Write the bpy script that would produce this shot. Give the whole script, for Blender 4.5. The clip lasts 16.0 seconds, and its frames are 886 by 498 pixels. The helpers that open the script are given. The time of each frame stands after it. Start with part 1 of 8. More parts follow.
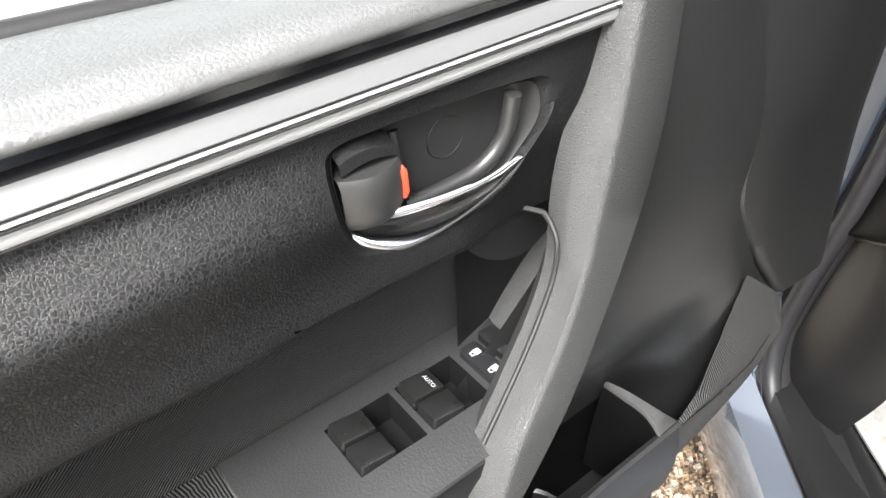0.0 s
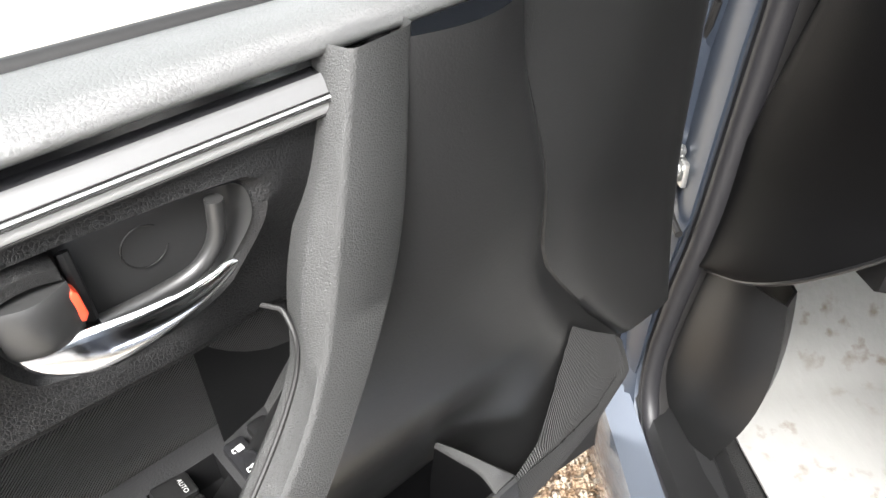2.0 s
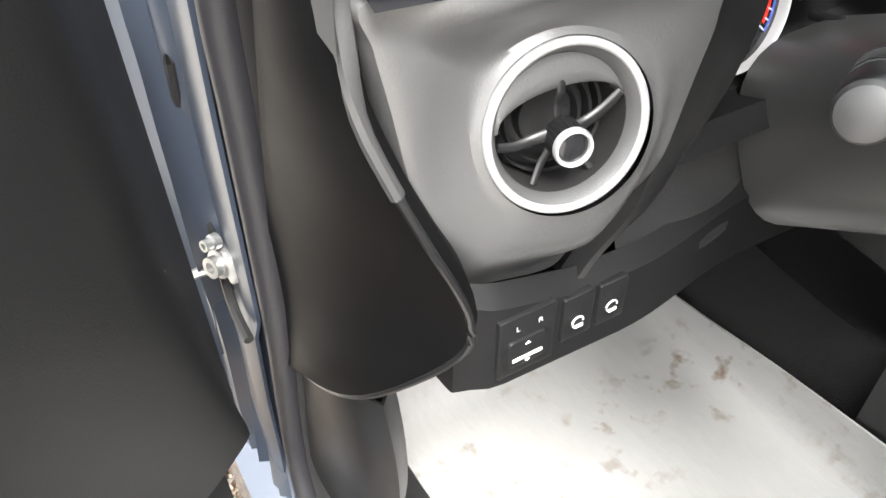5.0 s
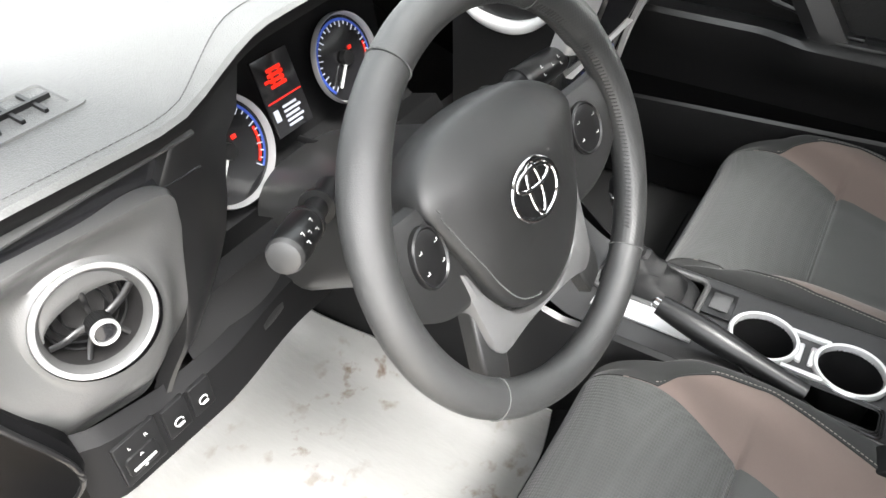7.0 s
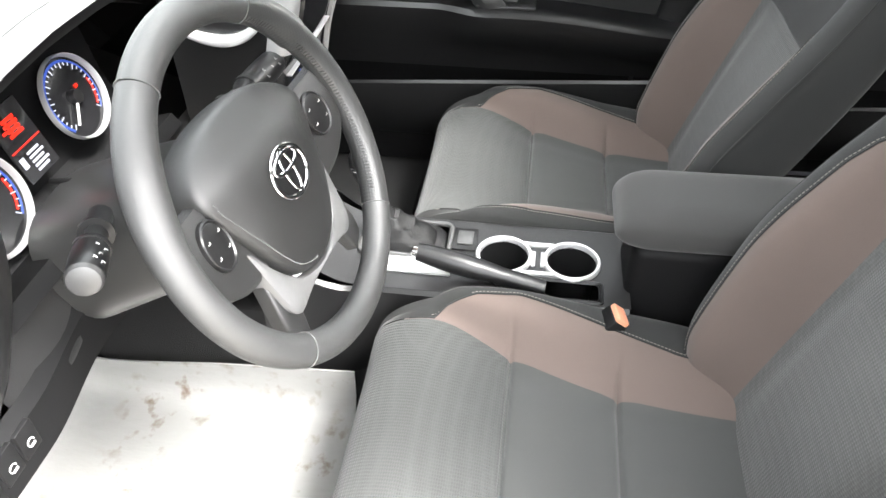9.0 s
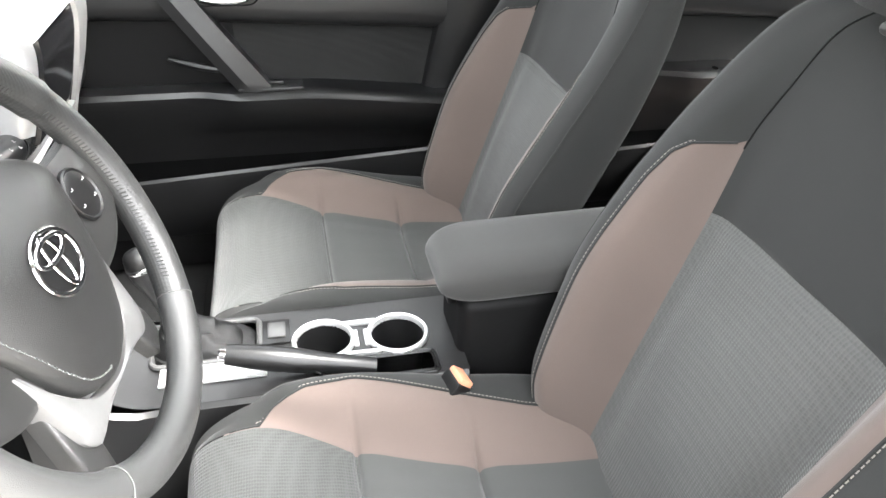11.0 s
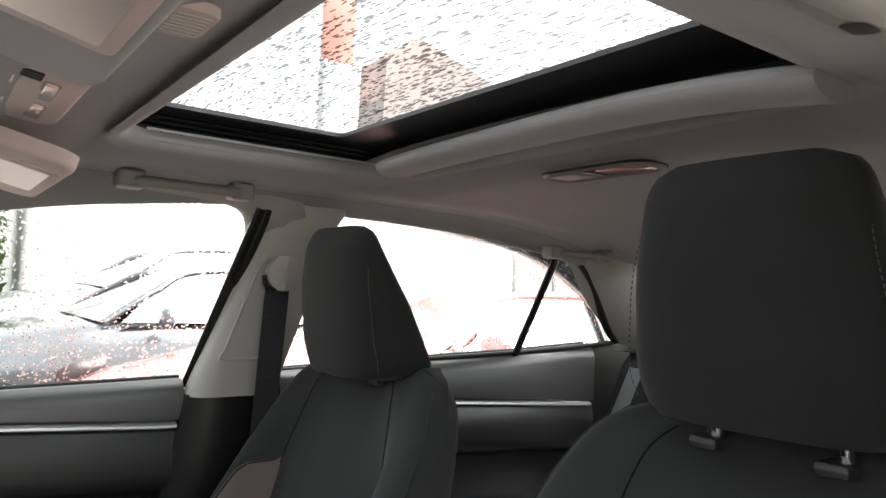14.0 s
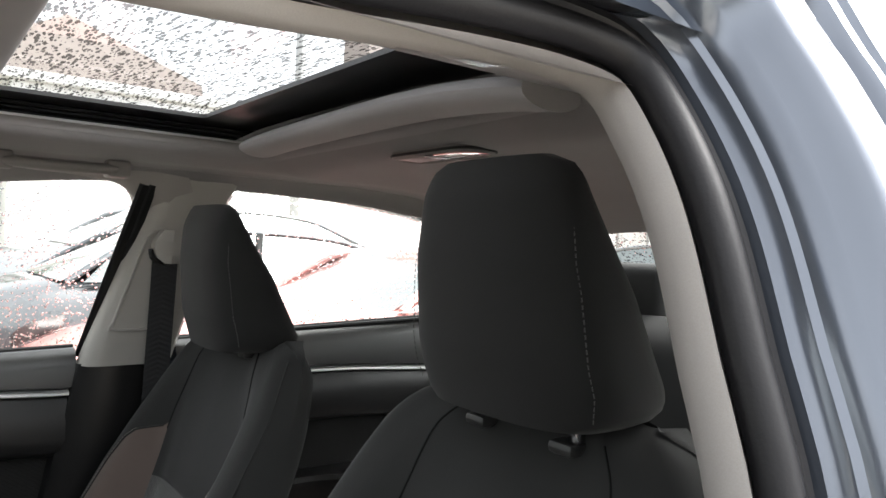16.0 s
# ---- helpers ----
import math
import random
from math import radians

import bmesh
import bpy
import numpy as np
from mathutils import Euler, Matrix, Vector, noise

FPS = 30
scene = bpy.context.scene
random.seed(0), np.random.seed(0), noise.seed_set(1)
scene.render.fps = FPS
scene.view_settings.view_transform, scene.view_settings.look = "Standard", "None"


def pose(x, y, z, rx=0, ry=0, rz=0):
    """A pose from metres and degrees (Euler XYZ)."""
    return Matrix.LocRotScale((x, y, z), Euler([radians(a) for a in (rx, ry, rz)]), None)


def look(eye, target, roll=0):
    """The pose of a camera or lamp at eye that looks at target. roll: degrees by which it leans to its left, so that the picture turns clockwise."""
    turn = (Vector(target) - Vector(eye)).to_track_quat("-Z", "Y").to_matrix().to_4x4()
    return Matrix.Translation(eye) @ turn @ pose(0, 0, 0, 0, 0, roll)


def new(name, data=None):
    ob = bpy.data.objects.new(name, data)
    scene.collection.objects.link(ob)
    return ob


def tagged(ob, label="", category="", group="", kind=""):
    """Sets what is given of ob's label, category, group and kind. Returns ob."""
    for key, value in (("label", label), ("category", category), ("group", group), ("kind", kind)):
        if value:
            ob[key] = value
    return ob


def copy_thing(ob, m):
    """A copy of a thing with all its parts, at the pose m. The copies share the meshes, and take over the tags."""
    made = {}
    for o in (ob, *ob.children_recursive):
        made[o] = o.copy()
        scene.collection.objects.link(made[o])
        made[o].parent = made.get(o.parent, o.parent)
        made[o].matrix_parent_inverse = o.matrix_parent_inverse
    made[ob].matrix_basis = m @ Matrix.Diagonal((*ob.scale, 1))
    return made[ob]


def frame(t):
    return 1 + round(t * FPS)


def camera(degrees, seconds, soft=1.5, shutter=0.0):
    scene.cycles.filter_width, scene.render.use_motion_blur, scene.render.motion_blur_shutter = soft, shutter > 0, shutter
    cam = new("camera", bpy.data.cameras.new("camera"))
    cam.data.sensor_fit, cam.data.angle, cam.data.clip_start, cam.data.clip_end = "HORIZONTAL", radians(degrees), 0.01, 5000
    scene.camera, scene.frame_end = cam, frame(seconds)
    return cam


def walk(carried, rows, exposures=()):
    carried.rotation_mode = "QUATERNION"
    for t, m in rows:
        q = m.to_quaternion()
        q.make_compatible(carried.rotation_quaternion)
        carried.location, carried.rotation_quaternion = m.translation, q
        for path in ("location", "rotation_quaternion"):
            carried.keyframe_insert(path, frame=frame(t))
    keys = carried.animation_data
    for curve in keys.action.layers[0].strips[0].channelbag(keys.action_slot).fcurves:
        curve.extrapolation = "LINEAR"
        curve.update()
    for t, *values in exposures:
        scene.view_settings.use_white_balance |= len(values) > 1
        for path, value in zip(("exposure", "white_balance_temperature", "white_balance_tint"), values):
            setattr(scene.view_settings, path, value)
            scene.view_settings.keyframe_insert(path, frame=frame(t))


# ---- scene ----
# ---- camera ----
cam = camera(63.1, 16.0, soft=1.5)
PATH = [
    (0, (-1.2, -0.67, 1.155), (-1.272, 0.891, -0.093), -2.4),
    (0.5, (-1.194, -0.668, 1.154), (-1.265, 0.893, -0.094), -2.2),
    (1, (-1.173, -0.664, 1.157), (-1.239, 0.901, -0.088), -2.2),
    (1.5, (-1.133, -0.652, 1.165), (-1.173, 0.921, -0.07), -2.3),
    (2, (-1.089, -0.634, 1.177), (-1.036, 0.939, -0.058), -2.3),
    (2.5, (-1.039, -0.604, 1.174), (-0.81, 0.954, -0.059), -2.6),
    (3, (-0.98, -0.562, 1.174), (-0.581, 0.926, -0.101), -1.9),
    (3.2, (-0.962, -0.549, 1.167), (-0.512, 0.922, -0.111), -2.0),
    (5.3, (-0.877, -0.473, 1.154), (-0.068, 0.82, -0.14), -1.0),
    (5.5, (-0.879, -0.482, 1.16), (-0.029, 0.786, -0.133), -0.9),
    (6, (-0.868, -0.525, 1.21), (0.134, 0.623, -0.085), -1.0),
    (6.5, (-0.858, -0.587, 1.286), (0.293, 0.411, -0.011), -0.7),
    (7, (-0.842, -0.642, 1.338), (0.44, 0.181, 0.042), -0.9),
    (7.5, (-0.855, -0.679, 1.38), (0.521, -0.029, 0.082), -0.7),
    (8, (-0.89, -0.687, 1.393), (0.546, -0.192, 0.092), -0.7),
    (8.5, (-0.929, -0.685, 1.394), (0.542, -0.317, 0.089), -0.4),
    (8.7, (-0.953, -0.683, 1.394), (0.531, -0.375, 0.089), -0.4),
    (10.8, (-0.916, -0.615, 1.306), (0.689, -0.966, 0.166), 2.0),
    (11, (-0.896, -0.623, 1.296), (0.746, -1.013, 0.223), 1.9),
    (11.5, (-0.846, -0.615, 1.282), (0.856, -1.163, 0.386), 2.2),
    (12, (-0.796, -0.61, 1.264), (0.924, -1.348, 0.558), 2.3),
    (12.5, (-0.752, -0.594, 1.262), (0.94, -1.531, 0.755), 2.3),
    (13, (-0.724, -0.584, 1.256), (0.942, -1.653, 0.963), 2.4),
    (13.5, (-0.715, -0.581, 1.245), (0.929, -1.717, 1.173), 2.5),
    (14, (-0.718, -0.579, 1.243), (0.898, -1.752, 1.365), 2.4),
    (14.5, (-0.736, -0.594, 1.247), (0.868, -1.782, 1.373), 2.4),
    (15, (-0.762, -0.615, 1.261), (0.839, -1.808, 1.384), 2.5),
    (15.5, (-0.813, -0.66, 1.262), (0.79, -1.85, 1.385), 2.5),
    (16, (-0.879, -0.723, 1.288), (0.723, -1.92, 1.285), 2.4),
]
EXPOSURES = [(0, 2.8), (2.5, 2.82), (5.5, 3.12), (6.0, 3.18), (7.0, 3.25), (8.0, 3.65), (8.7, 3.9), (11.0, 4.4), (12.1, 4.7), (12.5, 4.0), (13.0, 3.42), (13.5, 2.98), (14.0, 2.48), (14.5, 2.17), (15, 2.1), (16, 2.3)]
walk(cam, [(t, look(eye, target, roll)) for t, eye, target, roll in PATH], EXPOSURES)

# ---- light: an overcast, rainy day ----
world = bpy.data.worlds.new("overcast_sky")
scene.world = world
world.use_nodes = True
wn = world.node_tree.nodes
wl = world.node_tree.links
sky = wn.new("ShaderNodeTexSky")
sky.sky_type = "NISHITA"
sky.sun_disc = False
sky.sun_elevation, sky.sun_rotation = radians(55), radians(200)
sky.air_density, sky.dust_density, sky.ozone_density = 1.0, 5.0, 1.0
grey = wn.new("ShaderNodeHueSaturation")
grey.inputs["Saturation"].default_value = 0.12
wl.new(sky.outputs[0], grey.inputs["Color"])
wl.new(grey.outputs[0], wn["Background"].inputs["Color"])
wn["Background"].inputs["Strength"].default_value = 0.15
sun = new("sun", bpy.data.lights.new("sun", "SUN"))
sun.data.energy, sun.data.angle, sun.data.color = 1.35, radians(20), (1.0, 0.98, 0.95)
sun.matrix_world = look((0, 0, 20), (4.3, 12.9, 0))

# ---- materials ----
def mat(name, color, rough=0.5, metal=0.0, bump=0.0, scale=200.0, kind="noise", var=0.12, big=6.0, spec=0.5, sheen=0.0, coat=0.0,
        second=None, mask_scale=3.0, stretch=(1, 1, 1), depth=0.001, rvar=0.12, turn=(0, 0, 0), cluster=0.0):
    """A surface of one kind: base colour with variation at two scales, roughness that varies with it, fine relief."""
    m = bpy.data.materials.new(name)
    m.use_nodes = True
    n, l = m.node_tree.nodes, m.node_tree.links
    b = n["Principled BSDF"]
    b.inputs["Roughness"].default_value, b.inputs["Metallic"].default_value = rough, metal
    b.inputs["Specular IOR Level"].default_value = spec
    b.inputs["Coat Weight"].default_value = coat
    b.inputs["Coat Roughness"].default_value = 0.08
    if sheen:
        b.inputs["Sheen Weight"].default_value, b.inputs["Sheen Roughness"].default_value = sheen, 0.5
    tc = n.new("ShaderNodeTexCoord")
    mp = n.new("ShaderNodeMapping")
    mp.inputs["Scale"].default_value = stretch
    mp.inputs["Rotation"].default_value = [radians(a) for a in turn]
    l.new(tc.outputs["Object"], mp.inputs["Vector"])
    large = n.new("ShaderNodeTexNoise")
    large.inputs["Scale"].default_value, large.inputs["Detail"].default_value = big, 5
    l.new(tc.outputs["Object"], large.inputs["Vector"])
    if kind == "leather":
        fine = n.new("ShaderNodeTexVoronoi")
        fine.feature = "DISTANCE_TO_EDGE"
        fine.inputs["Scale"].default_value = scale
        warp = n.new("ShaderNodeTexNoise")
        warp.inputs["Scale"].default_value = scale * 0.7
        mix = n.new("ShaderNodeVectorMath")
        mix.operation = "MULTIPLY_ADD"
        mix.inputs[1].default_value = [0.6 / scale] * 3
        l.new(warp.outputs["Color"], mix.inputs[0])
        l.new(mp.outputs[0], mix.inputs[2])
        l.new(mix.outputs[0], fine.inputs["Vector"])
        ramp = n.new("ShaderNodeValToRGB")
        ramp.color_ramp.elements[1].position = 0.22
        ramp.color_ramp.interpolation = "EASE"
        l.new(fine.outputs["Distance"], ramp.inputs[0])
        height = ramp.outputs[0]
    elif kind == "wave":
        fine = n.new("ShaderNodeTexWave")
        fine.inputs["Scale"].default_value = scale
        fine.inputs["Distortion"].default_value = 0.4
        l.new(mp.outputs[0], fine.inputs["Vector"])
        height = fine.outputs["Fac"]
    elif kind == "weave":
        wa, wb = n.new("ShaderNodeTexWave"), n.new("ShaderNodeTexWave")
        wb.bands_direction = "Z"
        for w in (wa, wb):
            w.inputs["Scale"].default_value = scale
            w.inputs["Distortion"].default_value = 0.6
            l.new(mp.outputs[0], w.inputs["Vector"])
        mu = n.new("ShaderNodeMath")
        mu.operation = "MULTIPLY"
        l.new(wa.outputs["Fac"], mu.inputs[0])
        l.new(wb.outputs["Fac"], mu.inputs[1])
        height = mu.outputs[0]
    elif kind == "cells":
        fine = n.new("ShaderNodeTexVoronoi")
        fine.inputs["Scale"].default_value = scale
        fine.inputs["Randomness"].default_value = 0.15
        l.new(mp.outputs[0], fine.inputs["Vector"])
        height = fine.outputs["Distance"]
    else:
        fine = n.new("ShaderNodeTexNoise")
        fine.inputs["Scale"].default_value, fine.inputs["Detail"].default_value = scale, 3
        l.new(mp.outputs[0], fine.inputs["Vector"])
        height = fine.outputs["Fac"]
    # colour: large blotches, and a little of the fine grain
    ra = n.new("ShaderNodeMapRange")
    ra.inputs["To Min"].default_value, ra.inputs["To Max"].default_value = 1 - var, 1 + var
    l.new(large.outputs["Fac"], ra.inputs["Value"])
    ga = n.new("ShaderNodeMapRange")
    ga.inputs["To Min"].default_value, ga.inputs["To Max"].default_value = 1 - var, 1 + var * 0.5
    l.new(height, ga.inputs["Value"])
    both = n.new("ShaderNodeMath")
    both.operation = "MULTIPLY"
    l.new(ra.outputs[0], both.inputs[0])
    l.new(ga.outputs[0], both.inputs[1])
    tint = n.new("ShaderNodeVectorMath")
    tint.operation = "SCALE"
    tint.inputs[0].default_value = color
    l.new(both.outputs[0], tint.inputs["Scale"])
    out = tint.outputs[0]
    if second:
        spots = n.new("ShaderNodeTexNoise")
        spots.inputs["Scale"].default_value, spots.inputs["Detail"].default_value = mask_scale, 6
        l.new(tc.outputs["Object"], spots.inputs["Vector"])
        sr = n.new("ShaderNodeMapRange")
        sr.inputs["From Min"].default_value, sr.inputs["From Max"].default_value = 0.56, 0.72
        l.new(spots.outputs["Fac"], sr.inputs["Value"])
        mask = sr.outputs[0]
        if cluster:
            patch = n.new("ShaderNodeTexNoise")
            patch.inputs["Scale"].default_value, patch.inputs["Detail"].default_value = cluster, 3
            l.new(tc.outputs["Object"], patch.inputs["Vector"])
            pr, pm = n.new("ShaderNodeMapRange"), n.new("ShaderNodeMath")
            pr.inputs["From Min"].default_value, pr.inputs["From Max"].default_value = 0.46, 0.62
            pm.operation = "MULTIPLY"
            l.new(patch.outputs["Fac"], pr.inputs["Value"])
            l.new(mask, pm.inputs[0])
            l.new(pr.outputs[0], pm.inputs[1])
            mask = pm.outputs[0]
        mx = n.new("ShaderNodeMix")
        mx.data_type = "RGBA"
        l.new(mask, mx.inputs["Factor"])
        l.new(out, mx.inputs["A"])
        mx.inputs["B"].default_value = (*second, 1)
        out = mx.outputs["Result"]
    l.new(out, b.inputs["Base Color"])
    rr = n.new("ShaderNodeMapRange")
    rr.inputs["To Min"].default_value, rr.inputs["To Max"].default_value = max(rough - rvar, 0.02), min(rough + rvar, 1)
    l.new(large.outputs["Fac"], rr.inputs["Value"])
    l.new(rr.outputs[0], b.inputs["Roughness"])
    if bump:
        bp = n.new("ShaderNodeBump")
        bp.inputs["Strength"].default_value, bp.inputs["Distance"].default_value = bump, depth
        l.new(height, bp.inputs["Height"])
        l.new(bp.outputs[0], b.inputs["Normal"])
    return m


def lit(name, color, power):
    m = bpy.data.materials.new(name)
    m.use_nodes = True
    b = m.node_tree.nodes["Principled BSDF"]
    b.inputs["Base Color"].default_value = (*[c * 0.2 for c in color], 1)
    b.inputs["Emission Color"].default_value, b.inputs["Emission Strength"].default_value = (*color, 1), power
    return m


def pane(name, drops=0.0, scale=60.0, tint=(1, 1, 1), stretch=(1, 1, 1), body=1.0):
    """Clear glass, with rain drops on it that bend the light."""
    m = bpy.data.materials.new(name)
    m.use_nodes = True
    n, l = m.node_tree.nodes, m.node_tree.links
    n.remove(n["Principled BSDF"])
    out = n["Material Output"]
    clear, gloss, mix = n.new("ShaderNodeBsdfTransparent"), n.new("ShaderNodeBsdfGlossy"), n.new("ShaderNodeMixShader")
    clear.inputs["Color"].default_value = (*tint, 1)
    gloss.inputs["Roughness"].default_value = 0.02
    lw = n.new("ShaderNodeLayerWeight")
    pw, ad = n.new("ShaderNodeMath"), n.new("ShaderNodeMath")
    pw.operation, ad.operation = "POWER", "MULTIPLY_ADD"
    pw.inputs[1].default_value = 5.0
    ad.inputs[1].default_value, ad.inputs[2].default_value = 0.55, 0.03
    l.new(lw.outputs["Facing"], pw.inputs[0])
    l.new(pw.outputs[0], ad.inputs[0])
    l.new(ad.outputs[0], mix.inputs[0])
    l.new(clear.outputs[0], mix.inputs[1])
    l.new(gloss.outputs[0], mix.inputs[2])
    last = mix.outputs[0]
    if drops:
        tc, mp = n.new("ShaderNodeTexCoord"), n.new("ShaderNodeMapping")
        mp.inputs["Scale"].default_value = stretch
        l.new(tc.outputs["Object"], mp.inputs["Vector"])
        warp = n.new("ShaderNodeTexNoise")
        warp.inputs["Scale"].default_value = scale * 0.5
        add = n.new("ShaderNodeVectorMath")
        add.operation = "MULTIPLY_ADD"
        add.inputs[1].default_value = [1.2 / scale] * 3
        l.new(mp.outputs[0], warp.inputs["Vector"])
        l.new(warp.outputs["Color"], add.inputs[0])
        l.new(mp.outputs[0], add.inputs[2])
        vo = n.new("ShaderNodeTexVoronoi")
        vo.inputs["Scale"].default_value = scale
        l.new(add.outputs[0], vo.inputs["Vector"])
        pick = n.new("ShaderNodeSeparateColor")
        l.new(vo.outputs["Color"], pick.inputs[0])
        size = n.new("ShaderNodeMath")
        size.operation = "MULTIPLY"
        size.inputs[1].default_value = drops
        l.new(pick.outputs[0], size.inputs[0])
        inside = n.new("ShaderNodeMath")
        inside.operation = "LESS_THAN"
        l.new(vo.outputs["Distance"], inside.inputs[0])
        l.new(size.outputs[0], inside.inputs[1])
        bp = n.new("ShaderNodeBump")
        bp.invert = True
        bp.inputs["Distance"].default_value = 0.0025
        bp.inputs["Strength"].default_value = 0.8
        l.new(vo.outputs["Distance"], bp.inputs["Height"])
        bend = n.new("ShaderNodeBsdfRefraction")
        bend.inputs["IOR"].default_value, bend.inputs["Roughness"].default_value = 1.33, 0.0
        l.new(bp.outputs[0], bend.inputs["Normal"])
        m2 = n.new("ShaderNodeMixShader")
        soft = n.new("ShaderNodeMath")
        soft.operation = "MULTIPLY"
        soft.inputs[1].default_value = body
        l.new(inside.outputs[0], soft.inputs[0])
        l.new(soft.outputs[0], m2.inputs[0])
        l.new(last, m2.inputs[1])
        l.new(bend.outputs[0], m2.inputs[2])
        last = m2.outputs[0]
    l.new(last, out.inputs["Surface"])
    return m


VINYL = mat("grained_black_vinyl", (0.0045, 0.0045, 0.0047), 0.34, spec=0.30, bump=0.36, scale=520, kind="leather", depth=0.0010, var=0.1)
BOWL = mat("satin_black_handle_plastic", (0.022, 0.022, 0.022), 0.38, bump=0.08, scale=700, depth=0.0004)
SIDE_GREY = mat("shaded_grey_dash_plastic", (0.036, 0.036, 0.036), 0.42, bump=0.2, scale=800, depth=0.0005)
SPOKE_SILVER = mat("dark_satin_silver_plastic", (0.16, 0.16, 0.16), 0.40, metal=0.5, var=0.05, rvar=0.05)
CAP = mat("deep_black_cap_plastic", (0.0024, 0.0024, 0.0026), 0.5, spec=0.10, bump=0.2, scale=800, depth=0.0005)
STRIP_TOP = mat("brushed_grey_strip", (0.13, 0.13, 0.13), 0.40, metal=0.35, var=0.05, rvar=0.05)
KEY = mat("worn_black_key_plastic", (0.008, 0.008, 0.008), 0.30, bump=0.06, scale=700, depth=0.0004, var=0.2, big=60)
GREY_INK = mat("faded_grey_ink", (0.42, 0.42, 0.41), 0.6, var=0.1)
VINYL_FINE = mat("fine_grained_black_plastic", (0.016, 0.016, 0.0163), 0.36, bump=0.4, scale=700, depth=0.0008)
SMOOTH = mat("smooth_black_plastic", (0.008, 0.008, 0.0083), 0.33, spec=0.42, bump=0.08, scale=700, depth=0.0004)
GLOSSY = mat("gloss_black_plastic", (0.012, 0.012, 0.013), 0.12, var=0.05, rvar=0.05)
MATTE = mat("matte_black_plastic", (0.007, 0.007, 0.0073), 0.55, spec=0.14, bump=0.2, scale=800, depth=0.0005)
PLATE = mat("fine_grained_grey_black_plate", (0.019, 0.019, 0.0195), 0.38, spec=0.6, bump=0.45, scale=700, depth=0.0008)
ARM_CLOTH = mat("dark_grey_armrest_cloth", (0.042, 0.042, 0.041), 0.85, bump=0.35, scale=1300, kind="noise", sheen=0.2, spec=0.15, depth=0.0006)
DOOR_PLASTIC = mat("smooth_grained_black_door_plastic", (0.0060, 0.0060, 0.0062), 0.42, spec=0.9, bump=0.25, scale=700, depth=0.0006, var=0.2)
TOP_PAD = mat("grained_grey_black_pad", (0.085, 0.0862, 0.085), 0.42, bump=0.4, scale=480, kind="leather", depth=0.0008)
KNEE = mat("fine_grained_dark_grey_plastic", (0.020, 0.0201, 0.0201), 0.36, spec=0.8, bump=0.2, scale=900, depth=0.0005)
STRIP = mat("bright_silver_strip", (0.38, 0.38, 0.38), 0.40, metal=0.4, var=0.03, rvar=0.05)
# wet sky sheen on the black pad, lightened into the base colour
SILL_PAD = mat("sheen_lightened_sill_pad", (0.080, 0.081, 0.080), 0.31, spec=1.0, rvar=0.05, bump=0.36, scale=400, kind="leather", depth=0.0010)
# greyer than the door vinyl: the grip's reflections are put into the colour
GRIP_GRAIN = mat("grained_sheen_grey_grip", (0.026, 0.0264, 0.026), 0.46, spec=0.55, bump=0.42, scale=620, kind="leather", depth=0.0009, var=0.10)
GREY_PANEL = mat("grey_grained_dash_panel", (0.053, 0.053, 0.0525), 0.36, spec=0.8, bump=0.25, scale=800, depth=0.0006)
SATIN = mat("satin_silver_plastic", (0.66, 0.66, 0.66), 0.30, metal=0.5, var=0.04, rvar=0.06)
SATIN_DIM = mat("dull_satin_silver_plastic", (0.40, 0.40, 0.40), 0.36, metal=0.5, var=0.05, rvar=0.06)
CHROME = mat("chrome", (0.80, 0.80, 0.81), 0.10, metal=1.0, var=0.03, rvar=0.04)
STEEL = mat("zinc_plated_steel", (0.5, 0.5, 0.49), 0.35, metal=0.9, var=0.2, bump=0.1, scale=300)
# lightened in colour to stand for the sky it reflects
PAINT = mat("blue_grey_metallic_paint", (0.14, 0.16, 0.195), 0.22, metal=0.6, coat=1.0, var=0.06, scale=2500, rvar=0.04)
# the body paint again, darkened in its colour for the open door's shade
JAMB = mat("shaded_blue_grey_jamb_paint", (0.036, 0.045, 0.063), 0.36, metal=0.25, coat=0.15, var=0.08, scale=2500, rvar=0.06)
RUBBER = mat("black_rubber", (0.013, 0.0125, 0.0125), 0.52, spec=0.35, bump=0.15, scale=400)
SEAL = mat("blue_black_door_seal", (0.013, 0.0127, 0.0145), 0.5, spec=0.38, bump=0.15, scale=400)
FABRIC = mat("grey_black_seat_fabric", (0.025, 0.0255, 0.025), 0.85, bump=0.35, scale=1300, kind="noise", sheen=0.14, spec=0.15, depth=0.0006)
# the seat fabric darkened in colour, for dimmer light on the head restraints
HEAD_CLOTH = mat("dimmed_head_restraint_cloth", (0.017, 0.0173, 0.0172), 0.85, bump=0.4, scale=1300, kind="noise", sheen=0.10, spec=0.15, depth=0.0006)
FABRIC_MID = mat("grey_seat_fabric", (0.060, 0.062, 0.060), 0.85, bump=0.35, scale=1300, kind="noise", sheen=0.25, spec=0.15, depth=0.0006)
MESH_FRONT = mat("fine_mesh_grey_seat_cloth", (0.060, 0.062, 0.060), 0.85, bump=0.5, scale=185, kind="cells", sheen=0.2, spec=0.15, depth=0.0024, stretch=(1, 1.6, 1), var=0.28)
MESH_CLOTH = mat("honeycomb_grey_seat_cloth", (0.092, 0.093, 0.090), 0.85, bump=0.7, scale=190, kind="cells", sheen=0.2, spec=0.15, depth=0.0024, stretch=(1, 1, 1.6), var=0.2)
BROWN = mat("taupe_brown_seat_fabric", (0.122, 0.095, 0.084), 0.85, bump=0.3, scale=1300, kind="noise", sheen=0.25, spec=0.15, depth=0.0006)
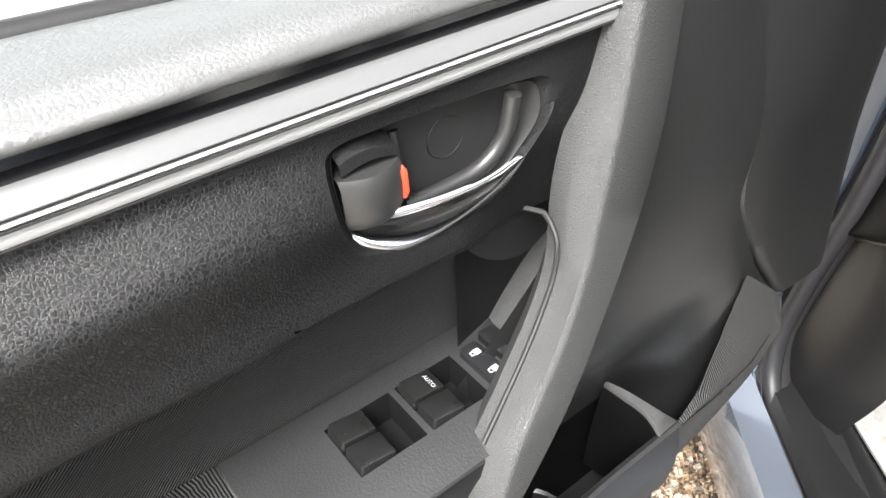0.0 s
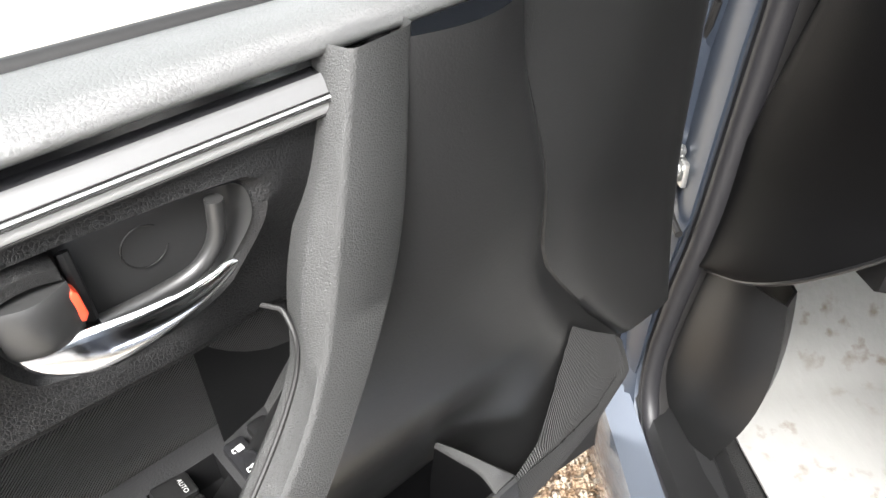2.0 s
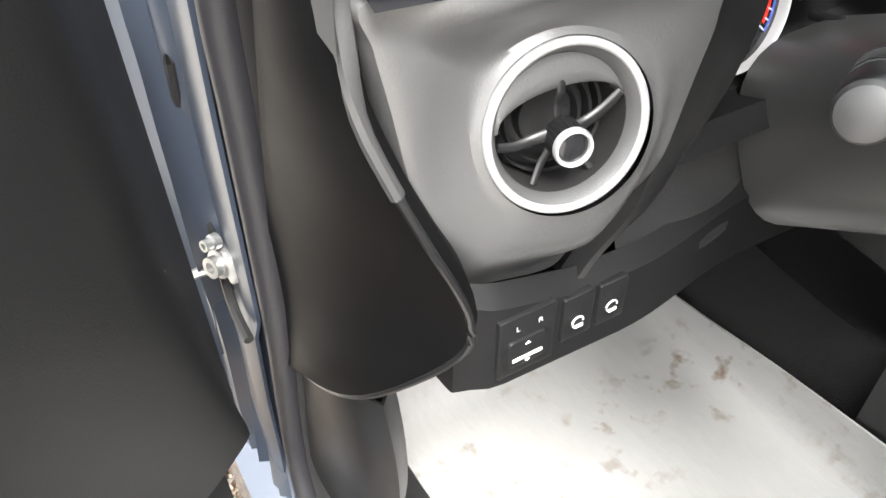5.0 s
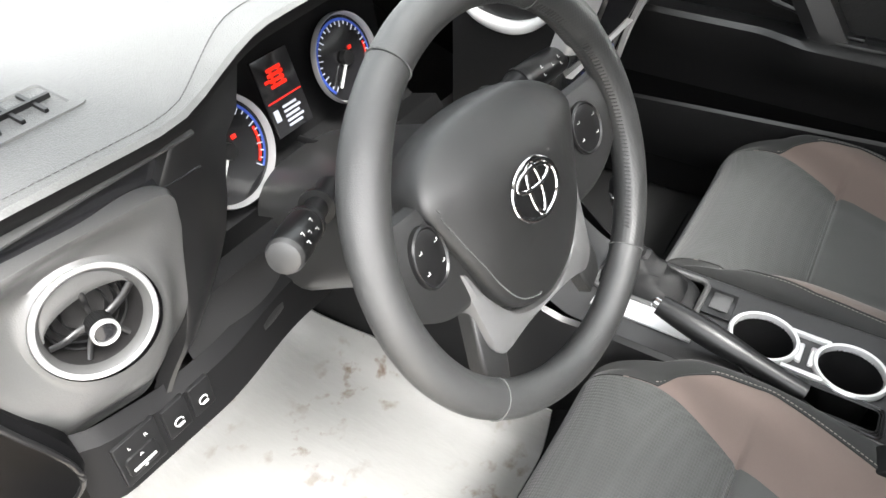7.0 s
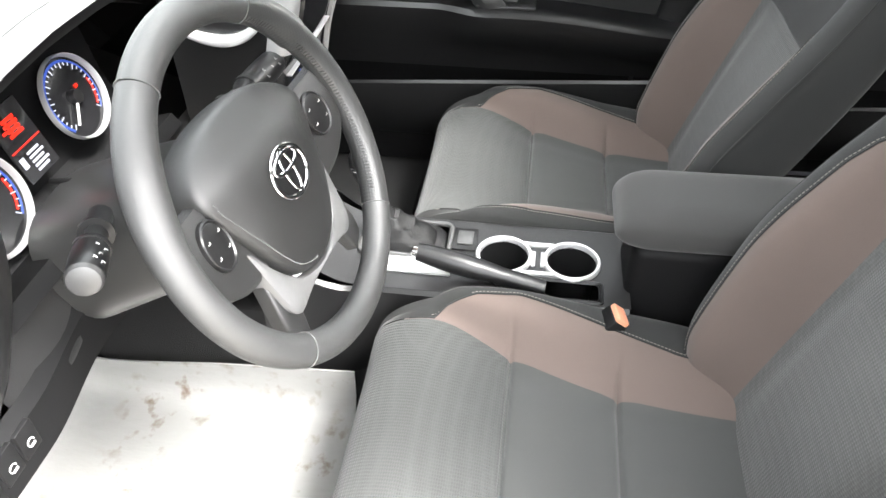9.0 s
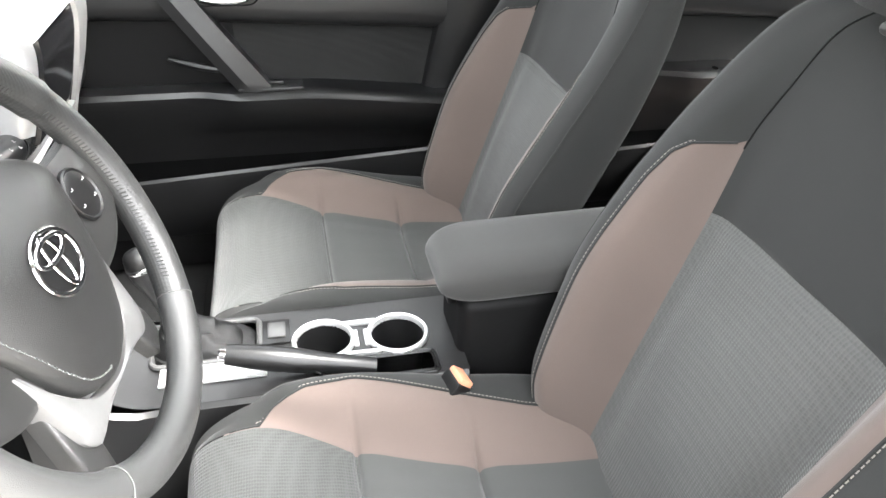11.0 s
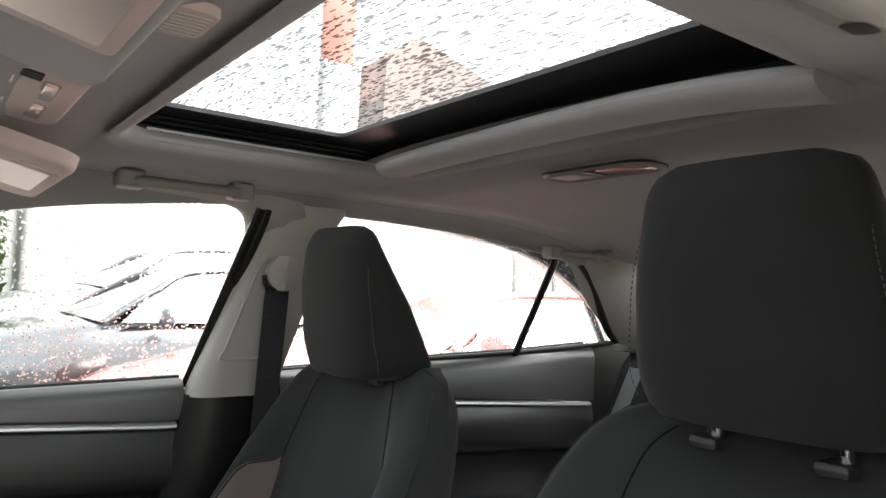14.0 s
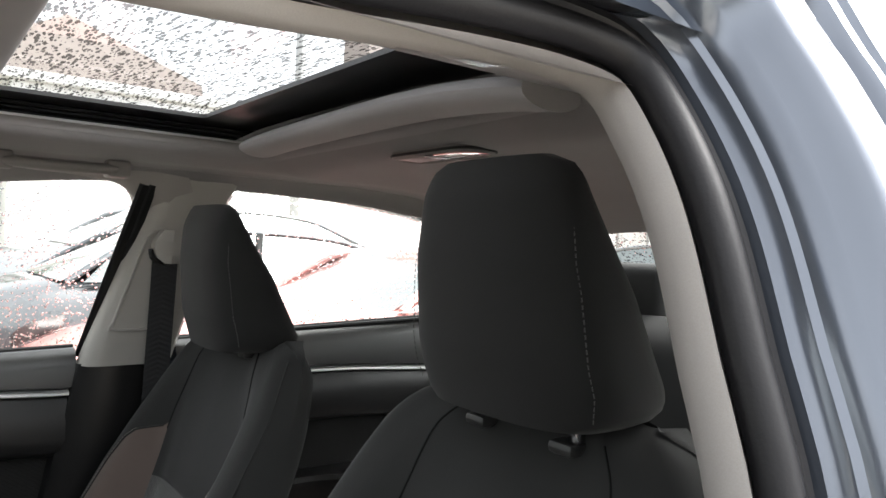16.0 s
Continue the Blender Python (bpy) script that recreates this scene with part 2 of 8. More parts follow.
DOOR_CLOTH = mat("striped_charcoal_door_cloth", (0.036, 0.036, 0.036), 0.85, bump=1.0, scale=200, kind="wave", spec=0.15, depth=0.0022, turn=(0, 40, 0), var=0.3)
GRILLE = mat("ribbed_speaker_cloth", (0.011, 0.011, 0.011), 0.6, bump=1.0, scale=130, kind="wave", depth=0.0016, turn=(0, 25, 0))
THREAD = mat("grey_thread", (0.20, 0.185, 0.17), 0.8, var=0.1)
HEADLINER = mat("warm_grey_headliner_cloth", (0.303, 0.288, 0.287), 0.9, bump=0.3, scale=1200, kind="noise", sheen=0.15, spec=0.1, depth=0.0006)
TRIM_CLOTH = mat("pale_grey_opening_trim", (0.36, 0.342, 0.325), 0.7, bump=0.2, scale=1000, spec=0.2, depth=0.0005)
HANDLE_GREY = mat("grey_handle_plastic", (0.24, 0.225, 0.215), 0.5, bump=0.12, scale=900, depth=0.0004)
PILLAR = mat("light_grey_pillar_plastic", (0.42, 0.405, 0.375), 0.5, bump=0.15, scale=900, depth=0.0004)
RED_LAMP = mat("pink_red_lamp_lens", (0.78, 0.30, 0.26), 0.18, var=0.1, coat=0.5)
LENS = mat("pale_rose_lamp_lens", (0.80, 0.58, 0.52), 0.18, var=0.05, coat=0.5)
# grey plastic: reflected red is put into its colour as a pink tint
ROSE = mat("red_lit_grey_plastic", (0.5, 0.40, 0.37), 0.5, bump=0.1, scale=900, depth=0.0004)
CARPET = mat("black_carpet", (0.018, 0.018, 0.018), 0.95, bump=0.8, scale=600, depth=0.003, spec=0.1)
MAT_FILM = mat("dusty_whitish_floor_film", (0.26, 0.257, 0.25), 0.6, bump=0.5, scale=90, second=(0.11, 0.070, 0.048), mask_scale=34.0, cluster=4.5, depth=0.002, var=0.08, stretch=(1, 0.35, 1))
GROUND = mat("wet_sandy_ground", (0.34, 0.31, 0.265), 0.55, bump=0.5, scale=60, second=(0.22, 0.21, 0.19), mask_scale=0.8, big=1.5, depth=0.01)
GRAVEL = mat("brown_gravel", (0.26, 0.19, 0.13), 0.6, bump=1.0, scale=110, kind="cells", var=0.6, second=(0.12, 0.08, 0.05), mask_scale=70, depth=0.012)
gn, gl = GRAVEL.node_tree.nodes, GRAVEL.node_tree.links
geo, ramp = gn.new("ShaderNodeNewGeometry"), gn.new("ShaderNodeValToRGB")
for pos, col in ((0.25, (0.16, 0.10, 0.06, 1)), (0.5, (0.30, 0.20, 0.12, 1)), (0.75, (0.42, 0.33, 0.24, 1))):
    ramp.color_ramp.elements.new(pos).color = col
ramp.color_ramp.elements[0].color, ramp.color_ramp.elements[-1].color = (0.07, 0.05, 0.035, 1), (0.52, 0.46, 0.38, 1)
gl.new(geo.outputs["Random Per Island"], ramp.inputs[0])
gl.new(ramp.outputs[0], gn["Principled BSDF"].inputs["Base Color"])
# red paled towards pink for the white sky it reflects
RED_PAINT = mat("sky_paled_red_car_paint", (0.74, 0.30, 0.27), 0.30, spec=1.0, coat=1.0, var=0.05, rvar=0.05)
RED_PAINT.node_tree.nodes["Principled BSDF"].inputs["Coat IOR"].default_value = 2.0
DARK_PAINT = mat("dark_grey_car_paint", (0.10, 0.107, 0.115), 0.28, metal=0.45, spec=1.0, coat=1.0, var=0.05, rvar=0.05)
SILVER_PAINT = mat("silver_car_paint", (0.24, 0.25, 0.26), 0.3, metal=0.5, coat=0.8, var=0.05, rvar=0.05)
DARK_GLASS = mat("dark_window_glass", (0.20, 0.225, 0.225), 0.12, metal=0.5, spec=1.0, coat=1.0, var=0.03, rvar=0.03)
TYRE = mat("tyre_rubber", (0.02, 0.02, 0.02), 0.8, bump=0.3, scale=120)
RED_LENS = mat("red_plastic_lens", (0.55, 0.02, 0.02), 0.15, coat=0.5, var=0.1)
WALL = mat("white_rendered_wall", (0.78, 0.78, 0.77), 0.85, bump=0.3, scale=60, var=0.05, big=1.0, depth=0.004)
BLIND = mat("pale_window_blind", (0.55, 0.55, 0.54), 0.5, kind="wave", scale=6, bump=0.3, depth=0.01, var=0.2)
BRICKWORK = mat("grey_brown_far_brickwork", (0.48, 0.45, 0.43), 0.85, bump=0.4, scale=25, var=0.25, depth=0.01)
# tile colour lightened for the bright haze in front of the roofs
ROOF_TILE = mat("hazed_brown_grey_roof_tile", (0.30, 0.26, 0.24), 0.8, bump=0.5, scale=12, kind="wave", depth=0.02)
LEAF = mat("green_leaf", (0.09, 0.15, 0.035), 0.5, var=0.5, big=3)
RED_PLASTIC = mat("red_plastic", (0.75, 0.07, 0.03), 0.4, var=0.05)
BANNER = mat("faded_red_orange_banner", (0.62, 0.30, 0.24), 0.6, var=0.35, big=2.5)
ORANGE = mat("orange_red_buckle_plastic", (0.78, 0.33, 0.20), 0.4, var=0.05)
WHITE_INK = mat("white_ink", (0.50, 0.50, 0.49), 0.6, var=0.03)
# mirror with the red it reflects put into the metal's colour
MIRROR = mat("pink_lit_mirror_silver", (0.80, 0.68, 0.64), 0.30, metal=0.8, var=0.01, rvar=0.02)
WEBBING = mat("black_belt_webbing", (0.022, 0.023, 0.025), 0.75, bump=0.6, scale=300, kind="wave", depth=0.0008)
GREY_WEB = mat("grey_belt_webbing", (0.2, 0.205, 0.21), 0.75, bump=0.6, scale=300, kind="wave", depth=0.0008)
LED_RED = lit("glowing_red_sign", (1.0, 0.02, 0.005), 0.13)
LED_BLUE = lit("glowing_blue_scale", (0.05, 0.13, 0.7), 0.04)
LED_WHITE = lit("glowing_white_marks", (0.85, 0.88, 1.0), 0.06)
GLASS = pane("clear_wet_window_glass", drops=0.55, scale=170, tint=(0.93, 0.96, 0.94))
GLASS_DRY = pane("clear_window_glass", tint=(0.93, 0.96, 0.94))
ROOF_GLASS = pane("rain_streaked_roof_glass", drops=0.72, scale=165, tint=(0.80, 0.82, 0.82), stretch=(0.42, 1.6, 1), body=0.75)

# ---- building tools ----
def link(name, bm, material, parent=None, label="", smooth=38, m=None):
    bmesh.ops.recalc_face_normals(bm, faces=bm.faces)
    me = bpy.data.meshes.new(name)
    bm.to_mesh(me)
    bm.free()
    me.materials.append(material)
    me.polygons.foreach_set("use_smooth", [True] * len(me.polygons))
    me.set_sharp_from_angle(angle=radians(smooth))
    ob = new(name, me)
    if parent:
        ob.parent = parent
    if m is not None:
        ob.matrix_basis = m
    if label:
        ob["label"] = label
    return ob


def part(name, bm, material, parent, label="", smooth=38):
    return link(name, bm, material, parent, label, smooth)


def thing(name, label, category, m=None, group="", kind=""):
    ob = new(name)
    ob.empty_display_size = 0.05
    if m is not None:
        ob.matrix_basis = m
    return tagged(ob, label, category, group, kind)


def box(bm, lo, hi, bev=0.0, seg=2, m=None):
    """A box between two corners, with rounded edges."""
    t = bmesh.new()
    bmesh.ops.create_cube(t, size=1)
    for v in t.verts:
        v.co = Vector([lo[i] + (v.co[i] + 0.5) * (hi[i] - lo[i]) for i in range(3)])
    if bev:
        bmesh.ops.bevel(t, geom=t.edges[:], offset=bev, segments=seg, profile=0.5, affect="EDGES", clamp_overlap=True)
    return join(bm, t, m)


def join(bm, t, m=None):
    if m is not None:
        bmesh.ops.transform(t, matrix=m, verts=t.verts)
    me = bpy.data.meshes.new("tmp")
    t.to_mesh(me)
    t.free()
    bm.from_mesh(me)
    bpy.data.meshes.remove(me)
    return bm


def spline(pts, n, closed=False):
    """n points along a Catmull-Rom curve through pts."""
    p = [np.array(q, float) for q in pts]
    k = len(p)
    out = []
    spans = k if closed else k - 1
    for i in range(n):
        x = i / n * spans if closed else i / (n - 1) * spans
        a = min(int(x), spans - 1)
        f = x - a
        g = (lambda j: p[j % k]) if closed else (lambda j: p[min(max(j, 0), k - 1)])
        p0, p1, p2, p3 = g(a - 1), g(a), g(a + 1), g(a + 2)
        out.append(0.5 * (2 * p1 + (p2 - p0) * f + (2 * p0 - 5 * p1 + 4 * p2 - p3) * f * f + (3 * p1 - p0 - 3 * p2 + p3) * f**3))
    return [Vector(q) for q in out]


def lerp_line(pts, n):
    """n points evenly along a polyline."""
    p = [Vector(q) for q in pts]
    d = [0.0]
    for a, b in zip(p, p[1:]):
        d.append(d[-1] + (b - a).length)
    out = []
    for i in range(n):
        s = d[-1] * i / (n - 1)
        j = max(k for k in range(len(p) - 1) if d[k] <= s + 1e-9)
        f = 0 if d[j + 1] == d[j] else (s - d[j]) / (d[j + 1] - d[j])
        out.append(p[j].lerp(p[j + 1], min(f, 1)))
    return out


def sheet(bm, rows, close_u=False, close_v=False):
    """Faces between rows of points."""
    vs = [[bm.verts.new(p) for p in r] for r in rows]
    nr, nc = len(vs), len(vs[0])
    for i in range(nr if close_u else nr - 1):
        for j in range(nc if close_v else nc - 1):
            a, b, c, d = vs[i][j], vs[i][(j + 1) % nc], vs[(i + 1) % nr][(j + 1) % nc], vs[(i + 1) % nr][j]
            try:
                bm.faces.new((a, b, c, d))
            except ValueError:
                pass
    return vs


def thick(bm, t):
    """Gives a sheet a thickness, on the side away from its normals if negative."""
    bmesh.ops.remove_doubles(bm, verts=bm.verts, dist=1e-6)
    bmesh.ops.recalc_face_normals(bm, faces=bm.faces)
    bmesh.ops.solidify(bm, geom=bm.faces[:], thickness=t)
    return bm


def tube(bm, pts, r, n=10, closed=False, caps=True, flat=1.0, up=(0, 0, 1)):
    """A round (or flattened) bar along points; r is a number or one for each point."""
    p = [Vector(q) for q in pts]
    rows = []
    for i, q in enumerate(p):
        a, b = (p[i - 1], p[(i + 1) % len(p)]) if closed else (p[max(i - 1, 0)], p[min(i + 1, len(p) - 1)])
        t = (b - a).normalized()
        side = t.cross(Vector(up))
        side = side.normalized() if side.length > 1e-4 else t.orthogonal().normalized()
        top = side.cross(t).normalized()
        rad = r[i] if isinstance(r, (list, tuple)) else r
        rows.append([q + side * math.cos(2 * math.pi * k / n) * rad + top * math.sin(2 * math.pi * k / n) * rad * flat for k in range(n)])
    vs = sheet(bm, rows, close_u=closed, close_v=True)
    if caps and not closed:
        bm.faces.new(vs[0])
        bm.faces.new(vs[-1])
    return bm


def lathe(bm, prof, m=None, n=40, a0=0.0, a1=360.0):
    """Turns (radius, height) pairs round z."""
    t = bmesh.new()
    full = abs(a1 - a0) >= 359.9
    k = n if full else n + 1
    rows = [[(r * math.cos(radians(a0 + (a1 - a0) * i / n)), r * math.sin(radians(a0 + (a1 - a0) * i / n)), h) for r, h in prof] for i in range(k)]
    sheet(t, rows, close_u=full)
    bmesh.ops.remove_doubles(t, verts=t.verts, dist=1e-6)
    return join(bm, t, m)


def prism(bm, poly, h0, h1, m=None, bev=0.0, seg=2):
    """A flat outline of (x, y) raised from h0 to h1, with rounded rims."""
    t = bmesh.new()
    lo = [t.verts.new((x, y, h0)) for x, y in poly]
    hi = [t.verts.new((x, y, h1)) for x, y in poly]
    t.faces.new(lo)
    t.faces.new(hi)
    k = len(poly)
    for i in range(k):
        t.faces.new((lo[i], lo[(i + 1) % k], hi[(i + 1) % k], hi[i]))
    bmesh.ops.recalc_face_normals(t, faces=t.faces)
    if bev:
        rim = [e for e in t.edges if abs(e.verts[0].co.z - h1) < 1e-6 and abs(e.verts[1].co.z - h1) < 1e-6]
        bmesh.ops.bevel(t, geom=rim, offset=bev, segments=seg, profile=0.5, affect="EDGES", clamp_overlap=True)
    return join(bm, t, m)


def rounded(x0, y0, x1, y1, r, n=5):
    """The outline of a rectangle with round corners."""
    out = []
    for cx, cy, a in ((x1 - r, y1 - r, 0), (x0 + r, y1 - r, 90), (x0 + r, y0 + r, 180), (x1 - r, y0 + r, 270)):
        out += [(cx + r * math.cos(radians(a + 90 * i / n)), cy + r * math.sin(radians(a + 90 * i / n))) for i in range(n + 1)]
    return out


def frame_at(origin, x, z):
    """A pose whose own x and z axes point these ways."""
    z = Vector(z).normalized()
    x = Vector(x)
    x = (x - z * x.dot(z)).normalized()
    y = z.cross(x)
    m = Matrix((x, y, z)).transposed().to_4x4()
    m.translation = origin
    return m


def ease(a, b, x):
    t = min(max((x - a) / (b - a), 0.0), 1.0)
    return t * t * (3 - 2 * t)


def table(x, pairs):
    """Smooth value between (x, value) pairs in rising order, with no steps at the pairs."""
    if x <= pairs[0][0]:
        return pairs[0][1]
    if x >= pairs[-1][0]:
        return pairs[-1][1]
    xs, ys = [p[0] for p in pairs], [p[1] for p in pairs]
    d = [(ys[i + 1] - ys[i]) / (xs[i + 1] - xs[i]) for i in range(len(xs) - 1)]
    g = [d[0]] + [0.0 if a * b <= 0 else 2 * a * b / (a + b) for a, b in zip(d, d[1:])] + [d[-1]]
    i = max(k for k in range(len(xs) - 1) if xs[k] <= x)
    h = xs[i + 1] - xs[i]
    t = (x - xs[i]) / h
    return (2 * t**3 - 3 * t * t + 1) * ys[i] + (t**3 - 2 * t * t + t) * h * g[i] + (3 * t * t - 2 * t**3) * ys[i + 1] + (t**3 - t * t) * h * g[i + 1]


def curve_table(x, pairs):
    return float(np.interp(x, [p[0] for p in pairs], [p[1] for p in pairs]))


def stitches(bm, pts, step=0.006, length=0.0038, r=0.0007):
    """Short raised stitches along a line."""
    p = [Vector(q) for q in pts]
    total = sum((b - a).length for a, b in zip(p, p[1:]))
    k = max(int(total / step), 2)
    q = lerp_line(p, k * 2 + 1)
    for i in range(0, 2 * k, 2):
        a, b = q[i], q[i + 1]
        mid, d = (a + b) / 2, (b - a)
        if d.length < 1e-6:
            continue
        d = d.normalized() * length / 2
        tube(bm, [mid - d, mid + d], r, n=5)
    return bm

# ---- the ground and the car's shell (x to the car's right, y ahead, z up) ----
bm = bmesh.new()
sheet(bm, [[(x, y, 0.0) for x in np.linspace(-400, 400, 41)] for y in np.linspace(-400, 400, 41)])
tagged(link("ground", bm, GROUND), "wet pale sandy yard under the parked cars", "ground", kind="structure")
# gravel: loose pebbles on a thin bed
random.seed(5)
g5 = (1 + 5 ** 0.5) / 2
ICO = [Vector(p).normalized() for p in ((-1, g5, 0), (1, g5, 0), (-1, -g5, 0), (1, -g5, 0), (0, -1, g5), (0, 1, g5), (0, -1, -g5), (0, 1, -g5), (g5, 0, -1), (g5, 0, 1), (-g5, 0, -1), (-g5, 0, 1))]
FACES = ((0, 11, 5), (0, 5, 1), (0, 1, 7), (0, 7, 10), (0, 10, 11), (1, 5, 9), (5, 11, 4), (11, 10, 2), (10, 7, 6), (7, 1, 8), (3, 9, 4), (3, 4, 2), (3, 2, 6), (3, 6, 8), (3, 8, 9), (4, 9, 5), (2, 4, 11), (6, 2, 10), (8, 6, 7), (9, 8, 1))
pv, pf = [], []
for i in range(7000):
    x, y = random.gauss(-0.88, 0.22), random.gauss(0.15, 0.24)
    r = 0.006 + 0.007 * random.random() ** 2
    turn = pose(x, y, r * 0.5 + 0.004 * random.random(), 360 * random.random(), 360 * random.random(), 0) @ Matrix.Diagonal((r, r * (0.6 + 0.4 * random.random()), r * (0.45 + 0.4 * random.random()), 1))
    k = len(pv)
    pv += [turn @ (q * (0.85 + 0.3 * random.random())) for q in ICO]
    pf += [(a + k, b + k, c + k) for a, b, c in FACES]
me = bpy.data.meshes.new("gravel")
me.from_pydata(pv, [], pf)
me.materials.append(GRAVEL)
tagged(new("gravel", me), "brown wet gravel pebbles beside the open car door", "gravel", kind="stuff")

body = thing("car_body", "blue-grey metallic car body with an open driver's doorway", "car body", kind="structure")


def doorway(s):
    """The line of the door opening on the side s (-1 the driver's side)."""
    if s < 0:
        corner = ((0.568, -0.86, 1.409), (0.560, -0.98, 1.420), (0.556, -1.060, 1.423), (0.566, -1.100, 1.412), (0.592, -1.105, 1.376), (0.625, -1.100, 1.320), (0.655, -1.092, 1.245), (0.700, -1.078, 1.110))
    else:
        corner = ((0.572, -0.86, 1.406), (0.575, -0.99, 1.404), (0.585, -1.060, 1.388), (0.618, -1.090, 1.335), (0.652, -1.095, 1.25), (0.708, -1.085, 1.09))
    return [(s * x, y, z) for x, y, z in (
        (0.790, 0.000, 0.45), (0.787, -0.012, 0.575), (0.786, -0.042, 0.70), (0.785, -0.060, 0.83), (0.785, -0.074, 0.93), (0.785, -0.094, 1.03),
        (0.768, -0.14, 1.115), (0.740, -0.22, 1.19), (0.695, -0.36, 1.275), (0.635, -0.54, 1.355), (0.592, -0.70, 1.394), *corner, (0.735, -1.045, 0.85), (0.775, -1.01, 0.64), (0.79, -0.96, 0.47),
        (0.798, -0.88, 0.395), (0.800, -0.60, 0.378), (0.798, -0.22, 0.372), (0.794, -0.05, 0.385))]


def swept(bm, path, section, outward, closed=True, n=120):
    """Sweeps (a, b) offsets along a path: a away from the opening's middle, b towards the outside of the car."""
    p = spline(path, n, closed)
    c = sum(p, Vector()) / len(p)
    rows = []
    for i, q in enumerate(p):
        t = (p[(i + 1) % n] - p[i - 1]).normalized()
        out = Vector((outward, 0, 0.35))
        out = (out - t * out.dot(t)).normalized()
        away = t.cross(out)
        if away.dot(q - c) < 0:
            away = -away
        rows.append([q + away * a + out * b for a, b in section])
    sheet(bm, rows, close_u=closed)
    return bm


for s, side in ((-1, "driver"), (1, "passenger")):
    path = doorway(s)
    bm = swept(bmesh.new(), path, [(0.004 + 0.011 * math.cos(radians(a)), 0.004 + 0.013 * math.sin(radians(a))) for a in range(0, 361, 30)], s)
    part("door_seal", bm, SEAL, body, "blue-black rubber door seal")
    bm = swept(bmesh.new(), path, [(0.022 + 0.006 * math.cos(radians(a)), 0.006 + 0.006 * math.sin(radians(a))) for a in range(0, 361, 40)], s)
    part("seal_lip", bm, SEAL, body)
    bm = swept(bmesh.new(), path, [(0.028, -0.004), (0.034, 0.012), (0.050, 0.020), (0.066, 0.020), (0.074, 0.030), (0.078, 0.050), (0.095, 0.058)], s)
    gone = [f for f in bm.faces if s < 0 and ((f.calc_center_median().y > -0.25 and f.calc_center_median().x < -0.822) or (f.calc_center_median().y < -0.60 and f.calc_center_median().z > 0.85))]
    bmesh.ops.delete(bm, geom=gone, context="FACES")
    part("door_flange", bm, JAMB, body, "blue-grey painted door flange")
    if s < 0:
        # the pillar behind the doorway, from the flange's ridges out to the rear door's edge
        for name, line, material in (("pillar_flange", [(0.026, -0.004), (0.029, 0.010), (0.028, 0.016), (0.032, 0.022), (0.032, 0.030), (0.036, 0.034), (0.037, 0.046), (0.043, 0.054)], PAINT),
                                     ("pillar_face", [(0.043, 0.054), (0.050, 0.064), (0.055, 0.073), (0.060, 0.077), (0.075, 0.080), (0.094, 0.081), (0.100, 0.078), (0.102, 0.068)], PAINT),
                                     ("door_gap", [(0.102, 0.068), (0.103, 0.050), (0.122, 0.050), (0.123, 0.066)], RUBBER),
                                     ("rear_door_edge", [(0.123, 0.066), (0.125, 0.077), (0.131, 0.083), (0.142, 0.084), (0.148, 0.078), (0.156, 0.078), (0.162, 0.085), (0.20, 0.090), (0.26, 0.074), (0.30, 0.030)], PAINT)):
            bm = swept(bmesh.new(), path, line, s)
            bmesh.ops.delete(bm, geom=[f for f in bm.faces if f.calc_center_median().y > -0.60 or f.calc_center_median().z < 0.85], context="FACES")
            part(name, bm, material, body)
        bm = swept(bmesh.new(), path, [(-0.010, -0.003), (-0.014, -0.012), (-0.012, -0.024), (-0.004, -0.036), (0.012, -0.046), (0.05, -0.052), (0.09, -0.046)], s)
    else:
        bm = swept(bmesh.new(), path, [(-0.010, -0.003), (-0.011, -0.010), (-0.005, -0.024), (0.008, -0.034), (0.05, -0.042), (0.10, -0.036)], s)
    low = bmesh.new()
    dark = [f for f in bm.faces if f.calc_center_median().z < 1.05]
    bmesh.ops.delete(bm, geom=dark, context="FACES")
    part("opening_trim", bm, TRIM_CLOTH, body, "light grey trim along the roof rail and pillar")
    swept(low, path, [(-0.006, -0.003), (-0.006, -0.012), (0.002, -0.03), (0.02, -0.04)], s)
    bmesh.ops.delete(low, geom=[f for f in low.faces if f.calc_center_median().z >= 1.05], context="FACES")
    part("lower_opening_trim", low, RUBBER, body)

# hinge pillar of the driver's side: painted sheet with a step and a pressed groove
bm = bmesh.new()
rows = []
for z in np.linspace(0.30, 1.06, 40):
    y0 = curve_table(z, [(0.3, 0.03), (0.46, 0.005), (0.575, -0.008), (0.70, -0.038), (0.83, -0.056), (0.93, -0.070), (1.06, -0.098)])
    step = 0.012 * (1 - ease(0.695, 0.705, z))
    wob = 0.012 * math.sin((z - 0.7) * 18)
    rows.append([(-0.800 - step * 0.4, y0 + 0.018, z), (-0.803 - step * 0.6, y0 + 0.030, z), (-0.803 - step * 0.6, y0 + 0.075 + wob, z), (-0.812 - step, y0 + 0.085 + wob, z),
                 (-0.813 - step, y0 + 0.093 + wob, z), (-0.806, y0 + 0.103 + wob, z), (-0.806, y0 + 0.16, z), (-0.83, y0 + 0.24, z), (-0.875, y0 + 0.27, z), (-0.89, y0 + 0.62, z)])
sheet(bm, rows)
thick(bm, -0.004)
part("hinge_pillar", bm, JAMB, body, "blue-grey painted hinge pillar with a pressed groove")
bm = bmesh.new()
tube(bm, spline([(-0.812, 0.02, 1.03), (-0.812, -0.005, 0.95), (-0.812, 0.03, 0.86), (-0.812, 0.022, 0.78), (-0.815, 0.01, 0.715), (-0.815, -0.03, 0.703)], 20), 0.0045, n=8)
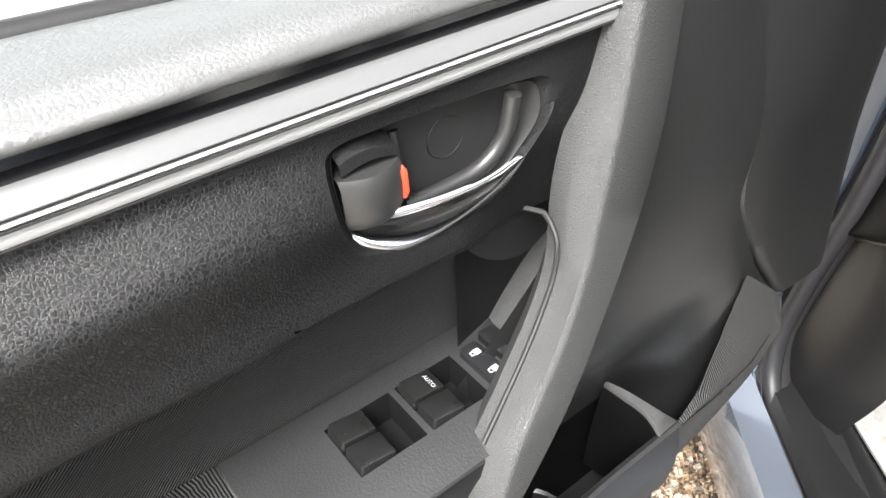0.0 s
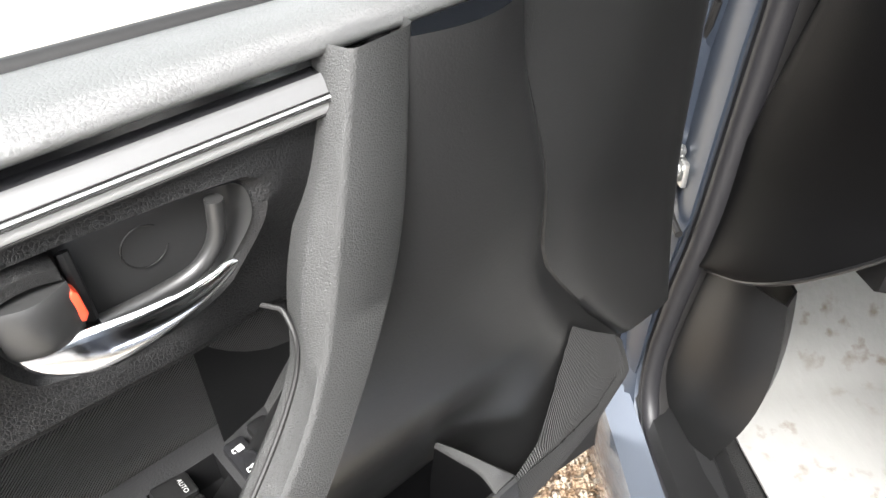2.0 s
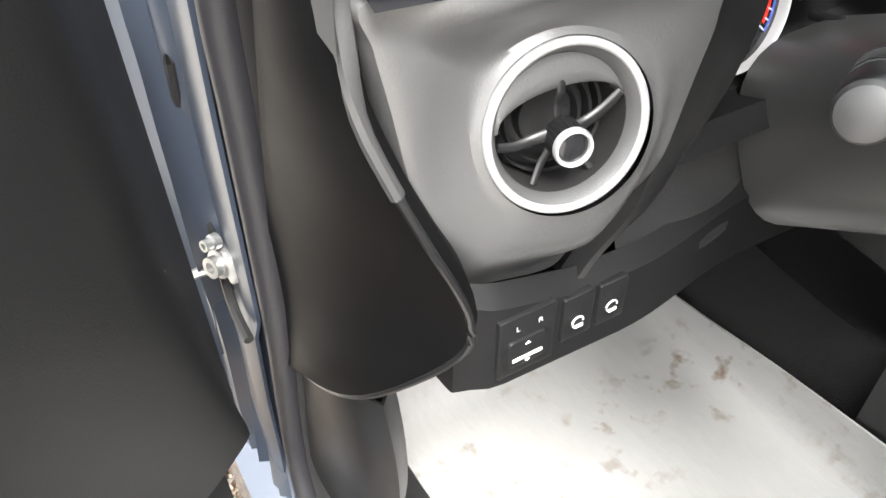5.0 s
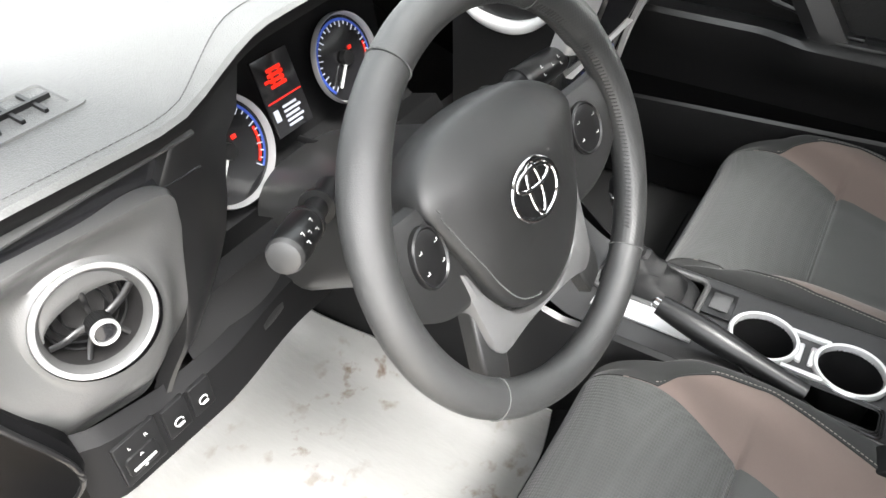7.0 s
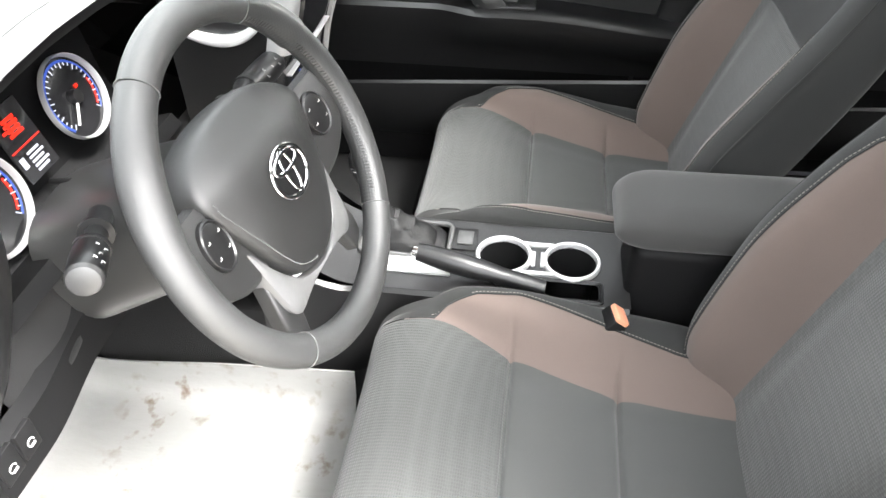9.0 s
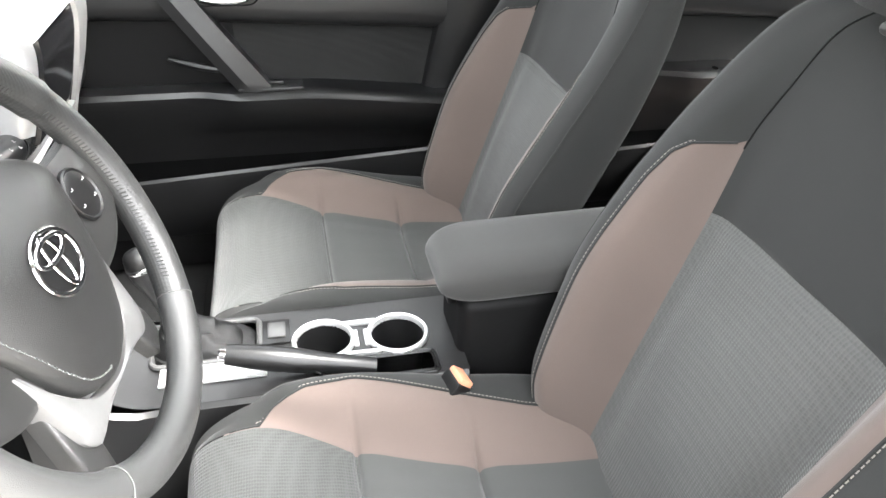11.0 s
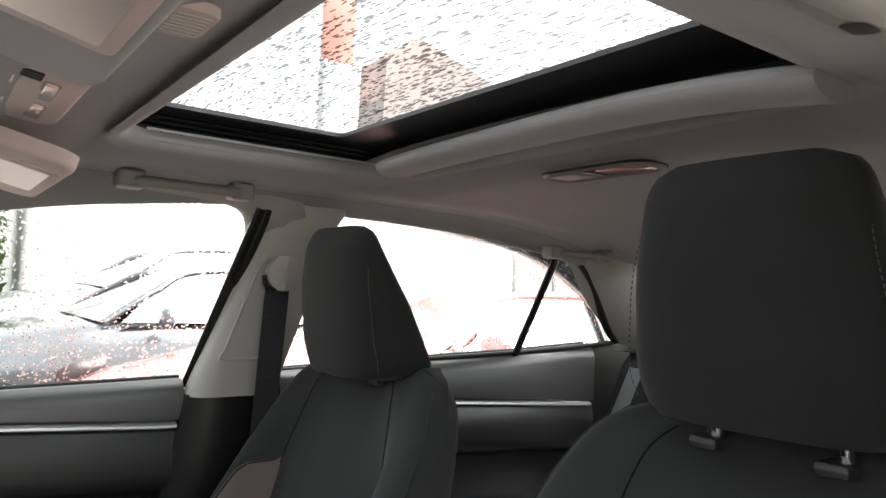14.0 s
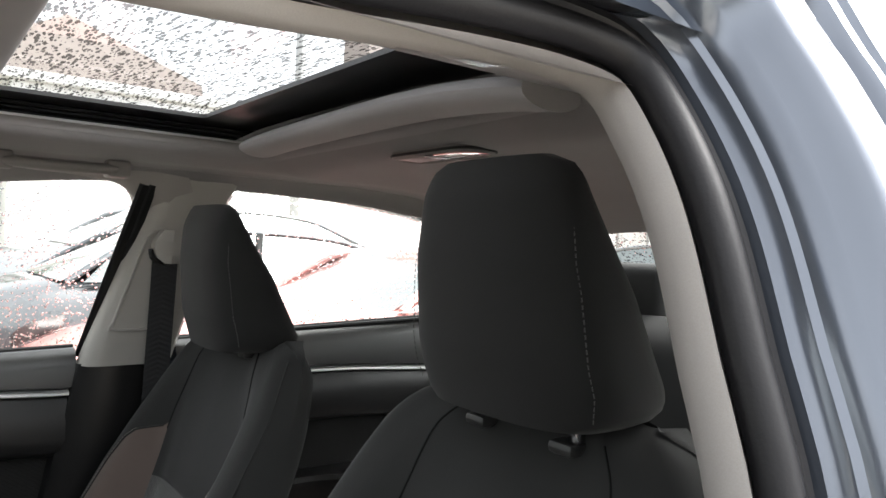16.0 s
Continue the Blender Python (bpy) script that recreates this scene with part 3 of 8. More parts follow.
part("pillar_sealant", bm, RUBBER, body)

# door check strap with its bracket and bolt
check = thing("door_check", "zinc-plated door check bracket with bolts on the hinge pillar", "door check")
bm = bmesh.new()
box(bm, (-0.813, -0.005, 0.744), (-0.802, 0.050, 0.774), 0.003)
part("bracket", bm, STEEL, check)
for y, z, r in ((0.010, 0.760, 0.013), (0.042, 0.776, 0.009), (0.012, 0.782, 0.007)):
    bm = bmesh.new()
    lathe(bm, [(0, 0.0), (r, 0.0), (r, 0.006), (r * 0.72, 0.007), (r * 0.72, 0.014), (r * 0.4, 0.014), (r * 0.35, 0.008), (0, 0.008)], frame_at((-0.812, y, z), (0, 1, 0), (-1, -0.45, 0.2)), n=20)
    part("bolt", bm, STEEL, check)
bm = bmesh.new()
tube(bm, [(-0.815, 0.020, 0.750), (-0.832, 0.045, 0.730), (-0.850, 0.06, 0.712), (-0.868, 0.065, 0.698)], 0.009, n=8, flat=0.45)
part("arm", bm, STEEL, check, "dark steel check arm")

# sill, floor, firewall, tunnel
bm = bmesh.new()
for s in (-1, 1):
    rows = []
    for y in np.linspace(0.05, -0.98, 12):
        rows.append([(s * 0.70, y, 0.28), (s * 0.715, y, 0.385), (s * 0.74, y, 0.402), (s * 0.80, y, 0.400), (s * 0.81, y, 0.39)])
    sheet(bm, rows)
part("sill_cover", bm, SMOOTH, body, "black plastic sill cover")
for s in (-1, 1):
    bm = bmesh.new()
    rows = []
    for y in np.linspace(0.45, -2.4, 30):
        rows.append([(s * 0.815, y, 0.39), (s * 0.85, y, 0.37), (s * 0.86, y, 0.34), (s * 0.855, y, 0.24), (s * 0.82, y, 0.17), (s * 0.70, y, 0.17)])
    sheet(bm, rows)
    part("rocker", bm, PAINT, body)
bm = bmesh.new()
rows = []
for y in np.linspace(0.62, -2.3, 60):
    z = 0.262 + 0.38 * ease(0.18, 0.62, y) + 0.10 * ease(-1.45, -1.6, y)
    hump = 0.16 + 0.06 * ease(-0.2, 0.3, y)
    rows.append([(x, y, z + hump * (1 - ease(0.07, 0.15, abs(x)))) for x in np.linspace(-0.76, 0.76, 60)])
sheet(bm, rows)
thick(bm, -0.01)
tagged(link("floor", bm, CARPET), "black carpet of the car floor with its tunnel", "car floor", kind="structure")

# kick panel and side cap of the dashboard, driver's side and passenger's side
for s in (-1, 1):
    bm = bmesh.new()
    rows = []
    for z in np.linspace(0.30, 0.70, 18):
        f = ease(0.70, 0.38, z)
        y0 = -0.115 + 0.075 * f - 0.045 * math.sin((z - 0.30) / 0.4 * math.pi)
        rows.append([(s * (0.775 + 0.005 * f), 0.0 - (z - 0.46) * 0.2, z), (s * 0.768, y0 + 0.05, z), (s * 0.762, y0 - 0.005, z), (s * 0.748, y0 - 0.030, z), (s * 0.732, y0 - 0.012, z), (s * 0.726, y0 + 0.06, z), (s * 0.722, y0 + 0.20, z)])
    sheet(bm, rows)
    thick(bm, -0.003)
    part("kick_panel", bm, SMOOTH, body, "black plastic kick panel beside the footwell")
    bm = bmesh.new()
    rows = []
    for z in np.linspace(0.30, 0.52, 10):
        rows.append([(s * x, y, z) for x, y in ((0.765, -0.02), (0.755, -0.08), (0.74, -0.16), (0.72, -0.35), (0.715, -0.6))])
    rows = [[(s * 0.768, y, 0.40 - 0.02 * ease(-0.1, -0.5, y)), (s * 0.745, y, 0.405 - 0.02 * ease(-0.1, -0.5, y)), (s * 0.715, y, 0.38 - 0.02 * ease(-0.1, -0.5, y)), (s * 0.70, y, 0.28)] for y in np.linspace(0.1, -0.95, 20)]
    sheet(bm, rows)
    part("sill_edge", bm, SMOOTH, body)

# roof skin, pillars, windscreen, closing panels
def roof_z(x, y):
    return 1.452 - 0.055 * (abs(x) / 0.58) ** 3.4 - 0.075 * ease(-0.85, -0.42, y) ** 2 - 0.085 * ease(-1.35, -2.25, y) ** 1.6


SUN_X0, SUN_X1, SUN_Y0, SUN_Y1 = -0.430, 0.35, -1.225, -0.795
bm = bmesh.new()
xs = sorted(set([round(v, 4) for v in np.linspace(-0.60, 0.60, 25)] + [SUN_X0, SUN_X1]))
ys = sorted(set([round(v, 4) for v in np.linspace(-2.12, -0.50, 34)] + [SUN_Y0, SUN_Y1]))
vs = {}
for x in xs:
    for y in ys:
        vs[x, y] = bm.verts.new((x, y, roof_z(x, y) + 0.045))
for a, b in zip(xs, xs[1:]):
    for c, d in zip(ys, ys[1:]):
        if not (SUN_X0 <= (a + b) / 2 <= SUN_X1 and SUN_Y0 <= (c + d) / 2 <= SUN_Y1):
            bm.faces.new((vs[a, c], vs[b, c], vs[b, d], vs[a, d]))
part("roof_skin", bm, PAINT, body)
bm = bmesh.new()
for s in (-1, 1):
    full = spline([(s * 0.83, 0.40, 1.04), (s * 0.81, 0.0, 1.18), (s * 0.745, -0.32, 1.325), (s * 0.67, -0.62, 1.43), (s * 0.64, -1.0, 1.46), (s * 0.62, -1.5, 1.42), (s * 0.64, -1.9, 1.355), (s * 0.70, -2.25, 1.19), (s * 0.74, -2.5, 1.06)], 50)
    for rail in (full[:20], full[31:]) if s < 0 else (full,):
        tube(bm, rail, 0.036, n=10)
part("roof_rail", bm, PAINT, body)
bm = bmesh.new()
rows = [[(x * (1 - 0.22 * f), 0.80 - 1.33 * f + 0.10 * (1 - (abs(x) / 0.78) ** 2) * (1 - f), 1.09 + 0.305 * f) for x in np.linspace(-0.76, 0.76, 17)] for f in np.linspace(0, 1, 9)]
sheet(bm, rows)
w = link("windscreen", bm, GLASS_DRY, body, "sloping glass windscreen")
w.visible_shadow = False
bm = bmesh.new()
rows = [[(x * (1 + 0.18 * f), -2.06 - 0.50 * f - 0.06 * (1 - (abs(x) / 0.58) ** 2), 1.400 - 0.385 * f) for x in np.linspace(-0.56, 0.56, 15)] for f in np.linspace(0, 1, 8)]
sheet(bm, rows)
w = link("rear_window", bm, GLASS, body, "sloping rear window with rain drops")
w.visible_shadow = False
# outer side panels behind the doorway, bonnet, tail: plain closing forms
bm = bmesh.new()
for s in (-1, 1):
    rows = []
    for y in np.linspace(-1.14, -2.75, 20):
        rows.append([(s * 0.86, y, 0.22), (s * 0.885, y, 0.45), (s * 0.885, y, 0.75), (s * 0.85, y, 0.98), (s * (0.80 - 0.03 * ease(-2.2, -2.7, y)), y, 1.05 + 0.01 * ease(-1.2, -2.2, y))])
    if s < 0:
        sheet(bm, rows)
    rows = []
    for y in np.linspace(1.5, 0.22, 10):
        rows.append([(s * 0.87, y, 0.22), (s * 0.885, y, 0.6), (s * 0.87, y, 0.88), (s * 0.80, y, 1.0)])
    sheet(bm, rows)
part("side_panel", bm, PAINT, body)
bm = bmesh.new()
sheet(bm, [[(x, y, 1.0 + 0.04 * (1 - (x / 0.8) ** 2) - 0.20 * ease(0.8, 1.5, y) ** 2) for x in np.linspace(-0.80, 0.80, 15)] for y in np.linspace(0.80, 1.5, 10)])
sheet(bm, [[(x, 1.5 - 0.02 * k, 0.80 - 0.15 * k) for x in np.linspace(-0.80, 0.80, 8)] for k in range(4)])
part("bonnet", bm, PAINT, body)
bm = bmesh.new()
sheet(bm, [[(x, y, 1.03 + 0.02 * (1 - (x / 0.8) ** 2) - 0.06 * ease(-2.5, -2.95, y)) for x in np.linspace(-0.78, 0.78, 13)] for y in np.linspace(-2.55, -2.95, 6)])
sheet(bm, [[(x, -2.95, 0.98 - 0.2 * k) for x in np.linspace(-0.78, 0.78, 8)] for k in range(5)])
part("boot_lid", bm, PAINT, body)
bm = bmesh.new()
sheet(bm, [[(x, 0.62, z) for x in np.linspace(-0.78, 0.78, 5)] for z in np.linspace(0.25, 1.06, 5)])
sheet(bm, [[(x, y, 0.15) for x in np.linspace(-0.8, 0.8, 5)] for y in np.linspace(1.2, -2.9, 8)])
sheet(bm, [[(0.80, y, z) for z in np.linspace(0.2, 1.06, 6)] for y in np.linspace(-0.45, 0.62, 6)])
part("bulkhead", bm, MATTE, body)

# ---- headliner ----
bm = bmesh.new()
hx = sorted(set([round(v, 4) for v in np.linspace(-0.575, 0.575, 47)] + [SUN_X0, SUN_X1]))
hy = sorted(set([round(v, 4) for v in np.linspace(-2.12, -0.50, 66)] + [SUN_Y0, SUN_Y1]))
vs = {}


def liner_z(x, y):
    edge = max(SUN_X0 - x, x - SUN_X1, SUN_Y0 - y, y - SUN_Y1, 0)
    return roof_z(x, y) - 0.028 * ease(0.0, 0.12, edge) * ease(0.51, 0.38, x if x > 0 else -x * 0.93)


for x in hx:
    for y in hy:
        vs[x, y] = bm.verts.new((x, y, liner_z(x, y)))
for a, b in zip(hx, hx[1:]):
    for c, d in zip(hy, hy[1:]):
        if not (SUN_X0 - 1e-4 <= a and b <= SUN_X1 + 1e-4 and SUN_Y0 - 1e-4 <= c and d <= SUN_Y1 + 1e-4):
            bm.faces.new((vs[a, c], vs[b, c], vs[b, d], vs[a, d]))
tagged(link("ceiling", bm, HEADLINER), "light grey cloth headliner round the sunroof opening", "headliner", kind="structure")

bm = bmesh.new()
rows = []
for y in np.linspace(-0.50, -1.96, 60):
    z = table(-y, [(0.50, 1.300), (0.675, 1.341), (0.834, 1.368), (1.066, 1.388), (1.28, 1.387), (1.537, 1.379), (1.70, 1.364), (1.855, 1.343), (1.96, 1.325)])
    rows.append([(0.52, y, liner_z(0.52, y) - 0.001), (0.545, y, min(liner_z(0.545, y) - 0.003, z + 0.024)), (0.562, y, z + 0.009), (0.571, y, z + 0.001), (0.578, y, z), (0.590, y, z + 0.006), (0.62, y, z + 0.03)])
sheet(bm, rows)
thick(bm, -0.003)
tagged(link("roof_edge_trim", bm, HEADLINER), "light grey cloth roof edge above the passenger windows", "roof trim", kind="structure")

# ---- seats ----
def section(knots, cuts, counts):
    """Splits a smooth cross-section, given by knots, at the knot numbers in cuts into runs of points."""
    fine = spline(knots, 1 + 16 * (len(knots) - 1))
    runs = []
    for (a, b), k in zip(zip(cuts, cuts[1:]), counts):
        run = []
        for i in range(k + 1):
            x = (a + (b - a) * i / k) * 16
            j = min(int(x), len(fine) - 2)
            run.append(fine[j].lerp(fine[j + 1], x - j))
        runs.append(run)
    return runs


def build_seat(label):
    """A front seat; its own origin is the middle of the seat, at the car's zero height and the hinge line's place."""
    seat = thing("car_seat", label, "car seat", group="front seats")
    # -- cushion: rows from the back (y -1.09) to the rolled front
    ys = np.linspace(0, 1, 181)
    zones = {"cushion_middle": [], "brown_l": [], "brown_r": [], "edge_l": [], "edge_r": [], "skirt_l": [], "skirt_r": []}
    pipe = {-1: [], 1: []}
    inner = {-1: [], 1: []}
    for v in ys:
        y = -1.08 + 0.60 * v
        drop = 0.0 if v < 0.90 else 0.135 * (1 - math.sqrt(max(1 - ((v - 0.90) / 0.10) ** 2, 0)))
        y = y if v < 0.90 else -0.54 + 0.098 * math.sin((v - 0.90) / 0.10 * math.pi / 2)
        mid = curve_table(v, [(0, 0.475), (0.4, 0.488), (0.7, 0.510), (0.9, 0.535), (1, 0.535)]) - drop
        groove = sum(0.009 * math.exp(-((v - g) / 0.006) ** 2) + 0.006 * math.exp(-((v - g) / 0.030) ** 2) for g in (0.395, 0.675))
        crest = mid + table(v, [(0, 0.045), (0.2, 0.052), (0.42, 0.064), (0.67, 0.076), (0.82, 0.058), (0.93, 0.018), (1, 0.0)])
        w = table(v, [(0, 0.245), (0.3, 0.262), (0.8, 0.258), (1, 0.225)])
        in_w = table(v, [(0, 0.102), (0.17, 0.104), (0.40, 0.115), (0.68, 0.158), (0.875, 0.200), (1, 0.190)])
        low = 0.36 if v < 0.9 else 0.36 + 0.02 * (v - 0.9) * 10
        s_b = curve_table(v, [(0, 0.46), (0.25, 0.52), (0.45, 0.64), (0.66, 0.74), (0.78, 0.62), (0.86, 0.30), (0.888, 0.02), (1, 0.02)])
        for s in (-1, 1):
            knots = [(0, 0, 0), (in_w * 0.6, 0, 0.002), (in_w, 0, 0.010), (in_w + (w - in_w) * 0.45, 0, 1.0), (w - 0.012, 0, 1.0), (w, 0, -0.10), (w - 0.012, 0, -0.5), (w - 0.02, 0, -1)]
            out = []
            for x, _, k in knots:
                if k == 1.0:
                    z = crest - (0.004 if x > w - 0.02 else 0.010)
                elif k <= -0.09:
                    z = {-0.10: crest - 0.04, -0.5: (crest + low) / 2 - 0.02, -1: low}[k]
                else:
                    z = mid + k - groove
                out.append((s * x, y, z))
            cut = 2 + s_b * 2.2
            a, b, c, d = section(out, [0, 2, max(cut, 2.04), 4.4, 7], [14, 10, 8, 8])
            zones["cushion_middle"].append((s, a))
            zones["brown_l" if s < 0 else "brown_r"].append(b)
            zones["edge_l" if s < 0 else "edge_r"].append(c)
            zones["skirt_l" if s < 0 else "skirt_r"].append(d)
            pipe[s].append(b[-1] + Vector((0, 0, 0.0008)))
            inner[s].append(a[-1] + Vector((0, 0, 0.001)))
    rows = []
    both = zones["cushion_middle"]
    for i in range(0, len(both), 2):
        rows.append(list(reversed(both[i][1])) + both[i + 1][1][1:])
    k1, k2 = 71, 121
    for name, r, m in (("cushion_rear_panel", rows[: k1 + 1], FABRIC_MID), ("cushion_middle_panel", rows[k1 : k2 + 1], FABRIC_MID), ("cushion_front_panel", rows[k2:], MESH_FRONT)):
        bm = bmesh.new()
        sheet(bm, r)
        part(name, bm, m, seat)
    for s, n in ((-1, "l"), (1, "r")):
        bm = bmesh.new()
        sheet(bm, zones["brown_" + n][:168])
        part("cushion_bolster", bm, BROWN, seat, "taupe-brown fabric bolster")
        bm = bmesh.new()
        sheet(bm, [a + b[1:] for a, b in zip(zones["edge_" + n], zones["skirt_" + n])])
        part("cushion_side", bm, FABRIC, seat)
        bm = bmesh.new()
        tube(bm, pipe[s][12:168:2], 0.0016, n=6)
        part("cushion_piping", bm, FABRIC, seat)
        bm = bmesh.new()
        stitches(bm, [p + Vector((s * 0.004, 0, 0.0006)) for p in pipe[s][12:165:3]])
        part("cushion_stitching", bm, THREAD, seat, "pale grey stitching")
    bm = bmesh.new()
    front = [r[-1] for r in (zones["skirt_l"][-1], zones["skirt_r"][-1])]
    last = rows[-1]
    sheet(bm, [last, [(p.x, p.y - 0.004, 0.37) for p in last]])
    part("cushion_front", bm, FABRIC, seat)
    bm = bmesh.new()
    box(bm, (-0.24, -1.08, 0.30), (0.24, -0.58, 0.37), 0.01)
    part("seat_base", bm, MATTE, seat, "black seat base and rails")
    # -- backrest
    tilt = 0.30
    vz = np.linspace(0.46, 1.136, 140)
    mids, brown, edge, sides, backs = [], {-1: [], 1: []}, {-1: [], 1: []}, {-1: [], 1: []}, {-1: [], 1: []}
    bpipe, spipe, shoulder = {-1: [], 1: []}, {-1: [], 1: []}, {-1: [], 1: []}
    for z in vz:
        y0 = -1.162 - (z - 0.90) * (tilt if z > 0.90 else 0.35)
        top = math.sqrt(max(1 - max((z - 1.073) / 0.0635, 0) ** 2, 0.0))
        w = table(z, [(0.46, 0.215), (0.62, 0.258), (0.82, 0.276), (0.92, 0.272), (1.02, 0.254), (1.08, 0.230), (1.118, 0.196), (1.136, 0.145)])
        in_w = table(z, [(0.46, 0.13), (0.65, 0.145), (0.85, 0.158), (0.94, 0.165), (1.03, 0.145), (1.09, 0.125), (1.136, 0.08)])
        bol = table(z, [(0.46, 0.045), (0.58, 0.094), (0.72, 0.098), (0.85, 0.078), (0.95, 0.050), (1.05, 0.020), (1.136, 0.0)])
        t = table(z, [(0.46, 0.028), (0.7, 0.034), (0.9, 0.054), (1.02, 0.064), (1.08, 0.064), (1.136, 0.044)])
        ahead = -0.050 * (1 - top)
        belly = 0.014 * math.sin(min(max((z - 0.5) / 0.36, 0), 1) * math.pi)
        line = 0.006 * math.exp(-((z - 0.852) / 0.006) ** 2)
        s_b = curve_table(z, [(0.46, 0.62), (0.70, 0.64), (0.80, 0.64), (0.88, 0.62), (0.915, 0.56), (0.932, 0.42), (0.943, 0.02), (1.2, 0.02)])
        for s in (-1, 1):
            pts = [(0, ahead + belly - line), (in_w * 0.6, ahead + belly * 0.8 - line), (in_w, ahead * 0.9 + 0.008), (in_w + (w - in_w) * 0.40, ahead * 0.8 + bol), (w - 0.014, ahead * 0.7 + bol), (w, ahead * 0.5 + bol - 0.035), (w - 0.002, -t * 0.5), (w - 0.022, -t + 0.004), (w * 0.6, -t - 0.006), (0, -t - 0.008)]
            a, b, c, d, e = section([(s * x, y0 + f, z) for x, f in pts], [0, 2, max(2 + s_b * 2.15, 2.04), 4.35, 6.9, 9], [14, 10, 8, 10, 10])
            mids.append(a)
            brown[s].append(b)
            edge[s].append(c)
            sides[s].append(d)
            backs[s].append(e)
            bpipe[s].append(b[-1] + Vector((0, 0.0008, 0)))
            shoulder[s].append(b[0] + Vector((0, 0.0004, 0)))
            spipe[s].append(c[-1] + Vector((s * 0.0006, 0.0006, 0)))
    rows = [list(reversed(mids[i])) + mids[i + 1][1:] for i in range(0, len(mids), 2)]
    cut = int(np.searchsorted(vz, 0.852))
    for name, r, m, l in (("backrest_insert", rows[: cut + 1], MESH_CLOTH, "honeycomb-textured grey cloth insert"), ("backrest_upper_panel", rows[cut:], FABRIC, "")):
        bm = bmesh.new()
        sheet(bm, r)
        part(name, bm, m, seat, l)
    kb = int(np.searchsorted(vz, 0.942))
    for s in (-1, 1):
        bm = bmesh.new()
        sheet(bm, brown[s][: kb + 1])
        part("backrest_bolster", bm, BROWN, seat, "taupe-brown fabric bolster")
        bm = bmesh.new()
        sheet(bm, edge[s])
        sheet(bm, [b for b in brown[s][kb:]])
        part("backrest_edge", bm, FABRIC, seat)
        bm = bmesh.new()
        sheet(bm, sides[s])
        part("backrest_side", bm, FABRIC, seat)
        bm = bmesh.new()
        sheet(bm, backs[s])
        part("backrest_back", bm, FABRIC, seat)
        bm = bmesh.new()
        tube(bm, bpipe[s][4:kb], 0.0016, n=6)
        part("backrest_piping", bm, FABRIC, seat)
        bm = bmesh.new()
        tube(bm, spipe[s][4:-5], 0.0014, n=6)
        part("side_piping", bm, FABRIC, seat)
        bm = bmesh.new()
        tube(bm, shoulder[s][kb - 2:-4], 0.0013, n=6)
        part("shoulder_seam", bm, MATTE, seat)
        bm = bmesh.new()
        stitches(bm, [p + Vector((s * 0.004, 0.001, 0.001)) for p in bpipe[s][4:kb]])
        part("backrest_stitching", bm, THREAD, seat, "pale grey stitching")
        bm = bmesh.new()
        stitches(bm, [p + Vector((-s * 0.004, 0.0018, 0)) for p in spipe[s][60:-10]], r=0.0005)
        part("side_stitching", bm, THREAD, seat, "pale grey stitching")
    # -- head restraint on two posts
    bm = bmesh.new()
    rows = []
    n = 44
    for k, h in enumerate(np.linspace(0, 1, 30)):
        z = 1.133 + 0.241 * h
        top = math.sqrt(max(1 - max((h - 0.86) / 0.14, 0) ** 2.6, 0.0))
        bot = math.sqrt(max(1 - max((0.10 - h) / 0.10, 0) ** 2, 0.0))
        w = curve_table(h, [(0, 0.125), (0.15, 0.1345), (0.5, 0.126), (0.8, 0.111), (1, 0.1015)]) * (0.72 + 0.28 * top) * (0.86 + 0.14 * bot)
        yf = curve_table(h, [(0, -1.152), (0.25, -1.136), (0.6, -1.128), (0.85, -1.132), (1, -1.146)])
        yr = curve_table(h, [(0, -1.272), (0.08, -1.294), (0.5, -1.244), (0.88, -1.188), (1, -1.172)])
        yc, d = (yf + yr) / 2, (yf - yr) / 2
        row = []
        for i in range(n):
            a = 2 * math.pi * i / n
            c, sn = math.cos(a), math.sin(a)
            x = w * math.copysign(abs(c) ** 0.5, c)
            y = d * math.copysign(abs(sn) ** 0.55, sn)
            row.append((x, yc + y - 0.014 * (x / 0.14) ** 2 * (sn > 0), z))
        rows.append(row)
    vs = sheet(bm, rows, close_v=True)
    bm.faces.new(vs[0])
    bm.faces.new(vs[-1])
    head = part("head_restraint", bm, HEAD_CLOTH, seat, "charcoal fabric head restraint")
    for s in (-1, 1):
        bm = bmesh.new()
        line = []
        for h in np.linspace(0.06, 0.9, 30):
            hw = curve_table(h, [(0, 0.125), (0.15, 0.1345), (0.5, 0.126), (0.8, 0.111), (1, 0.1015)])
            yf = curve_table(h, [(0, -1.152), (0.25, -1.136), (0.6, -1.128), (0.85, -1.132), (1, -1.146)])
            line.append((s * (hw * 0.950), yf - 0.024, 1.133 + 0.241 * h))
        stitches(bm, line, r=0.0006)
        part("head_stitching", bm, FABRIC_MID, head)
        bm = bmesh.new()
        tube(bm, [(s * 0.062, -1.225, 1.08), (s * 0.062, -1.217, 1.16)], 0.007, n=14)
        part("post", bm, CHROME, head, "chrome post")
        bm = bmesh.new()
        box(bm, (s * 0.062 - 0.016, -1.246, 1.100), (s * 0.062 + 0.016, -1.212, 1.114), 0.006)
        part("post_guide", bm, SIDE_GREY, seat, "grey plastic post guide")
    for s in (-1, 1):
        bm = bmesh.new()
        box(bm, (s * 0.22 - 0.015, -1.12, 0.36), (s * 0.22 + 0.015, -1.02, 0.50), 0.012)
        part("hinge_cover", bm, MATTE, seat)
    return seat


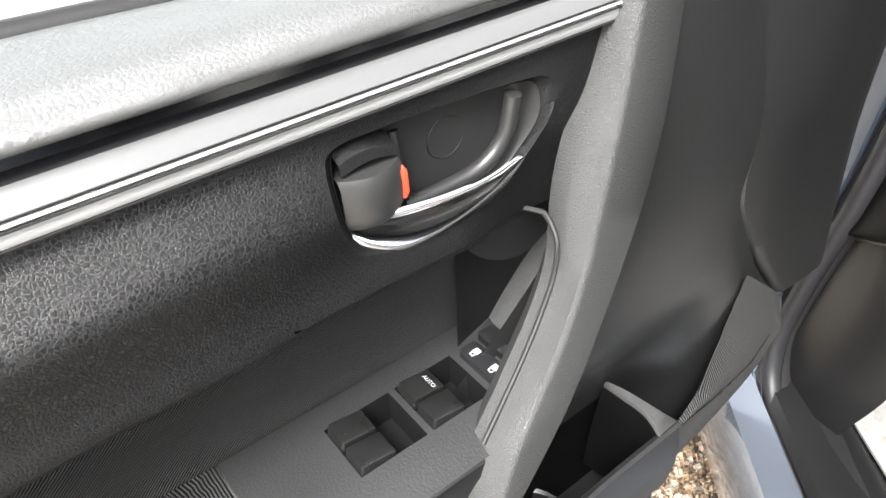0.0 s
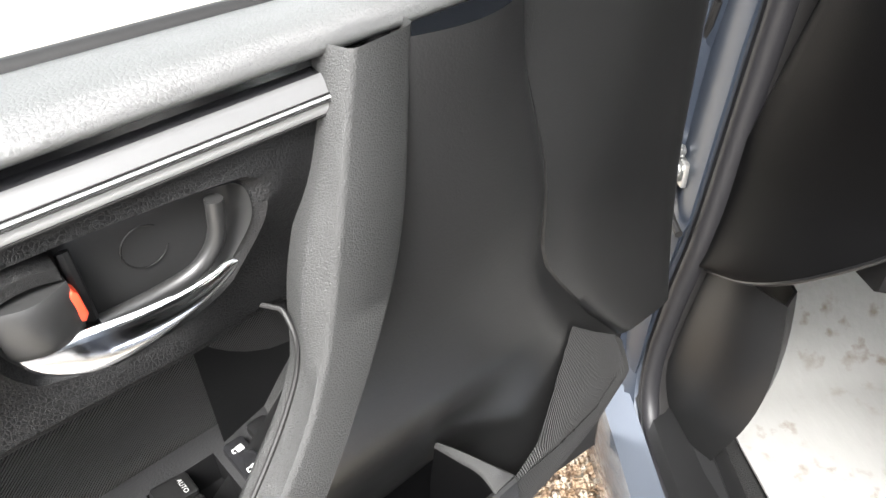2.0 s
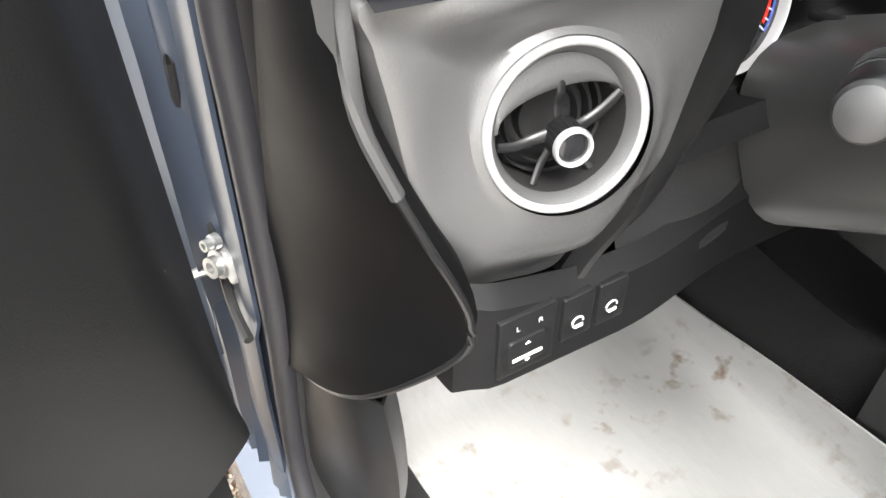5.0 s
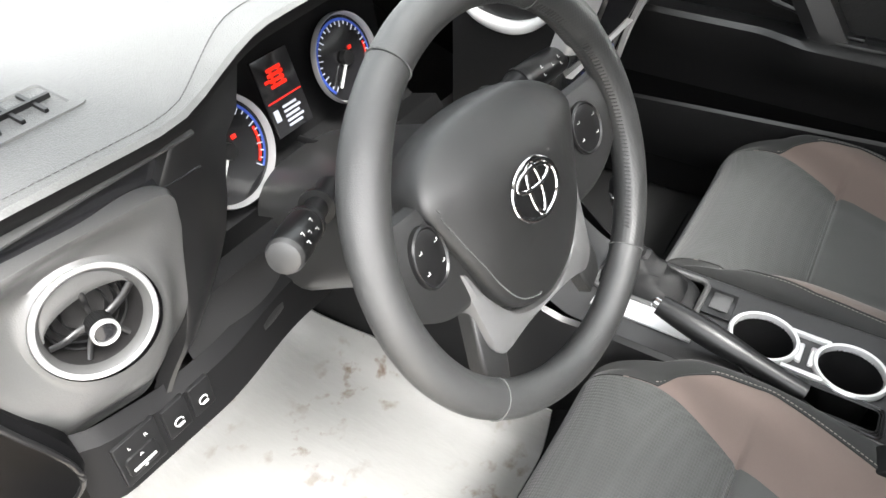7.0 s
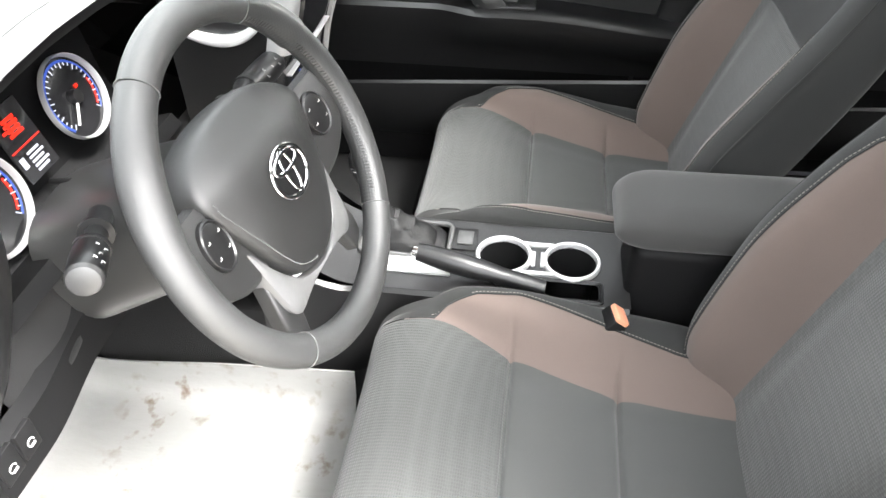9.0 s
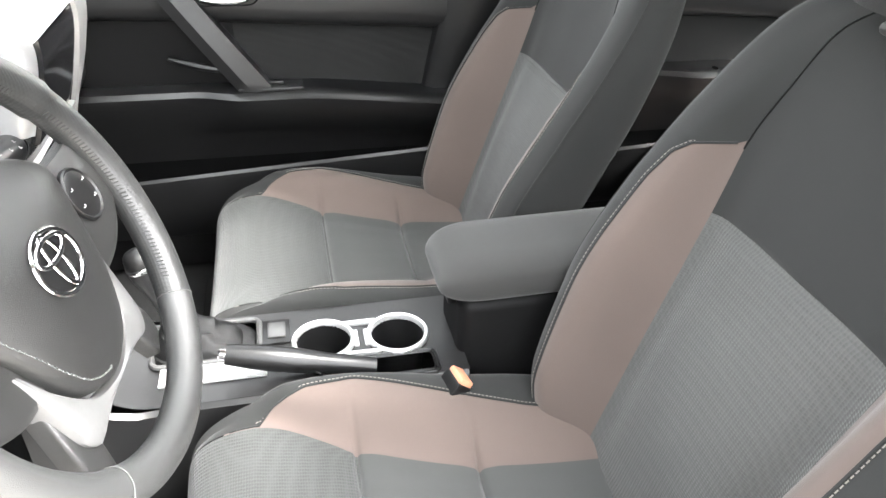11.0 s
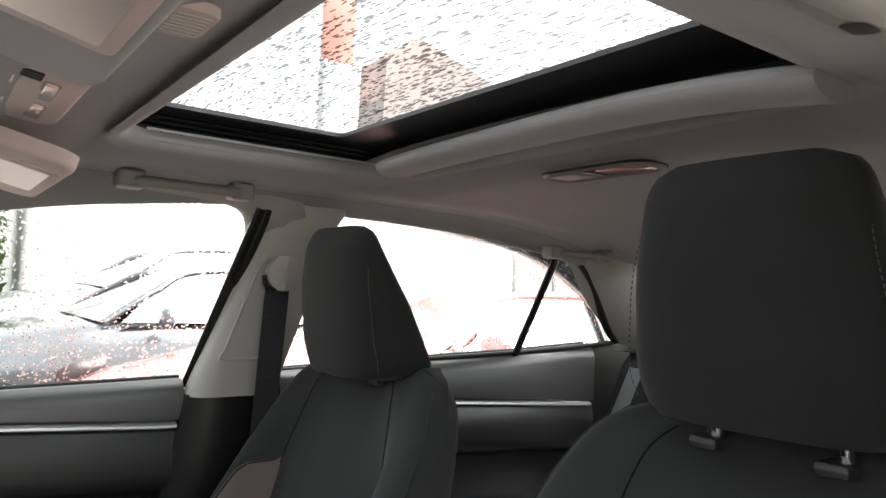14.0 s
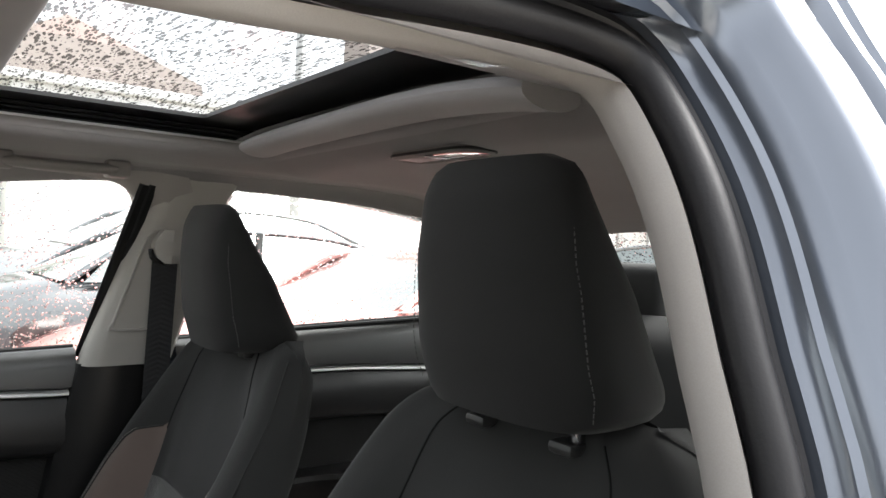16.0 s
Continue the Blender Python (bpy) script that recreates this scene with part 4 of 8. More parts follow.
driver = build_seat("dark grey cloth driver's seat with taupe-brown bolsters and honeycomb insert")
driver.matrix_basis = pose(-0.352, 0, 0)
for piece in driver.children:
    if piece.name.startswith("head_restraint"):
        piece.location += Vector((-0.005, -0.012, 0.0))
passenger = copy_thing(driver, pose(0.356, 0.03, -0.012))
for piece in passenger.children:
    if piece.name.startswith("head_restraint"):
        piece.location.z -= 0.018
    elif piece.name.startswith("cushion"):
        piece.location.y -= 0.036
passenger["label"] = "dark grey cloth passenger seat with taupe-brown bolsters beside the console"

# rear bench
bench = thing("rear_bench", "dark cloth rear bench seat with brown side bolsters", "rear seat")
bm = bmesh.new()
rows = []
for v in np.linspace(0, 1, 24):
    y = -2.02 + 0.50 * v
    z = 0.545 + 0.02 * v - (0.16 * (1 - math.sqrt(max(1 - ((v - 0.85) / 0.15) ** 2, 0))) if v > 0.85 else 0)
    rows.append([(x, y, z + 0.012 * math.cos(x * 9)) for x in np.linspace(-0.64, 0.64, 40)])
rows.append([(p[0], p[1], 0.30) for p in rows[-1]])
sheet(bm, rows)
part("bench_cushion", bm, FABRIC, bench)
for s in (-1, 1):
    bm = bmesh.new()
    rows = []
    for v in np.linspace(0, 1, 20):
        y = -2.0 + 0.49 * v
        a = math.sin(min(v * 1.02, 1) * math.pi * 0.97) * 0.045 + 0.012
        rows.append([(s * (0.38 + 0.26 * f), y, 0.553 + a * math.sin(f * math.pi)) for f in np.linspace(0, 1, 12)])
    sheet(bm, rows)
    part("bench_bolster", bm, BROWN, bench, "taupe-brown bolster")
bm = bmesh.new()
rows = []
for h in np.linspace(0, 1, 24):
    z = 0.50 + 0.64 * h
    y = -1.98 - 0.22 * h - (0.05 * max((h - 0.88) / 0.12, 0) ** 2)
    rows.append([(x, y - 0.03 * math.cos(x * 8.5) + 0.05 * ease(0.50, 0.64, abs(x)) * (1 - h), z - 0.02 * ease(0.4, 0.64, abs(x)) * h) for x in np.linspace(-0.63, 0.63, 40)])
rows.append([(p[0], p[1] - 0.16, p[2] - 0.01) for p in rows[-1]])
sheet(bm, rows)
part("bench_back", bm, FABRIC, bench)
for x in (-0.36, 0.0, 0.36):
    bm = bmesh.new()
    box(bm, (x - 0.12, -2.33, 1.09), (x + 0.12, -2.24, 1.27 if x else 1.20), 0.035, 4)
    part("rear_head_restraint", bm, FABRIC, bench)
bm = bmesh.new()
sheet(bm, [[(x, y, 1.10) for x in np.linspace(-0.66, 0.66, 6)] for y in (-2.2, -2.62)])
part("parcel_shelf", bm, MATTE, bench)

# ---- driver's door, swung open. Its own axes: x from the hinge edge to the rear, y to the inside, z up ----
DOOR = frame_at((-0.86, -0.105, 0), (-0.776, -0.631, 0), (0, 0, 1))
door = thing("door_1", "open driver's door with black grained vinyl trim and chrome strip", "car door", DOOR, kind="structure")


def door_part(name, bm, material, label="", parent=None, smooth=38):
    return part(name, bm, material, parent or door, label, smooth)


# outer shell, painted edge and frame
bm = bmesh.new()
rows = []
for u in np.linspace(-0.045, 1.06, 24):
    rows.append([(u, n, z) for n, z in ((-0.085, 0.345), (-0.115, 0.335), (-0.15, 0.45), (-0.16, 0.70), (-0.145, 0.92), (-0.105, 1.045), (-0.085, 1.05))])
sheet(bm, rows)
door_part("outer_skin", bm, PAINT)
bm = bmesh.new()
rows = []
for z in np.linspace(0.34, 1.05, 30):
    b = -0.03 + 0.02 * math.sin((z - 0.34) / 0.7 * math.pi)
    k = ease(0.71, 0.62, z)
    rows.append([(-0.046, -0.14, z), (-0.050, -0.10, z), (-0.040, -0.065, z), (-0.012 + b, -0.035 - 0.032 * k, z), (0.02, -0.018 - 0.055 * k, z), (0.05, -0.006 - 0.07 * k, z)])
sheet(bm, rows)
door_part("front_edge", bm, RUBBER)
bm = bmesh.new()
sheet(bm, [[(u, n, 0.335 + 0.004 * k) for u in np.linspace(-0.045, 1.06, 10)] for k, n in enumerate((-0.12, -0.10, -0.085, -0.075))])
sheet(bm, [[(1.06, n, z) for n in (-0.14, -0.05, -0.01)] for z in np.linspace(0.34, 1.05, 8)])
door_part("lower_edge", bm, PAINT)
# sill pad along the window
def sill_width(u):
    return table(u, [(0.0, 0.030), (0.316, 0.043), (0.36, 0.047), (0.52, 0.058), (0.60, 0.066), (1.1, 0.070)])


prof = [(-0.066, 1.040), (-0.064, 1.058), (-0.055, 1.0625), (-0.03, 1.0634), (-0.016, 1.0622), (-0.008, 1.0600), (-0.003, 1.0565), (-0.0005, 1.0525), (0.0, 1.0495), (-0.002, 1.0472), (-0.007, 1.0458), (-0.014, 1.0452)]
prof = [(p[1], p[2]) for p in spline([(0, a, b) for a, b in prof], 40)]
bm = bmesh.new()
rows = []
for u in np.linspace(0.03, 1.0, 40):
    k = 1 - 0.35 * ease(0.30, 0.05, u)
    w = sill_width(u) / 0.066
    rows.append([(u, a * w if a < 0 else a * k, b + 0.004 * ease(0.35, 0.05, u)) for a, b in prof])
sheet(bm, rows)
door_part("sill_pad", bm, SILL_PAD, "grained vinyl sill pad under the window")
bm = bmesh.new()
tube(bm, [(u, -sill_width(u) - 0.004, 1.058) for u in np.linspace(0.0, 1.02, 30)], 0.0065, n=10)
door_part("window_seal", bm, RUBBER, "black rubber window seal")
# window frame and glass
bm = bmesh.new()
arc = spline([(-0.02, -0.085, 1.05), (0.30, -0.03, 1.23), (0.56, 0.04, 1.36), (0.80, 0.06, 1.395), (0.97, 0.055, 1.375), (1.0, 0.03, 1.30), (1.03, -0.075, 1.05)], 60)
tube(bm, arc, 0.022, n=8, flat=0.8)
door_part("window_frame", bm, SMOOTH, "black window frame")
bm = bmesh.new()
lo = [Vector((p.x, -0.085, 1.05)) for p in arc]
sheet(bm, [[a.lerp(b, f) for a, b in zip(lo, arc)] for f in np.linspace(0, 1, 8)])
g = door_part("window_pane", bm, GLASS_DRY)
g.visible_shadow = False

# black groove, satin strip with two fine chrome lines
bm = bmesh.new()
sheet(bm, [[(u, n, z) for n, z in ((-0.006, 1.0470), (-0.010, 1.0440), (-0.009, 1.0402), (-0.0005, 1.0392))] for u in np.linspace(0.30, 1.0, 20)])
door_part("strip_groove", bm, GLOSSY)
bm = bmesh.new()
sheet(bm, [[(u, n, z) for n, z in ((-0.0010, 1.0396), (0.0008, 1.0390), (0.0030, 1.0372), (0.0066, 1.0330))] for u in np.linspace(0.340, 1.0, 20)])
door_part("satin_strip", bm, STRIP_TOP, "satin silver trim strip")
for z0, z1 in ((1.0326, 1.0302), (1.0297, 1.0238)):
    bm = bmesh.new()
    sheet(bm, [[(u, n, z) for n, z in ((0.0040, z0), (0.0078, z0 - 0.0004), (0.0085, (z0 + z1) / 2), (0.0075, z1 + 0.0004), (0.0040, z1))] for u in np.linspace(0.340, 1.0, 20)])
    door_part("chrome_line", bm, STRIP, "bright silver line")

for z, n in ((1.0331, 0.0072), (1.0300, 0.0088), (1.0236, 0.0078)):
    bm = bmesh.new()
    tube(bm, [(u, n, z) for u in np.linspace(0.341, 1.0, 12)], 0.00045, n=5)
    door_part("strip_gap", bm, RUBBER)

# vinyl panel with the opening for the handle
BEZEL = [(0.398, 0.9985), (0.4005, 1.0050), (0.4100, 1.0075), (0.4450, 1.0090), (0.4820, 1.0105), (0.5040, 1.0105), (0.5105, 1.0040), (0.5125, 0.9900), (0.5090, 0.9755), (0.5010, 0.9640), (0.4880, 0.9575), (0.4700, 0.9545), (0.4500, 0.9545), (0.4340, 0.9570), (0.4180, 0.9650), (0.4060, 0.9780), (0.3995, 0.9890)]


def vinyl_n(u, z):
    t = min(max((1.024 - z) / 0.086, 0), 1.2)
    top = 0.003 + (0.016 * ease(0.0, 0.45, t) - 0.005 * ease(0.42, 0.74, t) + 0.0025 * ease(0.76, 1.0, t)) * (0.30 + 0.70 * ease(0.0, 0.06, u - grip_front(z)))
    d = math.hypot((u - 0.455) / 1.5, (z - 0.982))
    return top - 0.007 * math.exp(-(d / 0.05) ** 2)


def vinyl_bottom(u):
    return curve_table(u, [(0.30, 0.930), (0.40, 0.936), (0.45, 0.940), (0.52, 0.943), (0.62, 0.942), (1.0, 0.930)])


def grip_front(z):
    """The front edge of the vinyl panel, along the pull grip."""
    return curve_table(z, [(0.93, 0.400), (0.95, 0.392), (1.0, 0.360), (1.024, 0.343), (1.05, 0.335)])


hole = [(p.x, p.y) for p in spline([(a, b, 0) for a, b in BEZEL], 96, closed=True)]
c0 = (0.455, 0.983)


def to_border(a, b):
    """Where the ray from the middle of the opening through (a, b) leaves the panel's near field."""
    lo = 0.0
    d = (a - c0[0], b - c0[1])
    k = 1.0
    while k < 6:
        u, z = c0[0] + d[0] * k, c0[1] + d[1] * k
        if u > 0.545 or z > 1.0237 or z < vinyl_bottom(u) or u < grip_front(z) - 0.02:
            break
        k += 0.01
    return c0[0] + d[0] * k, c0[1] + d[1] * k


bm = bmesh.new()
border = [to_border(a, b) for a, b in hole]
rows = []
for f in (0.0, 0.04, 0.12, 0.3, 0.5, 0.7, 0.85, 1.0):
    row = []
    for (a, b), (c, d) in zip(hole, border):
        u, z = a + (c - a) * f, b + (d - b) * f
        row.append((u, vinyl_n(u, z) - 0.005 * (1 - ease(0.0, 0.14, f)), z))
    rows.append(row)
sheet(bm, rows, close_v=True)
# roll under along the lower edge, and the rest of the panel to the rear
under = []
for u in np.linspace(0.30, 0.55, 26):
    z = vinyl_bottom(u)
    n = vinyl_n(u, z)
    under.append([(u, n, z), (u, n - 0.001, z - 0.0035), (u, n - 0.005, z - 0.0065), (u, n - 0.013, z - 0.008), (u, -0.012, z - 0.008)])
sheet(bm, under)
rows = []
for u in np.linspace(0.544, 1.0, 30):
    zb = vinyl_bottom(u)
    row = []
    for z in np.linspace(1.0238, zb, 18):
        row.append((u, vinyl_n(u, z), z))
    n = row[-1][1]
    row += [(u, n - 0.001, zb - 0.0035), (u, n - 0.005, zb - 0.0065), (u, n - 0.013, zb - 0.008), (u, -0.012, zb - 0.008)]
    rows.append(row)
sheet(bm, rows)
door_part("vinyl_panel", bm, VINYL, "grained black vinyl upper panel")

# inner handle: bowl, lock knob with red mark, chrome lever
bm = bmesh.new()
rows = []
for f, k in ((1.0, 1.0), (0.985, 0.82), (0.965, 0.52), (0.94, 0.27), (0.90, 0.10), (0.83, 0.0), (0.6, 0.0), (0.3, 0.0), (0.05, 0.0)):
    rows.append([(c0[0] + (a - c0[0]) * f, (vinyl_n(a, b) - 0.004) * k - 0.0085 * (1 - k), c0[1] + (b - c0[1]) * f) for a, b in hole])
vs = sheet(bm, rows, close_v=True)
bm.faces.new(vs[-1])
bowl = door_part("handle_bowl", bm, BOWL, "smooth black handle bowl")
bm = bmesh.new()
tube(bm, [(0.4445 + 0.0105 * math.cos(radians(a)), -0.0083, 0.9880 + 0.0105 * math.sin(radians(a))) for a in range(-160, 140, 12)], 0.0005, n=5)
part("cap_line", bm, RUBBER, bowl)
bm = bmesh.new()
tube(bm, spline([(0.474, -0.002, 0.966), (0.447, -0.002, 0.9660), (0.428, -0.0005, 0.9705), (0.4165, 0.001, 0.983), (0.4135, 0.003, 1.004)], 24), 0.0042, n=10)
part("bowl_ridge", bm, BOWL, bowl)
bm = bmesh.new()
rows = []
for u in np.linspace(0.4800, 0.5100, 12):
    f = (u - 0.48) / 0.03
    rows.append([(u, 0.002 + d + 0.006 * math.sin(f * math.pi), z) for d, z in ((-0.010, 0.9720), (0.003, 0.9735), (0.006, 0.9790), (0.0065, 0.9870), (0.006, 0.9950), (0.004, 0.9985), (-0.010, 0.9995))])
sheet(bm, rows)
part("lock_knob", bm, BOWL, bowl, "black lock knob")
bm = bmesh.new()
rows = []
for u in np.linspace(0.481, 0.508, 10):
    f = (u - 0.481) / 0.027
    rows.append([(u, 0.0005 + d, 1.0000 + 0.0025 * math.sin(f * 3.1) + z) for d, z in ((-0.008, 0.0), (0.006, 0.0), (0.005, 0.005), (-0.004, 0.0085))])
sheet(bm, rows)
part("knob_hood", bm, VINYL, bowl)
bm = bmesh.new()
prism(bm, [(0.4795, 0.9790), (0.4812, 0.9795), (0.4825, 0.9925), (0.4800, 0.9955), (0.4782, 0.9930), (0.4776, 0.9820)], 0.002, 0.0092, Matrix(((1, 0, 0, 0), (0, 0, 1, 0), (0, 1, 0, 0), (0, 0, 0, 1))), bev=0.0006)
part("red_mark", bm, RED_PLASTIC, bowl, "red lock mark")
bm = bmesh.new()
tube(bm, [(0.4762, -0.004, 1.005), (0.4765, 0.001, 0.99), (0.4768, 0.002, 0.974)], 0.0030, n=8)
part("knob_stop", bm, SMOOTH, bowl)
bm = bmesh.new()
mid = spline([(0.5085, 0.002, 0.9745), (0.498, 0.0045, 0.9672), (0.484, 0.0075, 0.9640), (0.465, 0.0100, 0.9640), (0.445, 0.0115, 0.9665), (0.428, 0.0115, 0.9700), (0.4135, 0.0100, 0.9745)], 34)
rows = []
for i, p in enumerate(mid):
    f = i / (len(mid) - 1)
    h = table(f, [(0, 0.0050), (0.12, 0.0110), (0.32, 0.0120), (0.7, 0.0072), (0.95, 0.0036), (1, 0.0012)])
    d = 0.0045 * (1 - 0.55 * f)
    rows.append([(p.x, p.y + d * math.sin(a) * (1.0 if math.sin(a) > 0 else 0.6), p.z + h * math.copysign(abs(math.cos(a)) ** 0.8, math.cos(a)) - 0.001) for a in np.linspace(0, 2 * math.pi, 17)[:-1]])
vs = sheet(bm, rows, close_v=True)
bm.faces.new(vs[0])
bm.faces.new(vs[-1])
part("lever", bm, CHROME, bowl, "chrome door lever", smooth=60)

# cloth insert below the vinyl
bm = bmesh.new()
rows = []
for u in np.linspace(0.35, 1.0, 30):
    zt = vinyl_bottom(u) - 0.006
    rows.append([(u, -0.010 - 0.016 * ease(0, 1, f) + 0.045 * ease(0.66, 0.85, u) * f, zt + (0.842 - zt) * f) for f in np.linspace(0, 1, 10)])
sheet(bm, rows)
door_part("cloth_insert", bm, DOOR_CLOTH, "charcoal ribbed cloth insert")
bm = bmesh.new()
stitches(bm, [(u, -0.0095, vinyl_bottom(u) - 0.0115) for u in np.linspace(0.42, 0.98, 40)], step=0.004, length=0.0026, r=0.0006)
door_part("insert_seam", bm, FABRIC)
# armrest with the switch panel
bm = bmesh.new()
W1, W2 = (0.4480, 0.4870), (0.4910, 0.5320)
HN = (-0.0075, 0.0290)
us = [0.410, 0.440, *W1, *W2, 0.56, 0.585]
ns = [-0.024, HN[0], HN[1], 0.046, 0.057]
# switch plate with two deep wells
for a, b in zip(us, us[1:]):
    for c, d in zip(ns, ns[1:]):
        if (a, b) in ((W1[0], W1[1]), (W2[0], W2[1])) and (c, d) == HN or (a < 0.43 and c >= HN[1]):
            continue
        bm.faces.new([bm.verts.new((x, y, 0.8455 - 0.004 * ease(0.03, 0.057, y))) for x, y in ((a, c), (b, c), (b, d), (a, d))])
bmesh.ops.remove_doubles(bm, verts=bm.verts, dist=1e-5)
plate = door_part("switch_plate", bm, PLATE, "black grained switch plate", smooth=30)
for a, b in (W1, W2):
    bm = bmesh.new()
    sh = [(a, HN[0]), (b, HN[0]), (b, HN[1]), (a, HN[1])]
    for i in range(4):
        p, q = sh[i], sh[(i + 1) % 4]
        bm.faces.new([bm.verts.new(v) for v in ((*p, 0.8455), (*q, 0.8455), (*q, 0.822), (*p, 0.822))])
    bm.faces.new([bm.verts.new((x, y, 0.823)) for x, y in sh])
    part("switch_well", bm, MATTE, plate, smooth=30)
for (a, b), rear in ((W1, False), (W2, True)):
    for k in (0, 1):
        bm = bmesh.new()
        n0 = HN[0] + 0.001 + k * 0.0182
        m = pose(b - 0.0115, n0 + 0.0085, 0.8465, 0, -9, 0)
        prism(bm, rounded(-0.0105, -0.0082, 0.0105, 0.0082, 0.0018), -0.016, 0.003, m, bev=0.0014)
        key = part("window_switch", bm, KEY, plate, "black window switch")
        if not rear and k == 0:
            t = bpy.data.curves.new("text", "FONT")
            t.body, t.size, t.align_x, t.align_y = "AUTO", 0.0037, "CENTER", "CENTER"
            tmp = bpy.data.objects.new("tmp", t)
            scene.collection.objects.link(tmp)
            bpy.context.view_layer.update()
            me = bpy.data.meshes.new_from_object(tmp.evaluated_get(bpy.context.evaluated_depsgraph_get()))
            bpy.data.objects.remove(tmp)
            me.materials.append(GREY_INK)
            ink = new("lettering", me)
            ink.parent, ink.matrix_basis = key, m @ pose(-0.0045, 0.001, 0.0033, 0, 0, 90)
for n0, u0, label in ((0.012, 0.4375, "lock"), (0.008, 0.4205, "window lock")):
    bm = bmesh.new()
    prism(bm, rounded(u0 - 0.0065, n0 - 0.0165, u0 + 0.0065, n0 + 0.0165, 0.003), 0.838, 0.8505, bev=0.0018)
    key = part("lock_switch", bm, GLOSSY if label == "lock" else SMOOTH, plate)
    bm = bmesh.new()
    for j in ((-0.008, 0.008) if label == "lock" else (0.0,)):
        prism(bm, rounded(u0 - 0.0028, n0 + j - 0.0020, u0 + 0.0012, n0 + j + 0.0020, 0.0004), 0.8505, 0.8509)
        tube(bm, [(u0 + 0.0015, n0 + j - 0.0013, 0.8508), (u0 + 0.0033, n0 + j - 0.0013, 0.8508), (u0 + 0.0036, n0 + j + 0.001, 0.8508), (u0 + 0.0022, n0 + j + 0.0015, 0.8508)], 0.0004, n=5)
    part("symbol", bm, WHITE_INK, key)
# armrest body: rounded front face and the part to the rear
bm = bmesh.new()
rows = []
for u in np.linspace(0.468, 1.0, 34):
    w = 0.057
    rows.append([(u, w - 0.004, 0.8412), (u, w, 0.8385), (u, w + 0.002, 0.832), (u, w - 0.001, 0.80), (u, w - 0.014, 0.765), (u, w - 0.045, 0.735), (u, -0.01, 0.72)])
sheet(bm, rows)
door_part("armrest_side", bm, SMOOTH, "smooth black armrest side")
bm = bmesh.new()
sheet(bm, [[(u, -0.024 + 0.086 * f, 0.8455 + 0.010 * math.sin(f * math.pi) * ease(0.585, 0.62, u) - 0.004 * ease(0.6, 1, f)) for f in np.linspace(0, 1, 10)] for u in np.linspace(0.586, 1.0, 20)])
door_part("armrest_pad", bm, DOOR_CLOTH, "ribbed cloth armrest pad")

# pull grip: a curved blade from the strip's end down to the armrest
bm = bmesh.new()
rows = []
for f in np.linspace(0, 1, 40):
    z = 1.052 - 0.290 * f
    rear = table(z, [(0.76, 0.512), (0.80, 0.498), (0.836, 0.478), (0.862, 0.450), (0.888, 0.421), (0.912, 0.4035), (0.936, 0.3965), (0.952, 0.3910), (0.97, 0.3825), (1.004, 0.363), (1.052, 0.344)])
    front = table(z, [(0.76, 0.512), (0.80, 0.477), (0.85, 0.418), (0.90, 0.369), (0.95, 0.335), (1.0, 0.316), (1.052, 0.299)])
    n = table(z, [(0.76, 0.086), (0.80, 0.078), (0.85, 0.064), (0.89, 0.050), (0.94, 0.036), (0.985, 0.026), (1.025, 0.016), (1.052, 0.010)])
    front = min(front, rear - 0.006)
    ridge = min(table(z, [(0.76, 0.511), (0.80, 0.494), (0.84, 0.470), (0.874, 0.436), (0.915, 0.400), (0.944, 0.385), (0.996, 0.3625), (1.052, 0.339)]), rear - 0.0005)
    rows.append([(rear - 0.012, n - 0.034, z), (rear - 0.001, n - 0.024, z), (rear, n - 0.012, z), (rear - 0.0006, n - 0.009, z), (ridge + 0.0012, n + 0.0012, z), (ridge - 0.0008, n + 0.0028, z), (ridge - 0.0035, n + 0.0034, z),
                 (front + 0.005, n + 0.000, z), (front + 0.001, n - 0.003, z), (front, n - 0.010, z), (front - 0.004, n - 0.034, z), (front - 0.014, -0.02, z)])
sheet(bm, rows)
grip = door_part("pull_grip", bm, GRIP_GRAIN, "grained black pull grip")
bm = bmesh.new()
rows = []
for z in np.linspace(0.932, 0.84, 24):
    r = table(z, [(0.80, 0.498), (0.836, 0.478), (0.862, 0.450), (0.888, 0.421), (0.912, 0.4035), (0.936, 0.3965)])
    n = curve_table(z, [(0.80, 0.066), (0.85, 0.052), (0.89, 0.038), (0.94, 0.024)])
    rows.append((r + 0.0008, n - 0.003, z))
rows = spline([(0.4060, 0.004, 0.9375), (0.4020, 0.010, 0.9370), (0.3990, 0.015, 0.9350)] + [tuple(p) for p in rows[2::4]], 40)
tube(bm, rows, 0.0015, n=8)
part("grip_edge", bm, RUBBER, grip)
# hand well behind the grip
bm = bmesh.new()
sheet(bm, [[(u, -0.012 - 0.008 * math.sin((u - 0.33) / 0.10 * math.pi), z) for u in np.linspace(0.31, 0.44, 10)] for z in np.linspace(0.842, 0.944, 8)])
door_part("hand_well", bm, MATTE)

# forward lower panel with its curved crease, pocket and speaker cloth
def shoulder_n(u, z):
    """How far the trim's soft shoulder beside the crease stands proud: it faces up between z 0.92 and 1.03."""
    side = math.exp(-((u - 0.195) / 0.085) ** 2)
    return side * (0.012 * ease(0.62, 0.90, z) - 0.020 * ease(0.90, 1.05, z))


def crease_u(z):
    return curve_table(z, [(0.672, 0.052), (0.744, 0.115), (0.818, 0.171), (0.845, 0.190), (0.87, 0.198), (0.935, 0.198), (1.0, 0.208), (1.05, 0.208)])


